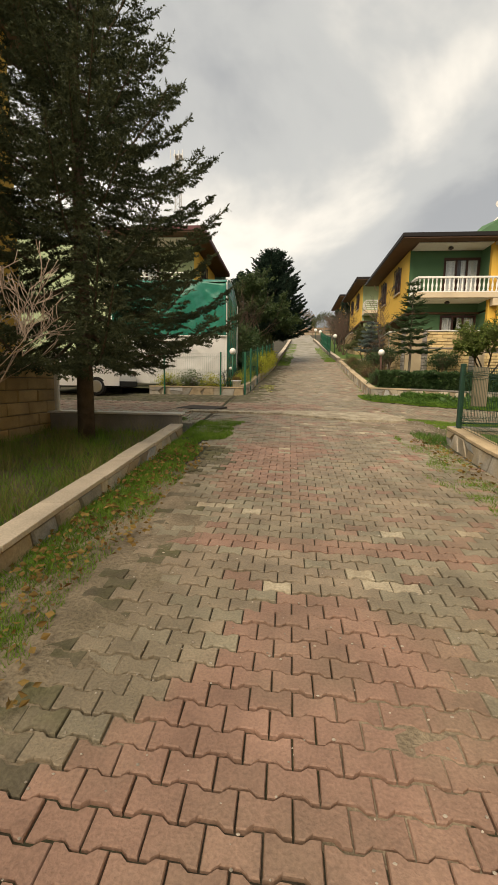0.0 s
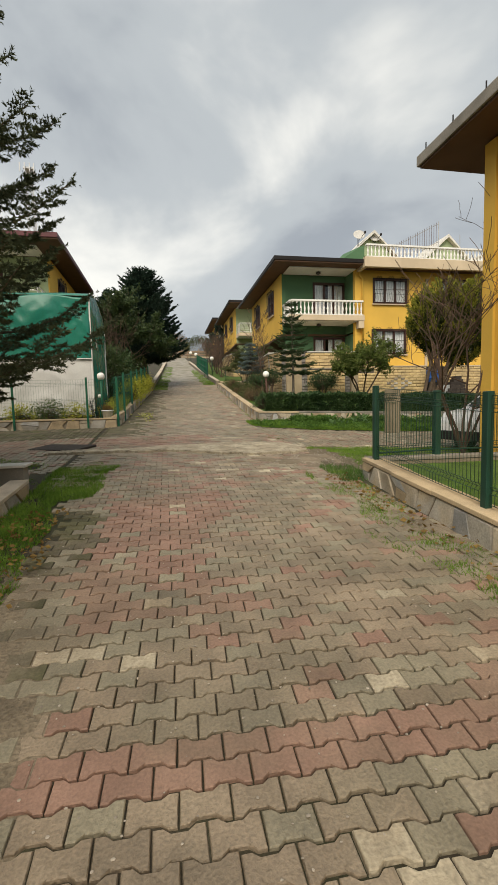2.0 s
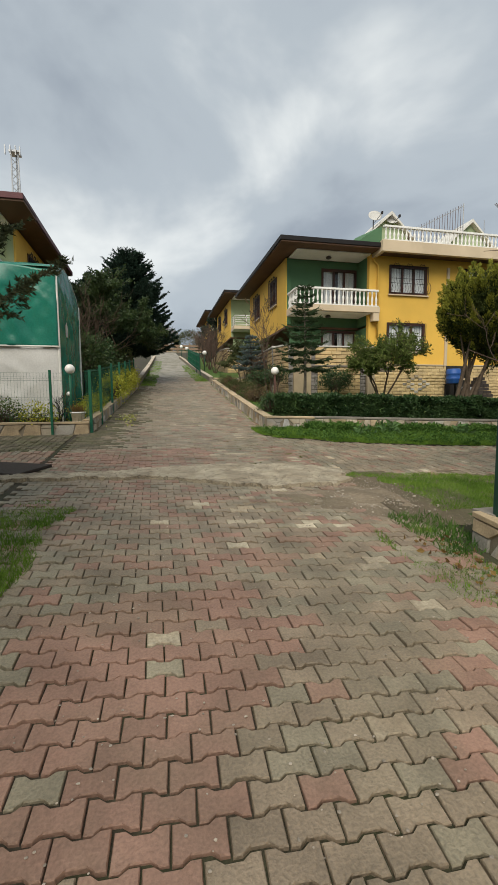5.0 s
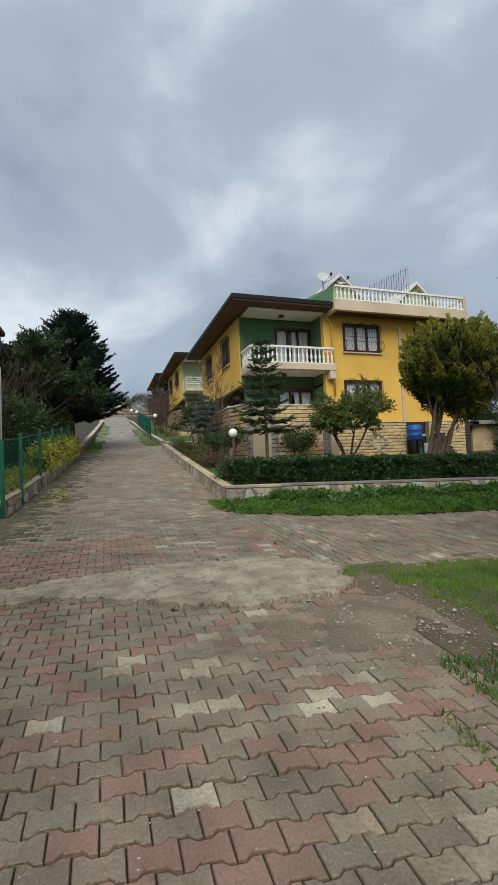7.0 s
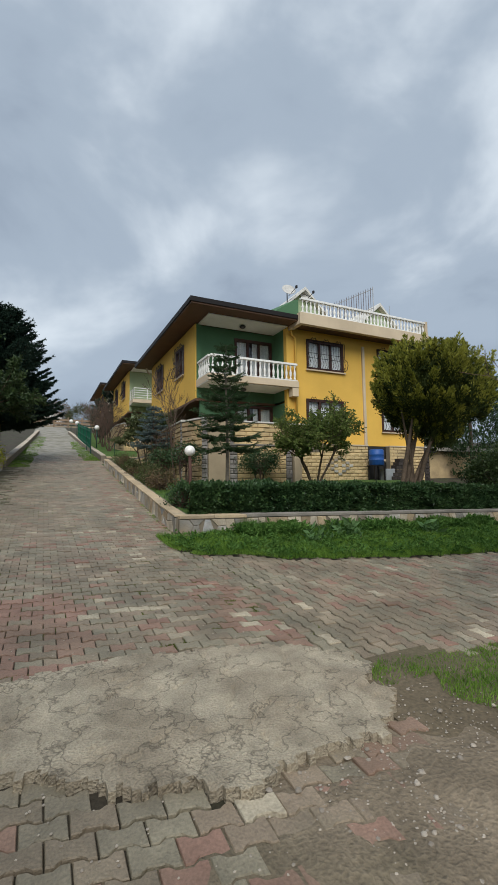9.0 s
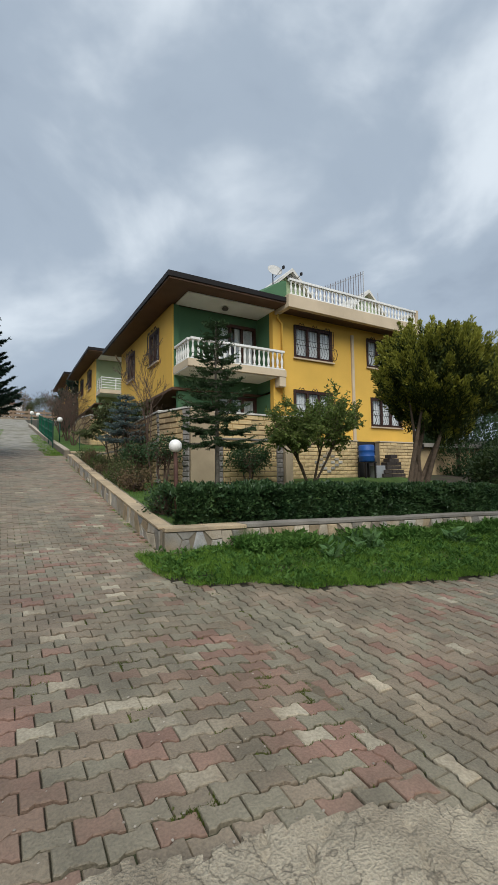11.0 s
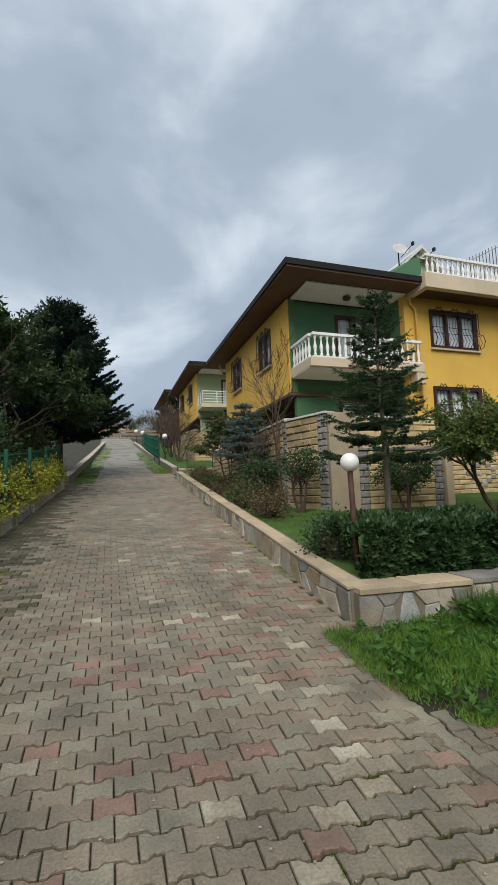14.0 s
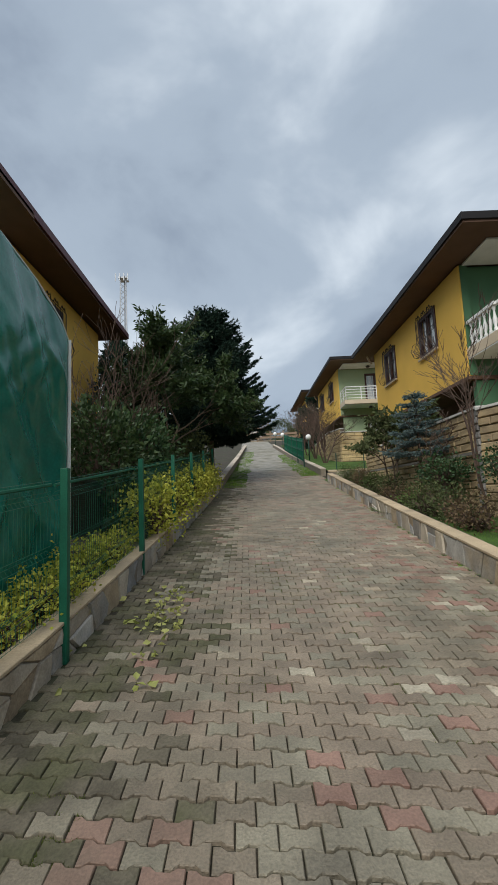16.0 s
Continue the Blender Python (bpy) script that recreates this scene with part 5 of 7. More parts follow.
tagged(part("notice_panel", B((3.2, 7.86, 1.27, 3.46, 7.885, 1.95), bevel=0.006), M["mortar"]), "pale grey panel fixed to the dark fence", "panel")

upper_fence = thing("wire_fence", (3.7, 38.6, rise(38.6)), "dark green fence beside the upper garden", "fence")
uy = [38.6, 41.5, 44.5, 47.5, 50.5]
for y in uy:
    post(upper_fence, 3.5, y, rise(y), rise(y) + 1.75, 0.035, M["fence_dark"])
for a, b in zip(uy, uy[1:]):
    bay(upper_fence, (3.5, a + 0.04), (3.5, b - 0.04), (rise(a) + 0.35, rise(a) + 1.7), (rise(b) + 0.35, rise(b) + 1.7), M["fence_green"], step=0.05, wire=0.006)
low_fence = thing("wire_fence", (4.6, 33.2, rise(33.2)), "thin green fence across the upper lawn", "fence")
for x in (4.3, 5.6, 6.9):
    post(low_fence, x, 33.4, rise(33.4) + 0.2, rise(33.4) + 1.1, 0.02, M["fence_dark"])
bay(low_fence, (4.3, 33.4), (6.9, 33.4), (rise(33.4) + 0.35, rise(33.4) + 1.05), (rise(33.4) + 0.35, rise(33.4) + 1.05), M["fence_dark"], step=0.1, wire=0.002)

slatted = thing("metal_screen", (-2.55, 20.2, 1.9), "black ribbed metal screen leaning behind the fence", "screen")
part("frame", B((-2.56, 19.41, 2.16, -2.5, 19.45, 3.04), (-2.56, 21.1, 2.16, -2.5, 21.14, 3.04), (-2.56, 19.45, 2.16, -2.5, 21.1, 2.2), (-2.56, 19.45, 3.0, -2.5, 21.1, 3.04)), M["iron"], slatted)
part("panel", B((-2.54, 19.45, 2.2, -2.53, 21.1, 3.0)), M["iron"], slatted)
for i in range(12):
    z = 2.25 + i * 0.06
    part("rib", B((-2.529, 19.45, z, -2.505, 21.1, z + 0.045), bevel=0.004), M["iron"], slatted)
for y in (19.55, 21.0):
    part("leg", B((-2.56, y - 0.03, 1.5, -2.5, y + 0.03, 2.158)), M["bark_grey"], slatted)


# ---- globe lamps ----
def globe_lamp(x, y, z0, z1, r, pole, label, pole_r=0.035, lean_x=0.0):
    lamp = thing("globe_lamp", (x, y, z0), label, "lamp", "globe lamps")
    part("pole", tube(bmesh.new(), [(x + lean_x, y, z0 - 0.1), (x, y, z1 - r * 1.7)], pole_r, 10), pole, lamp, smooth=True)
    part("collar", lathe(bmesh.new(), (x, y, z1 - r * 1.85), [(pole_r * 1.1, 0), (r * 0.55, 0.02), (r * 0.6, 0.05), (r * 0.5, 0.07)], 14), pole, lamp, smooth=True)
    bm = bmesh.new()
    bmesh.ops.create_uvsphere(bm, u_segments=24, v_segments=16, radius=r)
    bmesh.ops.translate(bm, verts=bm.verts, vec=(x, y, z1 - r))
    part("globe", bm, M["globe"], lamp, "white opal globe", True)
    return lamp


globe_lamp(3.45, 16.85, 1.5, 2.98, 0.116, M["rust"], "white globe lamp on a rusty brown pole in the hedge", lean_x=0.03)
globe_lamp(-2.12, 16.05, 1.35, 2.92, 0.12, M["fence_green"], "white globe lamp on a green pole by the fence corner")
globe_lamp(-2.25, 16.5, 1.35, 2.25, 0.06, M["fence_green"], "small white globe lamp among the shrubs", 0.02)
globe_lamp(4.0, 39.7, 4.5, 6.15, 0.17, M["fence_dark"], "white globe lamp on a dark pole on the upper lawn")
globe_lamp(3.5, 52.0, 6.3, 8.0, 0.18, M["fence_dark"], "white globe lamp far up the road")
globe_lamp(3.4, 60.0, 7.6, 9.2, 0.2, M["fence_dark"], "white globe lamp far up the road")

# ---- pots and garden clutter ----
pot = thing("flower_pot", (-1.95, 15.9, 1.43), "white plastic flower pot with dried plant on the wall", "flower pot")
part("pot", lathe(bmesh.new(), (-1.95, 15.9, 1.42), [(0.13, 0), (0.17, 0.27), (0.19, 0.27), (0.19, 0.31), (0.165, 0.31), (0.15, 0.26)], 18), M["pot"], pot, smooth=True)
c = np.array([-1.95, 15.9, 1.7]) + RNG.normal(size=(160, 3)) * (0.06, 0.06, 0.02)
foliage("dried_plant", c, RNG.normal(size=(160, 3)) * (0.5, 0.5, 0.2) + np.array([0, 0, 0.8]), 0.22 * RNG.uniform(0.5, 1.2, 160), 0.012, M["dead_leaf"], pot)
tank = thing("blue_water_tank", (14.3, 23.0, 2.0), "blue plastic water tank on a metal stand by the wall", "water tank")
part("drum", lathe(bmesh.new(), (14.3, 23.0, 2.78), [(0.3, 0), (0.33, 0.03), (0.33, 0.22), (0.345, 0.24), (0.33, 0.26), (0.33, 0.46), (0.345, 0.48), (0.33, 0.5), (0.33, 0.68), (0.28, 0.72)], 20), M["blue"], tank, smooth=True)
for dx, dy in ((-0.28, -0.2), (0.28, -0.2), (-0.28, 0.2), (0.28, 0.2)):
    part("leg", B((14.3 + dx - 0.03, 23.0 + dy - 0.03, 1.9, 14.3 + dx + 0.03, 23.0 + dy + 0.03, 2.74)), M["iron"], tank)
part("shelf", B((13.95, 22.75, 2.742, 14.65, 23.25, 2.778)), M["iron"], tank)
cabinet = thing("meter_cabinet", (14.7, 22.95, 2.0), "grey metal cabinet under the water tank", "cabinet")
part("body", B((14.68, 22.85, 2.02, 15.25, 23.2, 2.62), bevel=0.015), M["grey_metal"], cabinet)
part("door", B((14.71, 22.832, 2.05, 15.22, 22.848, 2.59), bevel=0.004), M["grey_metal"], cabinet)
stack = thing("brick_stack", (15.6, 22.9, 1.95), "stepped dark brick barbecue against the wall", "barbecue")
for r, (a, b) in enumerate(((15.0, 16.4), (15.0, 16.4), (15.1, 16.3), (15.25, 16.15), (15.25, 16.15), (15.4, 16.0), (15.5, 15.9))):
    n = max(1, int((b - a) / 0.24))
    for i in range(n):
        u = a + (b - a) * i / n
        part("brick", B((u + 0.008, 22.75, 1.95 + r * 0.165, u + (b - a) / n - 0.008, 23.1, 1.95 + r * 0.165 + 0.15)), M["block_dark"], stack)

# ---- roof clutter on the villa ----
def dish(x, y, z, r, label):
    ob = thing("satellite_dish", (x, y, z), label, "satellite dish", "rooftop dishes")
    bm = lathe(bmesh.new(), (0, 0, 0), [(r * 0.02, 0), (r * 0.4, 0.04 * r), (r * 0.75, 0.14 * r), (r, 0.26 * r), (r * 1.01, 0.28 * r), (r * 0.74, 0.17 * r), (r * 0.3, 0.06 * r)], 22)
    bmesh.ops.transform(bm, matrix=Matrix.Translation((x, y, z + 0.75)) @ Euler((radians(62), 0, radians(-12))).to_matrix().to_4x4(), verts=bm.verts)
    part("reflector", bm, M["dish"], ob, "off-white dish reflector", True)
    part("mast", tube(bmesh.new(), [(x, y + 0.12, z - 0.6), (x, y + 0.12, z + 0.75)], 0.025, 6), M["iron"], ob)
    part("arm", tube(bmesh.new(), [(x, y, z + 0.5), (x + 0.1, y - 0.5, z + 0.72)], 0.014, 5), M["iron"], ob)
    part("receiver", B((x + 0.06, y - 0.58, z + 0.68, x + 0.14, y - 0.48, z + 0.8), bevel=0.01), M["iron"], ob)
    return ob


dish(10.6, 24.3, 10.1, 0.32, "off-white satellite dish on the villa roof")
dish(11.55, 24.35, 10.05, 0.3, "off-white satellite dish on the villa roof")
fence_top = thing("roof_fence", (15.2, 24.6, 9.3), "rusty spiked metal fence slanting over the roof terrace", "fence")
fa, fb = Vector((14.75, 23.3, 10.2)), Vector((14.75, 23.3, 11.3))
ga, gb = Vector((12.4, 24.2, 9.4)), Vector((12.4, 24.2, 10.2))
for k in range(22):
    t = k / 21
    part("bar", tube(bmesh.new(), [ga.lerp(fa, t), gb.lerp(fb, t) + Vector((0, 0, 0.12))], 0.014, 4), M["rust"], fence_top)
part("rail", tube(bmesh.new(), [gb, fb], 0.016, 5), M["grey_metal"], fence_top)
part("rail", tube(bmesh.new(), [ga + Vector((0, 0, 0.15)), fa + Vector((0, 0, 0.15))], 0.016, 5), M["grey_metal"], fence_top)
part("post", tube(bmesh.new(), [(14.75, 23.3, 9.2), (14.75, 23.3, 11.4)], 0.025, 6), M["grey_metal"], fence_top)
ant = thing("roof_pole", (17.0, 24.5, 9.2), "thin metal pole on the villa roof", "pole")
part("pole", tube(bmesh.new(), [(17.0, 24.5, 9.2), (16.95, 24.5, 11.3)], 0.02, 5), M["grey_metal"], ant)


# ---- cars ----
def car(at, turn, paint, label):
    ob = thing("car", (0, 0, 0), label, "car", "parked cars", local=True)
    L, W = 2.1, 0.87
    prof = [(-L, 0.35), (-L, 0.72), (-1.95, 0.92), (-1.35, 1.0), (-0.75, 1.42), (0.7, 1.46), (1.5, 1.05), (2.02, 0.95), (L, 0.7), (L, 0.35)]
    bm = bmesh.new()
    rows = []
    for w, k in ((-W, 0.0), (-W * 0.97, 1.0), (W * 0.97, 1.0), (W, 0.0)):
        rows.append([bm.verts.new((px, w * (0.84 if pz > 1.1 else 1.0), pz)) for px, pz in prof])
    for a, b in zip(rows, rows[1:]):
        for i in range(len(prof) - 1):
            bm.faces.new((a[i], a[i + 1], b[i + 1], b[i]))
    for r in (rows[0], rows[-1]):
        bm.faces.new(r)
    bmesh.ops.remove_doubles(bm, verts=bm.verts, dist=0.001)
    bmesh.ops.bevel(bm, geom=[e for e in bm.edges if e.calc_face_angle(0) > 0.3], offset=0.05, segments=2, affect="EDGES", profile=0.6)
    body = part("body", bm, paint, ob, smooth=False)
    for s in (-1, 1):
        bm = bmesh.new()
        f = [bm.verts.new((px, s * (W * 0.85 + (0.06 if pz < 1.1 else 0.0)), pz)) for px, pz in ((-1.2, 1.03), (-0.7, 1.37), (0.62, 1.4), (1.2, 1.06))]
        g = [bm.verts.new(v.co + Vector((0, -s * 0.03, 0))) for v in f]
        bm.faces.new(f), bm.faces.new(g[::-1])
        for i in range(4):
            bm.faces.new((f[i], f[(i + 1) % 4], g[(i + 1) % 4], g[i]))
        part("side_window", bm, M["car_glass"], body)
    for px0, pz0, px1, pz1, nm in ((-1.36, 1.03, -0.78, 1.42, "windscreen"), (0.74, 1.44, 1.46, 1.1, "rear_window")):
        bm = bmesh.new()
        off = 0.02
        f = [bm.verts.new(p) for p in ((px0 - off, -0.68, pz0 + off), (px0 - off, 0.68, pz0 + off), (px1 - off * (1 if nm == "windscreen" else -1), 0.6, pz1 + off), (px1 - off * (1 if nm == "windscreen" else -1), -0.6, pz1 + off))]
        bm.faces.new(f)
        bmesh.ops.solidify(bm, geom=bm.faces[:], thickness=0.012)
        part(nm, bm, M["car_glass"], body)
    for px in (-1.3, 1.3):
        for s in (-1, 1):
            bm = bmesh.new()
            bmesh.ops.create_cone(bm, cap_ends=True, segments=22, radius1=0.33, radius2=0.33, depth=0.21)
            bmesh.ops.bevel(bm, geom=[e for e in bm.edges if len(e.link_faces) == 2 and e.calc_face_angle(0) > 1], offset=0.04, segments=2, affect="EDGES")
            bmesh.ops.transform(bm, matrix=Matrix.Translation((px, s * (W - 0.07), 0.33)) @ Matrix.Rotation(radians(90), 4, "X"), verts=bm.verts)
            wheel = part("wheel", bm, M["rubber"], ob)
            bm = bmesh.new()
            bmesh.ops.create_cone(bm, cap_ends=True, segments=18, radius1=0.22, radius2=0.2, depth=0.03)
            bmesh.ops.transform(bm, matrix=Matrix.Translation((px, s * (W + 0.045), 0.33)) @ Matrix.Rotation(radians(90), 4, "X"), verts=bm.verts)
            part("rim", bm, M["alloy"], wheel)
    for s in (-1, 1):
        part("headlight", B((-2.1, s * 0.68 - 0.16, 0.66, -2.04, s * 0.68 + 0.16, 0.82), bevel=0.015), M["glass"], ob)
        part("tail_light", B((2.05, s * 0.7 - 0.12, 0.72, 2.11, s * 0.7 + 0.12, 0.9), bevel=0.01), M["red_gutter"], ob)
    part("bumper", B((-2.16, -0.8, 0.32, -2.09, 0.8, 0.52), bevel=0.02), M["rubber"], ob)
    part("bumper", B((2.09, -0.8, 0.32, 2.16, 0.8, 0.52), bevel=0.02), M["rubber"], ob)
    ob.matrix_basis = pose(*at, 0, 0, turn)
    return ob


car((-8.0, 15.35, rise(15.2) - 0.04), 0, M["white_car"], "white car parked side-on along the cross street")
car((8.2, 10.1, G(8.2, 10.1) - 0.03), 12, M["white_car"], "white car parked behind the dark fence")

# ---- near houses ----
near_e = thing("house", (5.4, 8.4, 0.6), "yellow house with broad brown eaves beside the near lawn", "house")
E5 = facing("W", 5.5)
part("side_wall", pierced(E5, -8.0, 8.5, 0.4, 6.1, 0.25, [(1.0, 2.4, 3.6, 5.0)]), M["yellow"], near_e)
window(near_e, E5, 1.0, 2.4, 3.6, 5.0)
part("end_wall", B((5.75, 8.25, 0.4, 13.0, 8.5, 6.1)), M["yellow"], near_e)
part("corner_post", B((5.44, 8.3, 0.4, 5.495, 8.56, 6.1)), M["yellow"], near_e)
hip_roof(near_e, 4.73, -8.8, 13.8, 9.5, 6.34, 8.6, M["cap_grey"], M["roof"])
for i in range(10):
    part("gutter_hook", tube(bmesh.new(), [(4.73, 9.2 - i * 0.75, 6.36), (4.73, 9.2 - i * 0.75, 6.46)], 0.012, 5), M["iron"], near_e)
near_w = thing("house", (-5.6, 4.0, 0.4), "yellow house with a split-block base behind the spruce", "house")
W5 = facing("E", -5.55)
part("side_wall", pierced(W5, -8.0, 8.6, 1.9, 8.1, 0.25, [(3.0, 4.4, 3.4, 4.8)]), M["yellow"], near_w)
window(near_w, W5, 3.0, 4.4, 3.4, 4.8)
part("end_wall", B((-13.0, 8.35, 0.3, -5.8, 8.6, 8.1)), M["yellow"], near_w)
part("base", B((-13.0, -8.0, 0.2, -4.75, 8.34, 1.89)), M["mortar"], near_w)
blocks(near_w, facing("E", -4.75), 2.0, 8.33, 0.55, 1.88, 0.6, 0.21, M["block_tan_shade"])
hip_roof(near_w, -13.8, -8.8, -4.8, 9.4, 8.3, 10.4, M["red_gutter"], M["roof"])
part("downpipe", tube(bmesh.new(), [(-4.62, 8.2, 3.0), (-4.62, 8.2, 0.95), (-4.5, 8.25, 0.82), (-4.36, 8.25, 0.8)], 0.05, 10), M["white"], near_w, smooth=True)
tagged(part("retaining_kerb", B((-8.0, 8.08, 0.3, -2.1, 8.3, 0.98)), M["cap_grey"]), "dark stained retaining kerb of the near garden", "wall", kind="structure")
tagged(part("retaining_coping", B((-8.0, 8.02, 0.984, -2.05, 8.36, 1.02), bevel=0.008), M["coping_white"]), "pale coping on the dark retaining kerb", "wall", kind="structure")

# ---- distance ----
mast = thing("radio_mast", (-38.5, 150.0, 11.0), "distant grey lattice radio mast", "mast")
for sx, sy in ((-1, -1), (1, -1), (0, 1)):
    part("leg", tube(bmesh.new(), [(-38.5 + sx * 1.6, 150 + sy * 1.4, 11), (-38.5 + sx * 0.9, 150 + sy * 0.8, 76)], 0.22, 5), M["grey_metal"], mast)
for i in range(22):
    z0, z1 = 30 + i * 2.0, 32 + i * 2.0
    k = 1.6 - 0.7 * (z0 - 11) / 65
    for s in (-1, 1):
        part("brace", tube(bmesh.new(), [(-38.5 - s * k, 150 - k * 0.88, z0), (-38.5 + s * k, 150 - k * 0.88, z1)], 0.1, 4), M["grey_metal"], mast)
part("platform", B((-39.9, 148.4, 75.6, -37.1, 151.6, 76.1)), M["grey_metal"], mast)
for dx in (-2.2, -0.8, 0.6, 1.8):
    part("antenna", B((-38.5 + dx - 0.12, 147.8, 74.4, -38.5 + dx + 0.12, 148.2, 77.0)), M["grey_metal"], mast)


def far_house(x, y, z, w, d, h, wall, label):
    ob = thing("distant_house", (x, y, z), label, "house", "houses on the horizon")
    f = facing("S", y)
    wins = [(x - w / 2 + w * (i + 0.25) / 3, x - w / 2 + w * (i + 0.65) / 3, z + h * 0.5, z + h * 0.78) for i in range(3)]
    part("wall", pierced(f, x - w / 2, x + w / 2, z - 2, z + h, 0.3, wins), wall, ob)
    part("back", B((x - w / 2, y + 0.3, z - 2, x + w / 2, y + d, z + h - 0.05)), M["dark_room"], ob)
    bm = bmesh.new()
    q = [bm.verts.new(p) for p in ((x - w / 2 - 0.5, y - 0.5, z + h), (x + w / 2 + 0.5, y - 0.5, z + h), (x + w / 2 + 0.5, y + d + 0.5, z + h), (x - w / 2 - 0.5, y + d + 0.5, z + h), (x - w / 4, y + d / 2, z + h + 1.6), (x + w / 4, y + d / 2, z + h + 1.6))]
    for fidx in ((0, 1, 5, 4), (1, 2, 5), (2, 3, 4, 5), (3, 0, 4), (3, 2, 1, 0)):
        bm.faces.new([q[i] for i in fidx])
    part("roof", bm, M["soffit"], ob)


far_house(-1.0, 150.0, 17.0, 13, 9, 6.0, M["white"], "white house on the horizon above the field")
far_house(22.0, 165.0, 18.5, 11, 8, 4.5, M["beige"], "pale house on the horizon above the field")
far_house(-20.0, 180.0, 17.5, 12, 8, 4.5, M["beige"], "pale house on the horizon above the field")
tagged(sheet("field", -90, 110, 86.0, 330.0, 6.0, lambda x, y: 10.9 + min(6.5, (y - 86) * 0.13), M["far_field"], wobble=0.5), "dry brown field beyond the top of the road", "field", kind="structure")
gate = thing("wooden_barrier", (3.0, 79.0, 10.4), "low brown wooden barrier at the top of the road", "barrier")
for x in (-2.0, 0.0, 2.0, 4.0, 6.0, 8.0):
    part("post", B((x - 0.1, 78.9, 10.1, x + 0.1, 79.1, 12.0)), M["twig"], gate)
for z in (10.9, 11.4):
    part("board", B((-2.0, 78.82, z, 8.0, 78.895, z + 0.3)), M["twig"], gate)
tagged(sheet("upper_road", -0.4, 3.5, 36.6, 78.5, 0.35, lambda x, y: rise(y) + 0.012 * min(1.0, y - 37.6) + 0.006 * noise.noise((x * 2.5, y * 2.5, 1.0)), M["asphalt"]), "worn pale paving on the upper climb", "road", kind="structure")

# ---- trees and shrubs ----
conifer("spruce", (-3.5, 7.1, 0.5), 9.8, 1.85, 3.05, 22, 7, 0.046, 16, M["spruce"], "tall dark spruce standing in the near garden", droop=0.3, twig_step=0.115, seed=4, trunk_r=0.15)
conifer("fir", (4.8, 18.0, 1.75), 3.95, 1.2, 1.0, 11, 6, 0.036, 20, M["fir"], "young dark green fir in front of the retaining wall", droop=0.12, twig_step=0.09, seed=8, trunk_r=0.06, upturn=0.2, shape=0.9, bark="bark_grey")
conifer("blue_spruce", (4.3, 23.8, 2.3), 2.7, 1.1, 0.85, 7, 7, 0.045, 12, M["bluespruce"], "small blue spruce with spreading tiers", droop=0.05, twig_step=0.09, seed=12, trunk_r=0.05, upturn=0.15)

cyp = lambda r: (lambda k: r * float(np.interp(k, (0, 0.15, 0.4, 0.6, 0.73, 0.88, 1.0), (0.35, 0.75, 1.0, 0.92, 0.74, 0.42, 0.04))))
conifer("cypress", (-1.5, 33.0, 3.55), 7.6, 1.7, 3.1, 28, 10, 0.09, 12, M["cypress"], "broad dark conifer leaning over the road edge", droop=0.12, twig_step=0.15, seed=21, trunk_r=0.14, shape=0.55, upturn=0.35)
sprays("cypress", (-3.5, 30.6, 3.0), cyp(2.3), 6.2, 24000, 0.17, M["cypress"], "dark cypress behind the fence", seed=22, wobble=0.4, plume=1.0, per=36, up=0.35)
sprays("cypress", (-4.9, 30.0, 2.8), cyp(2.2), 6.2, 18000, 0.17, M["cypress"], "dark cypress behind the fence", seed=23, wobble=0.4, plume=0.9, per=36)
sprays("cypress", (6.6, 52.0, 6.4), cyp(2.0), 5.2, 8000, 0.26, M["cypress"], "dark conifer beside the upper lawn", seed=24)

golden = thing("golden_cypress", (10.3, 17.5, 1.6), "golden-green bushy cypress on leaning bare stems", "tree")
rng = np.random.default_rng(31)
n, per = 420, 190
heart, reach = np.array([11.3, 17.2, 4.95]), np.array([1.95, 1.6, 1.55])
way = unit(rng.normal(size=(n, 3)) + np.array([0.0, 0.0, 0.15]))
swell = np.array([noise.noise((w[0] * 2.1 + 5, w[1] * 2.1, w[2] * 2.1)) for w in way])
tip = heart + way * reach * ((0.78 + 0.2 * rng.random(n)) * (1 + 0.28 * swell))[:, None]
axis = unit(way * np.array([0.55, 0.55, 0.35]) + np.array([0, 0, 0.75]) + rng.normal(size=(n, 3)) * 0.1)
tall = rng.uniform(0.45, 0.95, n)
t = rng.random((n, per)) ** 0.75
fat = 0.17 * tall[:, None] * np.sin(np.pi * (0.12 + 0.86 * t)) ** 0.8
cross = rng.normal(size=(n, per, 3))
c = (tip - axis * tall[:, None] * 0.75)[:, None] + axis[:, None] * (tall[:, None] * t)[..., None] + cross * fat[..., None] * 0.5
d = unit((axis[:, None] * 1.0 + cross * 0.32).reshape(-1, 3))
S = 0.085 * rng.uniform(0.6, 1.3, n * per)
# golden towards each plume's tip, dark green lower down and in the core
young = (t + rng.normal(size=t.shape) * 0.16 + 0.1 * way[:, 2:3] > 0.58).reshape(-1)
c = c.reshape(-1, 3)
foliage("young_sprays", c[young], d[young], S[young], S[young] * 0.2, M["juniper"], golden, "golden-green tips")
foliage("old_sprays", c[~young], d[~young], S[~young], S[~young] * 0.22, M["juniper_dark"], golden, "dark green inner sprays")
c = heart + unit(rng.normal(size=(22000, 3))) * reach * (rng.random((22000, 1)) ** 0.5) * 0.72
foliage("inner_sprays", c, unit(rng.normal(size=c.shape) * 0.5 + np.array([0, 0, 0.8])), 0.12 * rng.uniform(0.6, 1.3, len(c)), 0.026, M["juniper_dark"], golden)
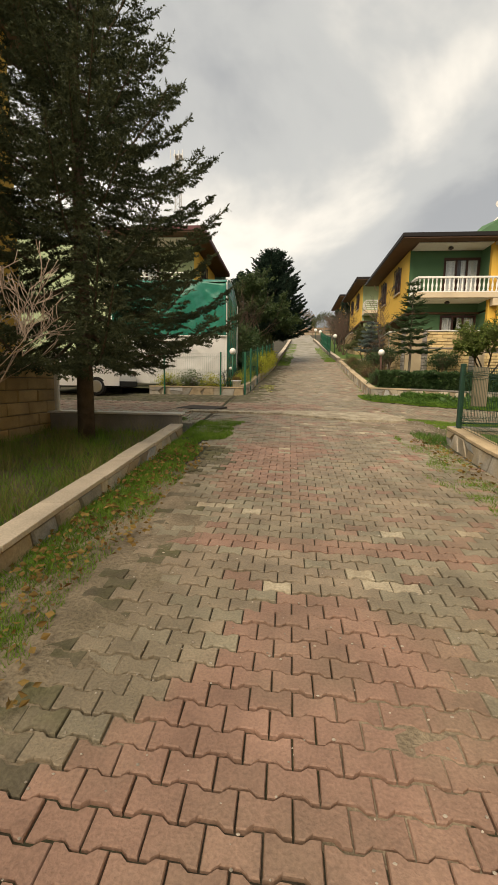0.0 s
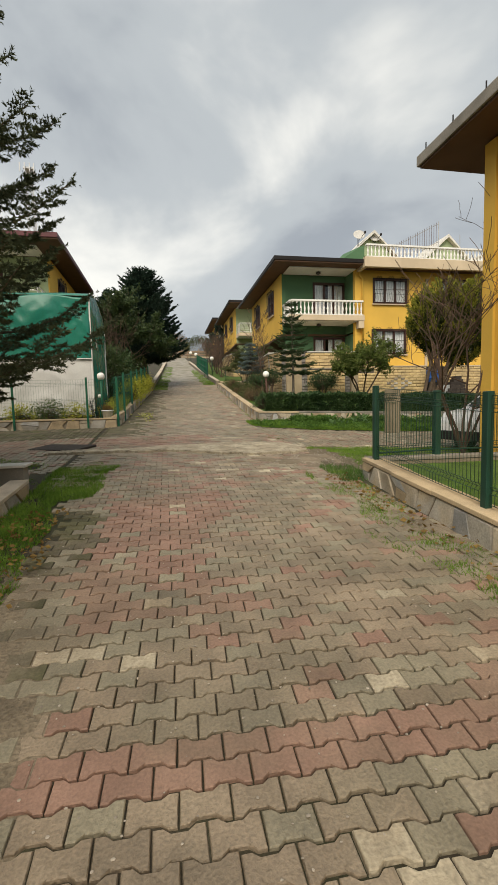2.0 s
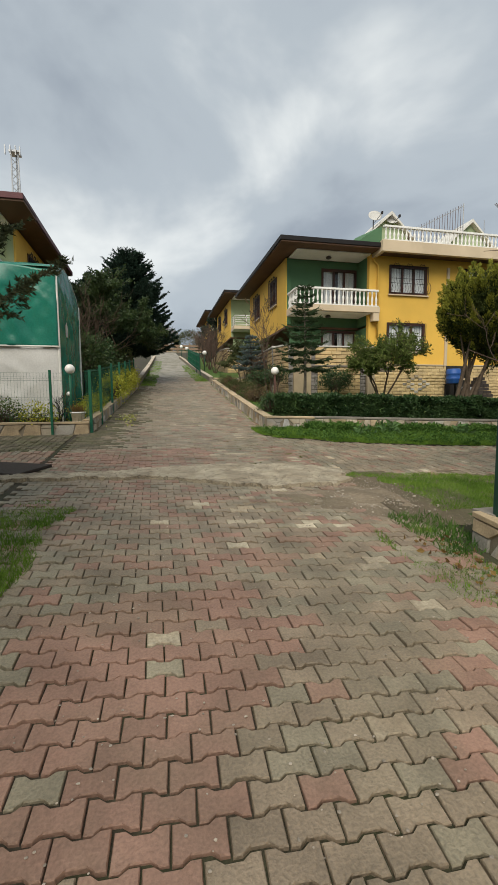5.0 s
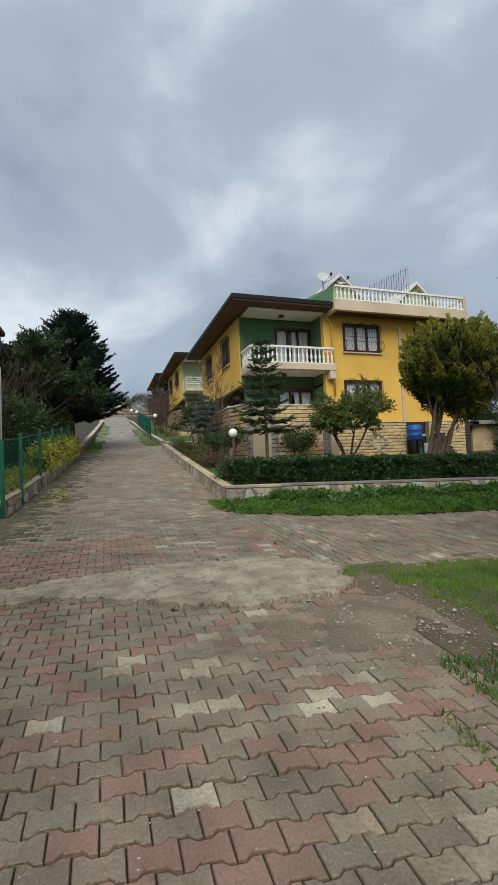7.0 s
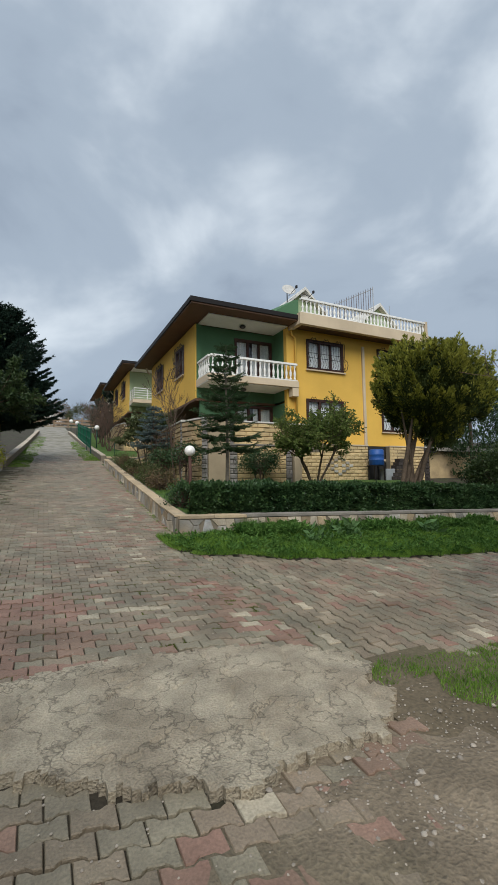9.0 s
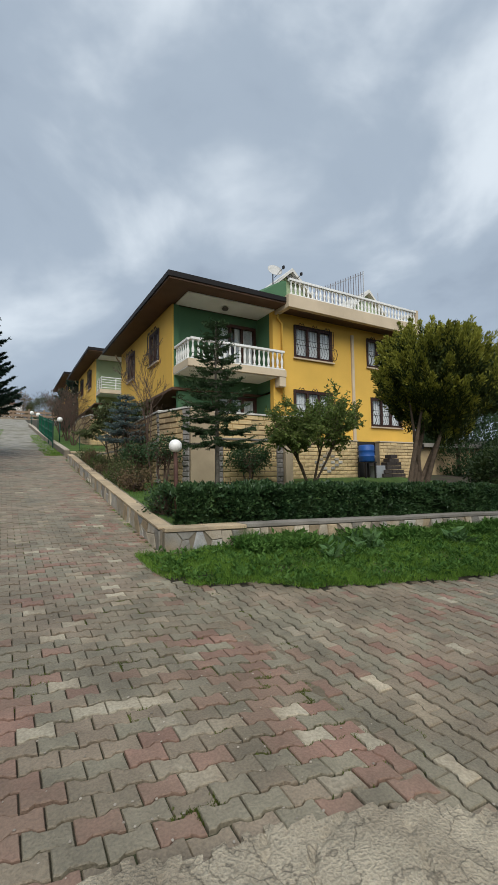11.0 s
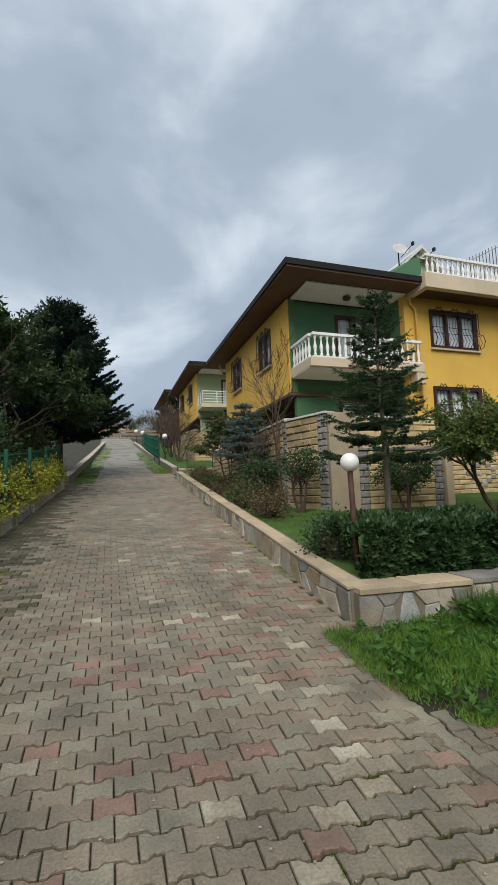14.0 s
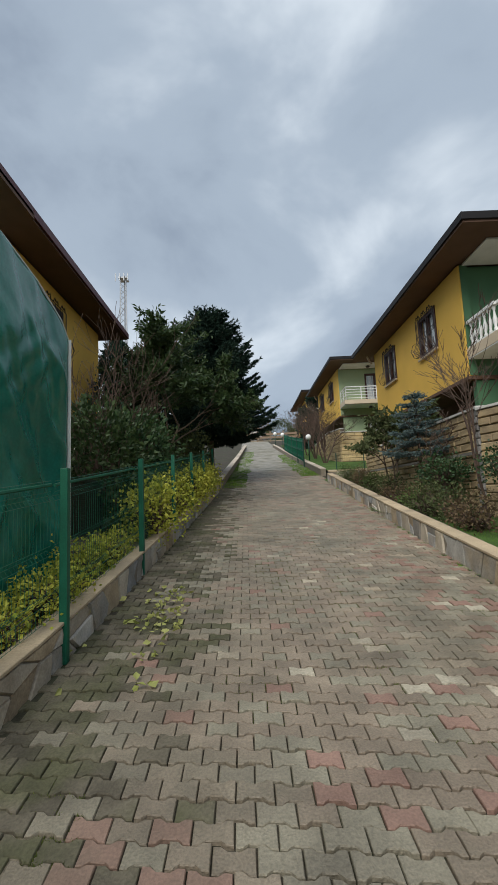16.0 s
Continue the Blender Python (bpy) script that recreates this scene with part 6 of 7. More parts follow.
for i, (tx, ty, tz) in enumerate(((10.4, 17.0, 4.6), (11.3, 17.4, 5.0), (11.9, 17.1, 4.4), (10.8, 17.6, 5.2), (11.1, 16.7, 4.4), (10.0, 17.2, 4.2))):
    f = Vector((10.0 + 0.16 * i, 17.45 + 0.06 * (i % 3), 1.35))
    part("trunk", tube(bmesh.new(), [f, f.lerp(Vector((tx, ty, tz)), 0.4) + Vector((0.05, 0, 0.2)), (tx, ty, tz)], [0.085, 0.06, 0.02], 7, close=False), M["bark"], golden, smooth=True)


def leafy_tree(name, at, trunk, spread, rise_k, levels, leaf, per_twig, material, label, seed=1, stems=3, r0=0.05, bark="bark", aspect=0.3, droop=0.15, first=0.9, category="tree", group=""):
    """Forking stems whose last twigs carry leaves along their length; the crown takes its outline from the branching."""
    rnd = random.Random(seed)
    rng = np.random.default_rng(seed)
    ob = thing(name, at, label, category, group)
    bm = bmesh.new()
    ends = []

    def grow(p, d, length, r, level):
        pts, q, w = [p], p.copy(), d.copy()
        for _ in range(4):
            w = (w + Vector((rnd.uniform(-1, 1), rnd.uniform(-1, 1), rnd.uniform(-0.7, 0.6))) * 0.2).normalized()
            q = q + w * length / 4
            pts.append(q.copy())
        tube(bm, pts, [max(r * (1 - 0.13 * i), 0.004) for i in range(5)], 6 if level < 2 else 4, close=False)
        if level >= levels - 1:
            ends.extend(zip(pts, pts[1:]))
        if level >= levels:
            return
        for k in range(rnd.choice((3, 4, 4))):
            t = (0.4 if level else 0.62) + (0.6 if level else 0.38) * (k + rnd.random()) / 4
            i = min(int(t * 4), 3)
            side = Vector((rnd.uniform(-1, 1), rnd.uniform(-1, 1), rnd.uniform(-0.35, 0.5) * rise_k))
            grow(pts[i].lerp(pts[i + 1], t * 4 - i), (w * 0.55 + side * spread).normalized(), length * rnd.uniform(0.52, 0.74), r * 0.55, level + 1)

    x, y, z = at
    for i in range(stems):
        a = 2 * math.pi * i / stems + seed
        d = Vector((math.cos(a) * 0.6 * spread, math.sin(a) * 0.6 * spread, 1)).normalized()
        grow(Vector((x, y, z - 0.08)), d, trunk * rnd.uniform(0.85, 1.1) * first, r0, 0)
    part("woodwork", bm, M[bark], ob, smooth=True)
    a, b = np.array([list(e[0]) for e in ends]), np.array([list(e[1]) for e in ends])
    idx = np.repeat(np.arange(len(a)), per_twig)
    k = rng.random((len(idx), 1))
    c = a[idx] * (1 - k) + b[idx] * k + rng.normal(size=(len(idx), 3)) * leaf * 0.25
    d = unit(b[idx] - a[idx]) * 0.5 + rng.normal(size=c.shape) * 0.6 + np.array([0, 0, -droop])
    L = leaf * rng.uniform(0.6, 1.25, len(c))
    foliage("leaves", c, d, L, L * aspect, material, ob)
    return ob


leafy_tree("broadleaf_tree", (8.35, 19.2, 1.9), 1.7, 0.72, 1.3, 4, 0.085, 5, M["leaf_mid"], "small spreading broadleaf tree with olive-green crown", seed=52, stems=4, r0=0.045, bark="bark", aspect=0.27)
shrub("rounded_bush", (6.9, 20.2, 1.95), 0.62, 0.5, 0.34, 2600, 0.06, M["hedge"], "rounded evergreen bush on bare twisted stems", seed=42, stems=3, lift=0.5, category="bush", group="pruned bushes")
shrub("rounded_bush", (4.55, 20.7, 2.0), 0.45, 0.4, 0.27, 1100, 0.06, M["hedge"], "rounded evergreen bush on bare twisted stems", seed=43, stems=3, lift=0.75, category="bush", group="pruned bushes")
shrub("rounded_bush", (4.4, 22.8, 2.2), 0.45, 0.45, 0.28, 1500, 0.065, M["hedge"], "rounded evergreen bush on bare twisted stems", seed=44, stems=3, lift=0.5, category="bush", group="pruned bushes")
leafy_tree("broadleaf_tree", (4.45, 26.3, 2.5), 1.7, 0.7, 1.0, 3, 0.12, 6, M["leaf_olive"], "small tree with yellowing leaves beside the wall", seed=45, stems=3, r0=0.035, aspect=0.3)
bare_tree("bare_tree", (4.4, 21.2, 2.0), 5.0, 0.6, "slender leafless tree in front of the block wall", "twig_dark", seed=57, stems=1, r0=0.032, depth=5, curl=0.22)
bare_tree("bare_tree", (4.5, 23.2, 2.2), 2.9, 0.9, "leafless dark shrub by the block wall", "twig_dark", seed=52, stems=3, r0=0.025, depth=4)
for i, (x, y, h) in enumerate(((4.55, 37.4, 4.0), (4.6, 41.0, 4.4), (4.6, 44.5, 4.6))):
    bare_tree("bare_tree", (x, y, rise(y) + 0.2), h, 1.0, "dense leafless brown tree on the upper lawn", "twig_dark", seed=60 + i, stems=4, r0=0.05, depth=5, group="upper lawn trees")
bare_tree("bare_shrub", (-3.95, 4.6, 0.4), 3.3, 1.0, "pale leafless shrub in the near garden", "twig_pale", seed=71, stems=6, r0=0.02, depth=5, category="shrub")
bare_tree("bare_tree", (5.45, 9.0, 0.8), 5.0, 1.1, "leafless tree with spreading branches by the near fence", "twig_dark", seed=79, stems=5, r0=0.03, depth=4)
bare_tree("bare_shrub", (-3.5, 22.6, 2.0), 5.6, 0.8, "leafless brown shrub behind the fence", "twig_dark", seed=73, stems=5, r0=0.022, depth=4, category="shrub")
bare_tree("bare_shrub", (-2.4, 16.15, 1.4), 1.1, 0.9, "dark leafless twiggy shrub beside the shelter", "iron", seed=74, stems=3, r0=0.02, depth=3, category="shrub")

leafy_tree("evergreen_tree", (-2.6, 26.0, 2.4), 3.4, 0.36, 2.0, 4, 0.17, 8, M["leaf_dark"], "evergreen tree with large leathery dark leaves", seed=83, stems=3, r0=0.05, bark="bark", aspect=0.2)
for i, (x, y, r, h, m) in enumerate(((-2.75, 21.7, 0.8, 1.2, "leaf_dark"), (-2.45, 22.9, 0.75, 1.15, "hedge"), (-2.6, 24.0, 1.0, 1.15, "leaf_dark"), (-3.6, 25.4, 1.3, 1.5, "hedge"), (-2.3, 28.6, 1.0, 1.1, "leaf_olive"), (-4.6, 27.5, 1.4, 1.9, "cypress"))):
    shrub("evergreen_bush", (x, y, rise(y) + 0.15), r, r, h, 3400, 0.11, M[m], "dense dark evergreen bush behind the fence", seed=90 + i, stems=4, lift=0.1, category="bush", group="bushes behind the fence")
for i, y in enumerate((21.0, 22.2, 23.4, 24.6, 25.8, 27.0, 28.2)):
    shrub("golden_bush", (-1.85 + 0.0455 * (y - 16), y, rise(y) + 0.18), 0.42, 0.62, 0.5, 1500, 0.07, M["leaf_yellow"], "yellow-green variegated shrub along the fence", seed=100 + i, stems=4, category="bush", group="golden shrubs")
for i, (x, y, r) in enumerate(((-2.05, 17.0, 0.36), (-1.95, 17.9, 0.34), (-2.0, 18.8, 0.33), (-1.9, 19.6, 0.24))):
    shrub("flowering_bush", (x, y, rise(y) + 0.17), r, 0.5, 0.22, 1300, 0.05, M["leaf_yellow"], "low variegated shrub with pale leaf edges", seed=110 + i, stems=4, category="bush", group="low shrubs")
for i, x in enumerate((-2.9, -3.7, -4.5)):
    shrub("low_shrub", (x, 15.98, rise(16) + 0.15), 0.45, 0.26, 0.26 + 0.06 * (i % 2), 900, 0.055, M["leaf" if i % 2 else "leaf_yellow"], "low mixed shrub above the street wall", seed=120 + i, stems=4, category="bush", group="street shrubs")

# clipped laurel hedge above the south wall
hedge = thing("hedge", (3.4, 16.85, 1.5), "clipped dark green laurel hedge behind the low wall", "hedge")
rng = np.random.default_rng(130)
n = 38000
hx = rng.uniform(3.35, 13.6, n)
side = rng.integers(0, 4, n)
k = rng.random(n)
hy = np.where(side < 2, 16.48 + 0.08 * rng.random(n), 16.48 + 0.85 * rng.random(n))
zb = np.interp(hx, (3.0, 13.6), (1.5, 1.22))
top = 0.64 + np.array([0.15 * noise.noise((x * 1.6, y * 2.0, 2.0)) + 0.08 * noise.noise((x * 5.5, y * 5.0, 4.0)) for x, y in zip(hx, hy)])
hz = zb + np.where(side < 2, top * k, top * (0.85 + 0.17 * k))
bulge = np.array([noise.noise((x * 2.3, 5.0, z * 2.6)) for x, z in zip(hx, hz)])
fine_bulge = np.array([noise.noise((x * 6.5, 1.0, z * 6.5)) for x, z in zip(hx, hz)])
hy = hy - np.where(side < 2, 0.18 * bulge + 0.1 * fine_bulge, 0)
cc = np.stack([hx, hy, hz], 1)
out = np.where((side < 2)[:, None], np.array([0, -1, 0.35]), np.array([0, -0.1, 1.0]))
dd = unit(out + rng.normal(size=(n, 3)) * 0.55)
foliage("leaves", cc, dd, 0.095 * rng.uniform(0.55, 1.3, n), 0.031, M["hedge"], hedge)
bm = bmesh.new()
for i in range(40):
    x = 3.45 + i * 0.255
    z0 = float(np.interp(x, (3.0, 13.6), (1.5, 1.22)))
    tube(bm, [(x, 16.9, z0 - 0.1), (x + 0.03, 16.85, z0 + 0.3), (x - 0.02, 16.8, z0 + 0.55)], [0.02, 0.014, 0.006], 4, close=False)
part("woodwork", bm, M["twig_dark"], hedge)
shrub("hedge_end", (3.45, 17.45, 1.5), 0.3, 0.38, 0.33, 2000, 0.048, M["hedge"], "loose laurel bush at the end of the hedge", seed=131, category="bush")

# bushes along the east wall
for i in range(12):
    y = 20.4 + i * 0.95
    m = ("leaf_red", "leaf_olive", "leaf_olive", "leaf")[i % 4]
    shrub("border_shrub", (3.55 + 0.039 * (y - 16) + 0.1 * (i % 2), y, yard(3.6, y) - 0.08), 0.36, 0.5, 0.3 + 0.05 * (i % 3), 950, 0.06, M[m], "brownish evergreen border shrub above the wall", seed=140 + i, stems=5, category="bush", group="border shrubs")
for i, (x, y, r, h) in enumerate(((-9.0, 128.0, 3.0, 3.0), (3.0, 135.0, 4.5, 4.0), (10.0, 132.0, 4.0, 3.2), (17.0, 140.0, 4.0, 3.0), (-18.0, 140.0, 4.0, 3.2), (28.0, 138.0, 4.0, 3.0))):
    shrub("distant_tree", (x, y, 15.5), r, r, h, 8000, 0.24, M["leaf_red" if i % 2 else "leaf_olive"], "hazy brownish tree on the horizon", seed=160 + i, stems=3, lift=0.6, category="tree", group="trees on the horizon", clump=6)
sprays("pine_tree", (22.8, 24.5, 2.2), lambda k: 2.8 * max(0.05, math.sin(math.pi * min(1.0, 0.1 + 0.85 * k)) ** 0.6), 6.2, 40000, 0.15, M["fir"], "dark green pine beyond the villa", seed=171, plume=1.0, per=40)
for i, (x, y) in enumerate(((14.6, 17.4), (16.2, 17.8), (18.0, 18.5), (19.8, 19.0))):
    shrub("evergreen_bush", (x, y, 1.5), 1.0, 0.8, 0.75, 8000, 0.09, M["leaf_dark"], "dark evergreen bush beside the villa drive", seed=175 + i, category="bush", group="drive bushes")
block = thing("side_building", (21.5, 23.0, 1.0), "pale low building beyond the villa", "building")
part("wall", B((19.4, 24.5, 0.8, 30.0, 24.8, 3.6)), M["block_tan_shade"], block)
part("roof_slab", B((19.2, 24.2, 3.602, 30.2, 26.0, 3.8)), M["cap_grey"], block)

# ---- grass, weeds, litter ----
strip_edge = lambda x: float(np.interp(x, (2.45, 2.55, 2.8, 3.5, 4.1, 5.0, 6.1, 8.2, 14.0), (15.7, 14.85, 14.45, 14.3, 13.85, 13.7, 13.47, 13.33, 12.6)))
in_strip = lambda x, y: strip_edge(x) + 0.12 * noise.noise((x * 3, y * 3, 2)) < y < 15.98
strip_g = lambda x, y: G(x, y) + 0.02
tagged(sheet("verge_soil", 4.6, 14.0, 13.95, 16.0, 0.35, lambda x, y: G(x, y) + 0.012, M["soil"], wobble=0.02), "dark soil under the weeds", "soil", kind="structure")
tagged(sheet("verge_soil", 2.6, 9.0, 8.35, 10.85, 0.25, lambda x, y: G(x, y) - 0.004, M["soil"], wobble=0.015), "bare brown soil at the street corner", "soil", kind="structure")
grass("tall_weeds", 24000, 4.2, 11.5, 15.5, 15.98, lambda x, y: noise.noise((x * 0.8, 3.0, 1.0)) > -0.3, 0.3, strip_g, M["weed"], "tall rank weeds against the hedge wall", seed=199, width=0.006, clumped=0.35)
def weeds(name, plants, x0, x1, y0, y1, test, leaf, ground, material, label, seed=1, leaves=11):
    """Rosettes of broad leaves, each plant of its own size."""
    rng = np.random.default_rng(seed)
    pts = np.array([(x, y, ground(x, y)) for x, y in in_region(plants, x0, x1, y0, y1, test, rng)])
    size = np.repeat(rng.uniform(0.45, 1.35, plants), leaves)
    foot = np.repeat(pts, leaves, axis=0)
    lift = rng.random((len(foot), 1))
    c = foot + np.concatenate([rng.normal(size=(len(foot), 2)) * leaf * 0.25, lift * leaf * 1.1], axis=1) * size[:, None]
    d = rng.normal(size=c.shape) * (0.75, 0.75, 0.2) + np.array([0, 0, 0.55])
    L = leaf * size * rng.uniform(0.6, 1.2, len(c))
    return tagged(foliage(name, c, d, L, L * 0.22, material), label, "weeds", kind="stuff")


weeds("weed_leaves", 600, 4.0, 11.4, 15.3, 15.97, lambda x, y: noise.noise((x * 1.1, 5.0, 2.0)) > -0.1, 0.095, lambda x, y: strip_g(x, y) + 0.06, M["weed"], "leafy weeds growing up the hedge wall", 198, 14)
weeds("weed_leaves", 2300, 2.6, 11.4, 12.8, 15.98, in_strip, 0.07, strip_g, M["weed"], "broad-leaved weeds among the grass", 202, 9)
for k, (x, y) in enumerate(((5.35, 14.75), (6.2, 15.1), (8.4, 14.9))):
    weeds("dock_weed", 6, x - 0.25, x + 0.25, y - 0.2, y + 0.2, lambda x, y: True, 0.2, strip_g, M["dock"], "large pale-leaved dock in the grass", 230 + k, 9)
grass("wall_moss", 2600, 2.6, 3.7, 16.2, 30.0, lambda x, y: -0.14 < x - (2.95 + 0.0383 * (y - 16.15)) < -0.005, 0.028, G, M["grass"], "moss and weeds along the foot of the rubble wall", seed=197, width=0.005, clumped=0.35)
grass("weed_grass", 90000, 2.5, 11.5, 12.6, 15.98, in_strip, 0.125, strip_g, M["grass"], "rank green grass in front of the hedge wall", seed=201, width=0.0042, clumped=0.22)
west_verge = lambda x, y: -2.05 < x < -1.38 + 0.28 * noise.noise((1.0, y * 0.9, 6)) + 0.1 * noise.noise((x * 5, y * 5, 1)) + (0.25 if y > 7.5 else 0) and (y < 8.1 or -2.0 < x)
grass("verge_grass", 30000, -2.1, -0.9, 0.4, 9.6, west_verge, 0.085, G, M["grass"], "grassy verge beside the kerb wall", seed=203, width=0.004, clumped=0.2)
grass("verge_grass", 3500, -4.6, -1.2, 8.5, 10.9, lambda x, y: noise.noise((x * 0.9, y * 0.9, 3)) > 0.02, 0.06, G, M["grass"], "patchy green grass at the corner of the crossing", seed=204, width=0.004, clumped=0.3)
litter("fallen_leaves", 900, -2.0, -1.1, 1.0, 7.0, lambda x, y: x < -1.25 + 0.3 * noise.noise((2.0, y, 1)), 0.052, lambda x, y: G(x, y) + 0.03, M["dead_leaf"], "brown fallen leaves on the verge", 205)
east_patch = lambda x, y: 8.7 + 0.3 * noise.noise((x, 1, 1)) < y < 10.75 - 0.12 * (x - 3) + 0.25 * noise.noise((x * 2, 2, 1)) and (x > 3.25 + 0.3 * noise.noise((x * 2, y * 2, 5)) or (x > 2.8 and y > 10.45))
grass("corner_grass", 42000, 2.8, 8.5, 8.5, 10.9, east_patch, 0.065, G, M["grass"], "short bright grass at the street corner", seed=206, width=0.004, clumped=0.1)
east_verge = lambda x, y: 1.95 + 0.35 * noise.noise((3.0, y * 0.8, 2)) < x < 2.64 and y < 8.3
grass("kerb_weeds", 7500, 1.7, 2.9, 0.5, 8.6, lambda x, y: east_verge(x, y) and noise.noise((x * 2, y * 1.3, 8)) > -0.1, 0.07, G, M["grass"], "weeds creeping out from the kerb wall", seed=207, width=0.004, clumped=0.35)
grass("kerb_weeds", 900, 2.4, 3.0, 7.6, 8.7, lambda x, y: True, 0.12, G, M["weed"], "leafy weed clump at the wall corner", seed=208, width=0.006, clumped=0.1)
litter("fallen_leaves", 160, 2.2, 2.7, 4.5, 8.0, lambda x, y: True, 0.06, lambda x, y: G(x, y) + 0.012, M["dead_leaf"], "brown fallen leaves below the kerb wall", 209)
grass("lawn_blades", 9000, 3.0, 6.5, 3.0, 8.0, lambda x, y: True, 0.05, lambda x, y: G(x, y) + 0.2, M["grass"], "short lawn grass behind the dark fence", seed=210, width=0.004, clumped=0)
grass("lawn_blades", 14000, 3.3, 6.0, 17.3, 21.5, lambda x, y: True, 0.05, yard, M["grass"], "short garden grass behind the wall", seed=211, width=0.004, clumped=0)
grass("garden_grass", 14000, -5.5, -2.35, 1.5, 7.9, lambda x, y: True, 0.22, lambda x, y: rise(y) + 0.02, M["grass"], "long shaded grass in the near garden", seed=212, width=0.005, clumped=0.25)
grass("garden_straw", 5000, -5.2, -2.3, 1.0, 7.6, lambda x, y: noise.noise((x * 0.8, y * 0.8, 14)) > -0.15, 0.4, lambda x, y: rise(y) + 0.02, M["grass_dry"], "dry straw-coloured grass in the near garden", seed=216, width=0.005, clumped=0.3)
grass("upper_grass", 16000, -0.9, 1.6, 31.0, 56.0, lambda x, y: -0.92 + 0.037 * (y - 31) < x < 0.0 + 0.037 * (y - 31) + 0.3 * noise.noise((2, y * 0.6, 2)), 0.07, G, M["grass"], "grass fringe along the upper wall", seed=213, width=0.012, clumped=0.2)
grass("upper_grass", 9000, 2.2, 3.6, 34.0, 50.0, lambda x, y: x > 2.7 + 0.3 * noise.noise((1, y * 0.5, 2)), 0.09, G, M["grass"], "grass fringe along the upper wall", seed=215, width=0.012, clumped=0.2)
litter("lime_leaves", 45, -1.55, -0.7, 16.8, 19.2, lambda x, y: noise.noise((x * 2.2, y * 1.6, 3)) > -0.15, 0.08, lambda x, y: G(x, y) + 0.012, M["lime_leaf"], "pale green fallen leaves beside the fence wall", 214)
for i, (x, y) in enumerate(((-0.95, 18.75), (-0.85, 18.3), (-0.82, 18.0))):
    litter("lime_leaves", 30, x - 0.22, x + 0.22, y - 0.25, y + 0.25, lambda x, y: True, 0.072, lambda x, y: G(x, y) + 0.015, M["lime_leaf"], "heap of pale green fallen leaves", 220 + i)

# ---- paving ----
PL, PW = 0.196, 0.122
OUT = [(-0.5, -0.58), (-0.33, -0.58), (-0.19, -0.42), (0.19, -0.42), (0.33, -0.58), (0.5, -0.58), (0.5, 0.58), (0.33, 0.58), (0.19, 0.42), (-0.19, 0.42), (-0.33, 0.58), (-0.5, 0.58)]


def paver_rings():
    rings = []
    for sx, sy, z in ((0.0035, 0.0072, -0.04), (0.0035, 0.0072, -0.006), (0.007, 0.0112, 0.0)):
        rings.append([(px * PL - math.copysign(sx, px), py * PW - math.copysign(sy, py), z) for px, py in OUT])
    return np.array([p for r in rings for p in r])


PAVER = paver_rings()
PAVER_FACES = [(r * 12 + i, r * 12 + (i + 1) % 12, (r + 1) * 12 + (i + 1) % 12, (r + 1) * 12 + i) for r in (0, 1) for i in range(12)] + [tuple(range(24, 36))]


def road_left(y):
    if y < 8.2:
        return -1.3 + 0.25 * noise.noise((1.0, y * 0.9, 6))
    if y < 15.7:
        return -1.9
    return -1.58 + lean(y)


def road_right(y):
    if y < 8.3:
        return 2.62
    if y < 14.6:
        return 2.75
    return 2.93 + lean(y) if y > 15.95 else 2.62


def patch(x, y):
    """Inside the cracked concrete apron."""
    n = 0.14 * noise.noise((x * 2.4, 0.3, 5.0)) + 0.08 * noise.noise((x * 9, 0.1, 1.0)) + 0.05 * noise.noise((x * 23, 0.1, 1.0))
    low = float(np.interp(x, (-2.6, -0.9, 0.2, 0.9, 1.4, 2.0, 2.6, 3.0), (11.0, 10.95, 10.7, 10.25, 9.98, 10.0, 10.1, 10.5))) + n
    high = float(np.interp(x, (-2.6, -0.9, 1.0, 2.4, 3.0), (11.25, 11.3, 11.5, 11.2, 10.75))) + n * 0.6
    return -2.6 < x < 2.8 + 0.3 * noise.noise((4.0, y * 5, 1.0)) and low < y < high


def skew(y):
    """How far a course of stones swings southward for each metre to the east."""
    return float(np.interp(y, (2, 5, 8, 13, 15, 17, 24), (-0.04, -0.05, -0.16, -0.19, -0.12, -0.09, -0.04)))


# pale stones set singly among the others, laid during repairs
PALE = [(0.05, 2.77), (0.58, 2.89), (0.98, 3.13), (0.56, 2.93), (-0.8, 4.29), (-0.61, 4.26), (-0.31, 4.12), (-0.3, 4.68), (0.98, 3.68), (-0.91, 3.9), (1.62, 3.8),
        (1.32, 9.43), (0.93, 9.21), (1.48, 8.89), (1.78, 8.72), (0.81, 8.81), (1.03, 8.8), (1.47, 8.62), (1.78, 8.48), (1.0, 8.53), (0.0, 8.9), (-0.1, 8.73), (0.66, 8.15), (1.61, 7.83), (1.27, 7.84), (1.73, 7.7), (1.62, 7.58),
        (1.42, 12.55), (1.61, 12.51), (1.5, 12.38), (1.89, 12.34), (1.78, 12.21), (2.07, 12.07), (1.88, 12.07), (2.16, 11.65), (1.68, 11.8), (1.34, 13.24), (1.32, 13.0), (1.75, 12.9), (1.22, 13.7), (1.44, 13.91), (1.9, 13.43), (1.14, 14.37), (1.84, 14.45), (1.92, 14.31), (2.0, 14.18), (1.65, 15.25), (1.94, 15.13), (2.15, 15.16)]
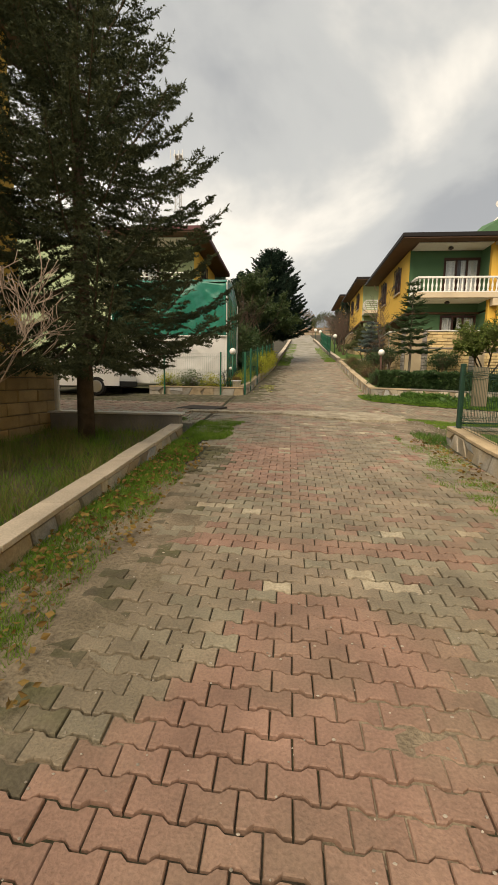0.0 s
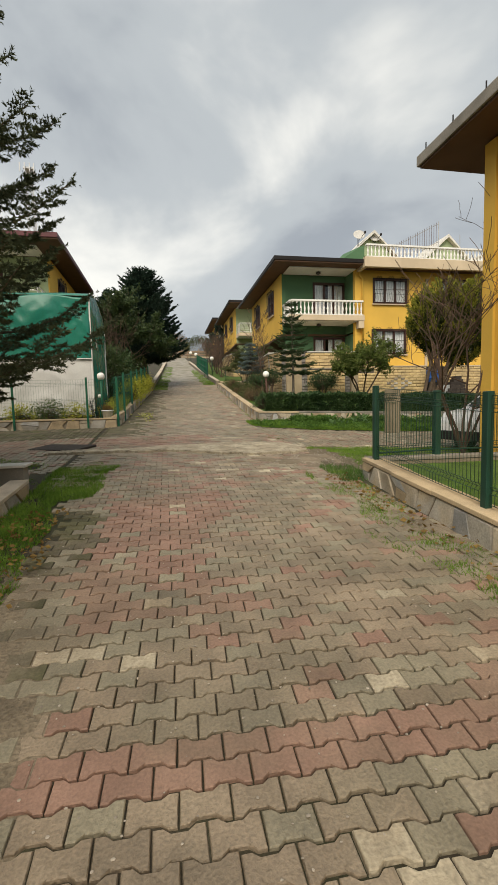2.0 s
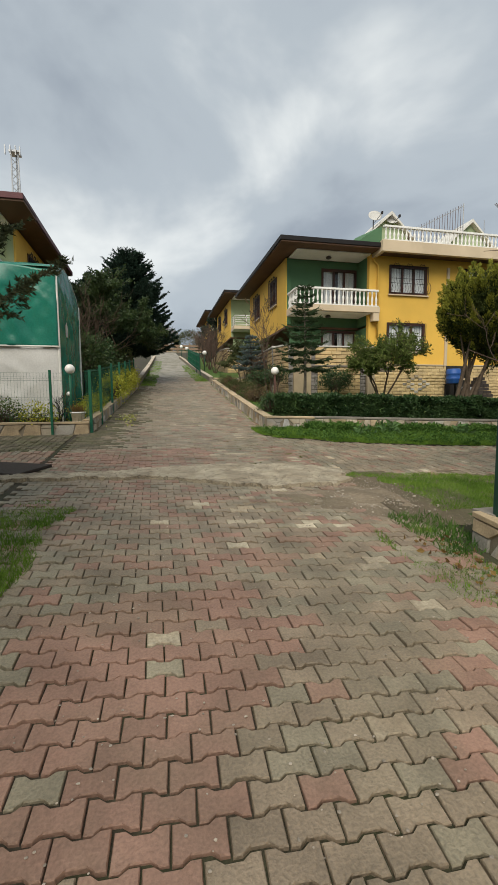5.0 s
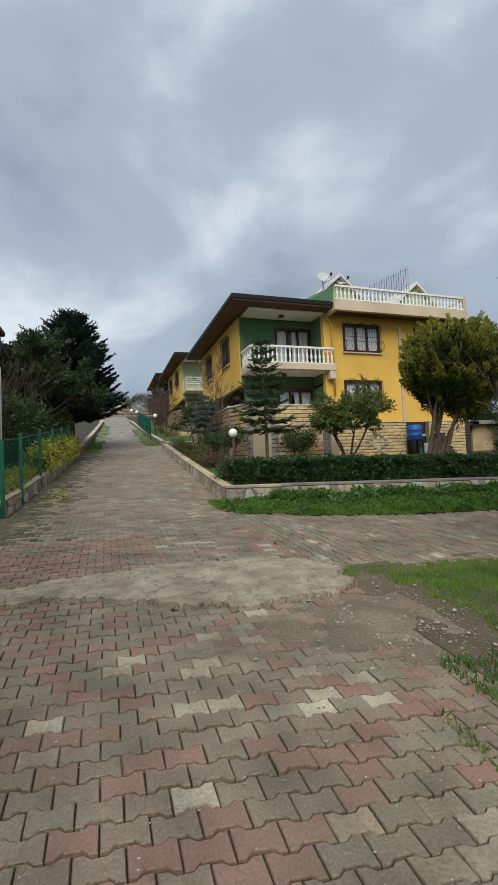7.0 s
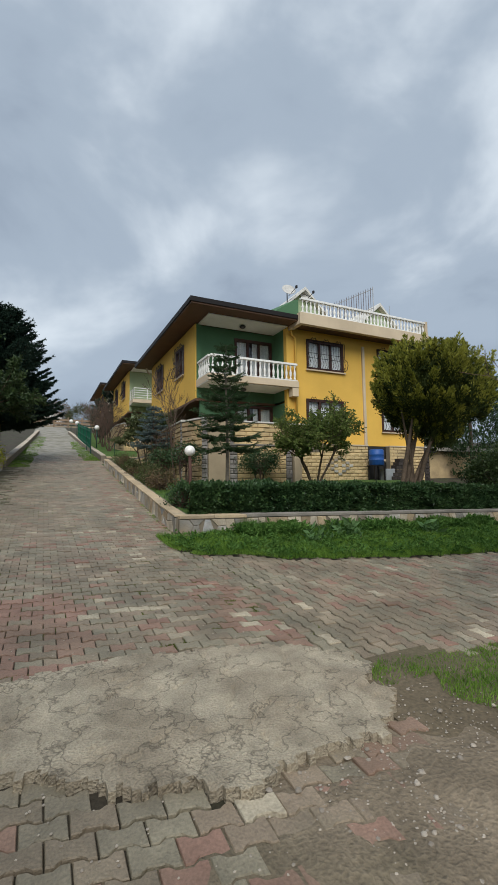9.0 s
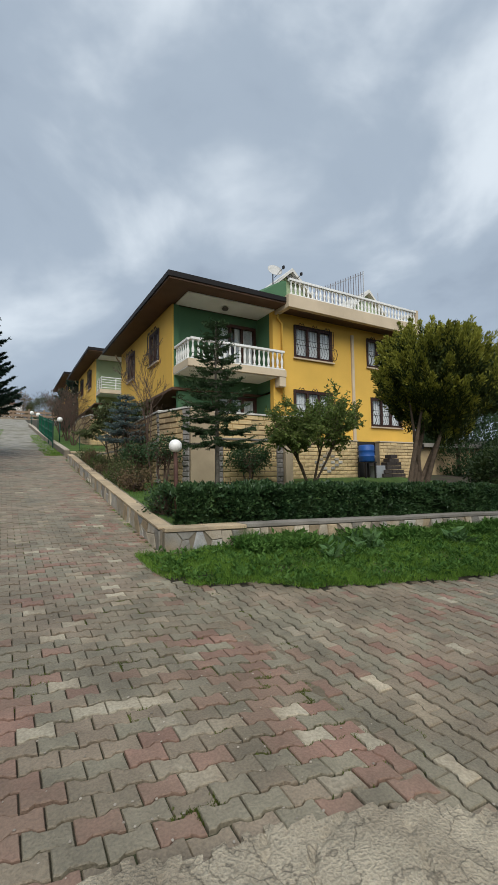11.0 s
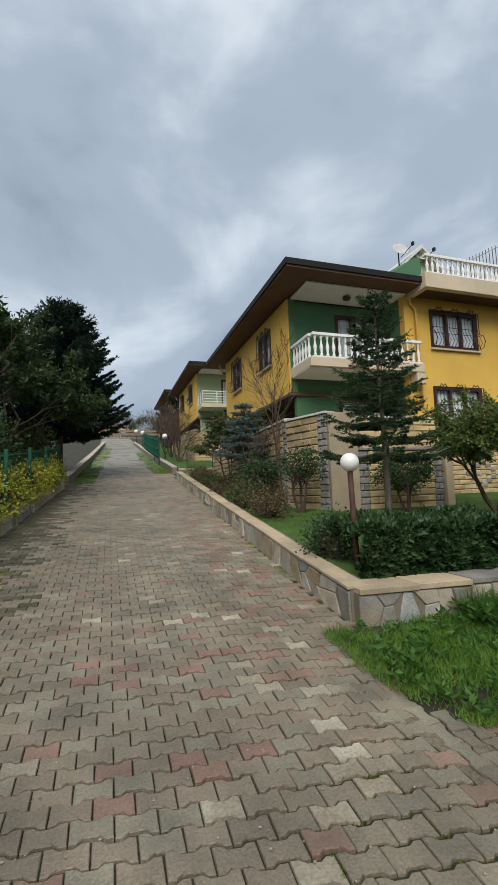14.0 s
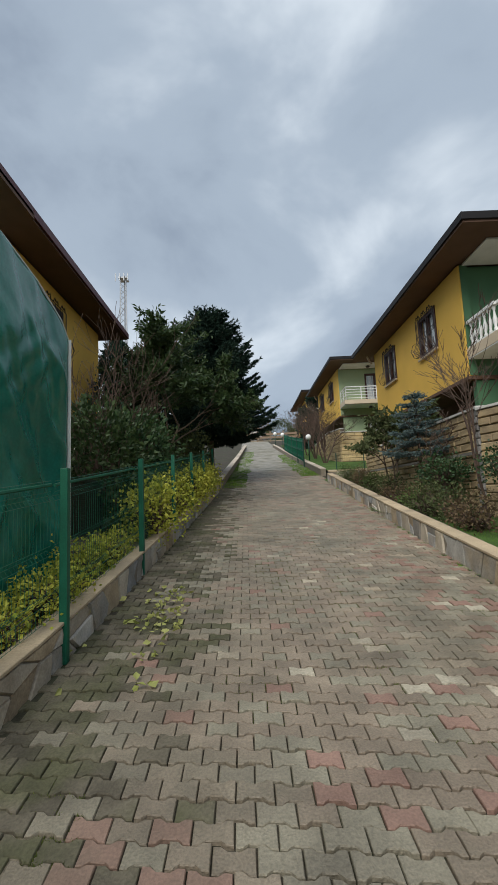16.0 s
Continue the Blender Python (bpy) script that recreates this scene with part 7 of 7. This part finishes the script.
PALE_2 = [(1.62, 14.18), (1.42, 13.95), (2.08, 13.77), (1.84, 14.73), (1.6, 15.48), (1.58, 15.7), (-0.05, 15.87), (0.08, 14.92), (1.45, 16.12), (1.6, 16.8), (1.78, 16.64), (2.18, 16.51), (1.78, 17.07), (1.44, 17.5), (2.71, 17.52), (1.11, 14.39), (1.85, 14.34), (2.47, 12.03), (3.22, 11.68), (3.15, 12.0), (3.24, 12.95), (2.35, 11.38), (0.44, 9.41), (1.03, 9.62)]


def tint(x, y, rnd):
    """Which of the paver colours lies here: 0 grey, 1 red, 2 cream, 3 brown, 4 mossy and darkened for shade."""
    course = y - skew(y) * (x - 0.5)
    zone = noise.noise((x * 0.45 + 3.0, y * 0.38, 1.0))
    red = 0.06 if zone < 0.2 else 0.4
    if y < 2.72:
        red = 0.95 if -0.9 + 0.79 * (y - 1.45) < x < 0.95 - 1.2 * max(0.0, y - 2.3) else 0.03
        if x > 1.0 and y > 2.4:
            red = 0.6
    elif 3.28 < course < 3.53 and -0.95 < x < 1.45:
        red = 0.95
    elif y < 4.5:
        red = 0.05 if x < 0.4 else 0.25
    elif y < 7.5:
        red = (0.9 if y > 5.6 else 0.78) if -0.85 < x < 0.4 + 0.25 * math.sin(y * 2) else 0.1
    elif y < 10.6:
        red = 0.26
    elif 11.2 < y < 13.35:
        red = 0.72 if x < 1.0 + 0.15 * math.sin(y * 9) else (0.65 if 2.2 < x < 2.7 else 0.16)
    elif 13.35 <= y < 16.0:
        red = 0.1
    elif y >= 16.0:
        red = 0.05 if x < 1.9 + lean(y) else 0.2
    cream = 0.008 if y > 2.75 else 0.0
    if 11.3 < y < 13.0 and 1.0 < x < 3.0:
        cream = 0.06
    if 15.5 < y < 24 and x > 0.6:
        cream = 0.06
    if x > 2.9:
        cream = 0.04
    # share of mossy stones, shade painted into their colour, growing towards the west edge
    moss = 0.0
    if y > 13.5:
        moss = (-0.25 - x + lean(y) + 0.35 * noise.noise((x * 1.5, y * 1.1, 4.0))) / 1.0
    elif y < 7.0:
        moss = (-0.85 - x + 0.3 * noise.noise((x * 1.5, y * 1.1, 4.0))) / 0.5
    if any(abs(x - a) < 0.1 and abs(y - b) < 0.0635 for a, b in PALE + PALE_2):
        return 2
    if rnd.random() < moss:
        return 4
    q = rnd.random()
    if q < cream:
        return 2
    if q < cream + red:
        return 1
    return 3 if rnd.random() < (0.8 if noise.noise((x * 0.6, y * 0.5, 9.0)) > -0.1 else 0.3) else 0


def lay(x0, x1, y0, y1, turned, keep, rnd):
    """Places of pavers: (x, y, yaw, tint), rows along x, or along y when turned."""
    out = []
    a0, a1, b0, b1 = (y0, y1, x0, x1) if turned else (x0, x1, y0, y1)
    rows, cols = int((b1 - b0) / PW), int((a1 - a0) / PL) + 1
    for r in range(rows):
        b = b0 + (r + 0.5) * PW
        for c in range(cols):
            a = a0 + (c + (0.5 if r % 2 else 0.0)) * PL
            k = 0.0 if turned else skew(b)
            x, y = (b, a) if turned else (a, b + k * (a - 0.5))
            if keep(x, y):
                out.append((x, y, 90.0 if turned else 0.0, tint(x, y, rnd)))
    return out


rnd = random.Random(77)
seam = lambda y: float(np.interp(y, (11.0, 11.8, 12.3, 12.9, 13.6, 14.6), (2.6, 2.7, 2.8, 2.78, 2.65, 2.45))) + 0.04 * math.sin(y * 7)
main = lay(-2.2, 4.4, -2.934, 38.5, False, lambda x, y: road_left(y) < x < (min(road_right(y), seam(y)) if 8.6 < y < 14.9 else road_right(y)) and not patch(x, y), rnd)
cross_e = lay(2.0, 13.5, 8.6, 15.0, True, lambda x, y: x > seam(y) - 0.05 and 10.75 - 0.12 * (x - 3) < y < strip_edge(x) + 0.05 and not patch(x, y), rnd)
cross_w = lay(-12.0, -1.9, 9.3, 15.5, True, lambda x, y: not (noise.noise((x * 0.9, y * 0.9, 3)) > 0.16 and y < 10.9), rnd)

MATS_I = [M["paver_grey_island"], M["paver_red_island"], M["paver_cream_island"], M["paver_brown_island"], M["paver_shady_moss_island"]]
MATS_O = [M["paver_grey_object"], M["paver_red_object"], M["paver_cream_object"], M["paver_brown_object"], M["paver_shady_moss_object"]]


def settle(x, y):
    """Uneven bedding of the paving."""
    return G(x, y) + 0.012 * noise.noise((x * 0.7, y * 0.7, 2.0)) + 0.004 * noise.noise((x * 4, y * 4, 6.0))


def tilt_of(x, y):
    gx_, gy_ = (settle(x + 0.1, y) - settle(x - 0.1, y)) / 0.2, (settle(x, y + 0.1) - settle(x, y - 0.1)) / 0.2
    return gx_, gy_


paving = thing("paved_road", (0.5, 5.0, rise(5)), "worn interlocking grey, red and cream paving stones", "road", kind="structure")
is_near = lambda p: -0.8 < p[0] < 1.42 and 3.2 < p[1] < 6.7
near = [p for p in main if is_near(p)][:300]
shared = []
for m in MATS_O:
    me = bpy.data.meshes.new("paving_stone")
    me.from_pydata(PAVER.tolist(), [], PAVER_FACES)
    me.materials.append(m)
    shared.append(me)
for x, y, yaw, k in near:
    o = new("paving_stone", shared[k])
    sx, sy = tilt_of(x, y)
    o.matrix_basis = pose(x, y, settle(x, y) + rnd.uniform(-0.0045, 0.0045), math.degrees(math.atan(sy)) + rnd.uniform(-0.9, 0.9), -math.degrees(math.atan(sx)) + rnd.uniform(-0.7, 0.7), yaw - 2.6 + rnd.uniform(-1.2, 1.2))
    adopt(o, paving)


def joined(name, places, label):
    n = len(places)
    v = np.empty((n, 36, 3))
    for i, (x, y, yaw, k) in enumerate(places):
        a = radians(yaw + rnd.uniform(-1.3, 1.3))
        c, s = math.cos(a), math.sin(a)
        sx, sy = tilt_of(x, y)
        sx, sy = sx + rnd.uniform(-0.02, 0.02), sy + rnd.uniform(-0.022, 0.022)
        swing = 0.0 if yaw else skew(y) * PAVER[:, 0]
        px, py = PAVER[:, 0] * c - PAVER[:, 1] * s, PAVER[:, 0] * s + PAVER[:, 1] * c + swing
        v[i, :, 0], v[i, :, 1] = x + px, y + py
        v[i, :, 2] = settle(x, y) + rnd.uniform(-0.007, 0.007) + PAVER[:, 2] + px * sx + py * sy
    faces = [tuple(i * 36 + j for j in f) for i in range(n) for f in PAVER_FACES]
    ob = raw(name, v.reshape(-1, 3).tolist(), faces, MATS_I, paving, label)
    ob.data.polygons.foreach_set("material_index", np.repeat([p[3] for p in places], len(PAVER_FACES)).tolist())
    ob["kind"] = "stuff"
    return ob


taken = set((p[0], p[1]) for p in near)
joined("paving_stones", [p for p in main if (p[0], p[1]) not in taken], "interlocking paving stones of the climbing road")
joined("paving_stones", cross_e, "interlocking paving stones of the cross street")
joined("paving_stones", cross_w, "interlocking paving stones of the cross street")

# cracked concrete apron, standing a little proud of the stones
step = 0.035
cells = [(i, j) for i in range(int(5.8 / step)) for j in range(int(2.0 / step)) if patch(-2.7 + (i + 0.5) * step, 9.7 + (j + 0.5) * step)]
index, verts, faces = {}, [], []


def corner(i, j, low):
    key = (i, j, low)
    if key not in index:
        x, y = -2.7 + i * step, 9.7 + j * step
        x += 0.014 * noise.noise((x * 20, y * 20, 1))
        y += 0.014 * noise.noise((x * 20, y * 20, 8))
        crack = abs(noise.noise((x * 2.2, y * 2.2, 4.0)))
        z = settle(x, y) + (0.046 + 0.012 * noise.noise((x * 2, y * 2, 7)) + 0.004 * noise.noise((x * 14, y * 14, 7)) - (0.016 if crack < 0.025 else 0.0) if not low else -0.03)
        index[key] = len(verts)
        verts.append((x, y, z))
    return index[key]


have = set(cells)
for i, j in cells:
    faces.append((corner(i, j, 0), corner(i + 1, j, 0), corner(i + 1, j + 1, 0), corner(i, j + 1, 0)))
    for di, dj, a, b in ((-1, 0, (0, 1), (0, 0)), (1, 0, (1, 0), (1, 1)), (0, -1, (0, 0), (1, 0)), (0, 1, (1, 1), (0, 1))):
        if (i + di, j + dj) not in have:
            faces.append((corner(i + a[0], j + a[1], 0), corner(i + a[0], j + a[1], 1), corner(i + b[0], j + b[1], 1), corner(i + b[0], j + b[1], 0)))
tagged(raw("concrete_apron", verts, faces, M["concrete"]), "cracked rough concrete patch across the crossing", "concrete patch", kind="structure")
manhole = thing("drain_cover", (-2.4, 11.9, rise(11.9)), "dark metal drain cover in the cross street", "drain cover", kind="structure")
bm = B((-0.65, -0.35, -0.03, 0.65, 0.35, 0.02), bevel=0.01)
bmesh.ops.transform(bm, matrix=pose(-2.45, 11.9, rise(11.9) + 0.012, 4.2, 0, -30), verts=bm.verts)
part("cover", bm, M["block_dark"], manhole)

# gravel and crumbs along the broken edge
rng = np.random.default_rng(301)
pv, pf = [], []
gold_r = (1 + 5 ** 0.5) / 2
ico = [(a, b * gold_r, 0) for a in (-1, 1) for b in (-1, 1)] + [(0, a, b * gold_r) for a in (-1, 1) for b in (-1, 1)] + [(b * gold_r, 0, a) for a in (-1, 1) for b in (-1, 1)]
hull = bmesh.new()
for p in ico:
    hull.verts.new(Vector(p).normalized())
bmesh.ops.convex_hull(hull, input=hull.verts[:])
hull.verts.index_update()
ICO, ICO_F = [v.co.copy() for v in hull.verts], [[v.index for v in f.verts] for f in hull.faces]
hull.free()
spots = [(rng.normal(2.55, 0.5), rng.normal(9.4, 0.55), True) for _ in range(1500)] + [(rng.uniform(-1.2, 3.0), rng.uniform(1.0, 15.0), False) for _ in range(2600)]
for x, y, loose in spots:
    r = rng.uniform(0.01, 0.02) if loose and rng.random() < 0.06 else rng.uniform(0.003, 0.008)
    z = settle(x, y) + r * 0.35
    b = len(pv)
    sx, sy, sz = rng.uniform(0.8, 1.4), rng.uniform(0.7, 1.1), rng.uniform(0.45, 0.8)
    for p in ICO:
        w = r * rng.uniform(0.85, 1.15)
        pv.append((x + p.x * w * sx, y + p.y * w * sy, z + p.z * w * sz))
    for f in ICO_F:
        pf.append(tuple(b + q for q in f))
tagged(raw("gravel", pv, pf, M["pebble"]), "loose gravel and grit on the paving", "gravel", kind="stuff")
def by_joint(x, y):
    """Near the edge of a paving stone of the main road."""
    b = (y - skew(y) * (x - 0.5) + 2.934) / PW
    r = math.floor(b)
    f, u = b - r, ((x + 2.2) / PL - (0.5 if r % 2 else 0.0) + 0.5) % 1.0
    return f < 0.12 or f > 0.88 or u < 0.06 or u > 0.94


def moss_spots(x, y):
    lush = noise.noise((x * 1.1, y * 0.8, 12.0)) + 0.5 * math.exp(-((x - 0.8) / 0.5) ** 2 - ((y - 18.4) / 0.9) ** 2) + 0.35 * math.exp(-((x - 2.3) / 0.6) ** 2 - ((y - 12.2) / 1.2) ** 2)
    return lush > 0.16 and road_left(y) < x < road_right(y) and by_joint(x, y) and not patch(x, y)


grass("joint_moss", 26000, -1.2, 2.8, 10.8, 24.0, moss_spots, 0.024, lambda x, y: settle(x, y) - 0.007, M["moss"], "moss and tiny weeds in the paving joints", seed=310, width=0.005, clumped=0.2)
moss_tufts = lambda x, y: noise.noise((x * 5.2, y * 5.2, 21.0)) > 0.3 and by_joint(x, y) and not patch(x, y)
grass("joint_moss", 5000, 1.5, 3.0, 11.3, 14.4, moss_tufts, 0.026, lambda x, y: settle(x, y) - 0.005, M["moss"], "thick moss tufts pushing up between the stones", seed=311, width=0.006, clumped=0.1)

# earth washed into the joints and over the stones round the broken crossing
def silt(x, y):
    muddy = math.exp(-(((x - 2.6) / 1.1) ** 2 + ((y - 9.3) / 0.9) ** 2)) * 1.2 + math.exp(-(((x + 1.35) / 0.75) ** 2 + ((y - 3.0) / 2.6) ** 2)) * 1.25 + math.exp(-(((x - 1.2) / 1.7) ** 2 + ((y - 9.5) / 0.5) ** 2)) * 0.5 + math.exp(-(((x - 0.7) / 0.6) ** 2 + ((y - 1.8) / 0.9) ** 2)) * 0.7 + math.exp(-(((x - 0.15) / 0.4) ** 2 + ((y - 8.9) / 0.8) ** 2)) * 0.55 + math.exp(-(((x - 2.45) / 0.4) ** 2 + ((y - 5.8) / 2.2) ** 2)) * 0.95 + math.exp(-(((x + 1.2) / 0.5) ** 2 + ((y - 15.5) / 2.2) ** 2)) * 0.8 + (math.exp(-((x - seam(y)) / 0.13) ** 2) * 1.0 if 10.4 < y < 14.9 else 0.0)
    return settle(x, y) - 0.034 + 0.016 * noise.noise((x * 1.4, y * 1.4, 3.0)) + 0.004 * noise.noise((x * 9, y * 9, 5.0)) + 0.036 * muddy * (0.85 + 0.5 * noise.noise((x * 3, y * 3, 8.0)))


tagged(sheet("silt", -2.4, 3.0, 0.4, 16.4, 0.06, silt, M["silt"]), "brown earth washed over the paving joints", "soil", kind="structure")
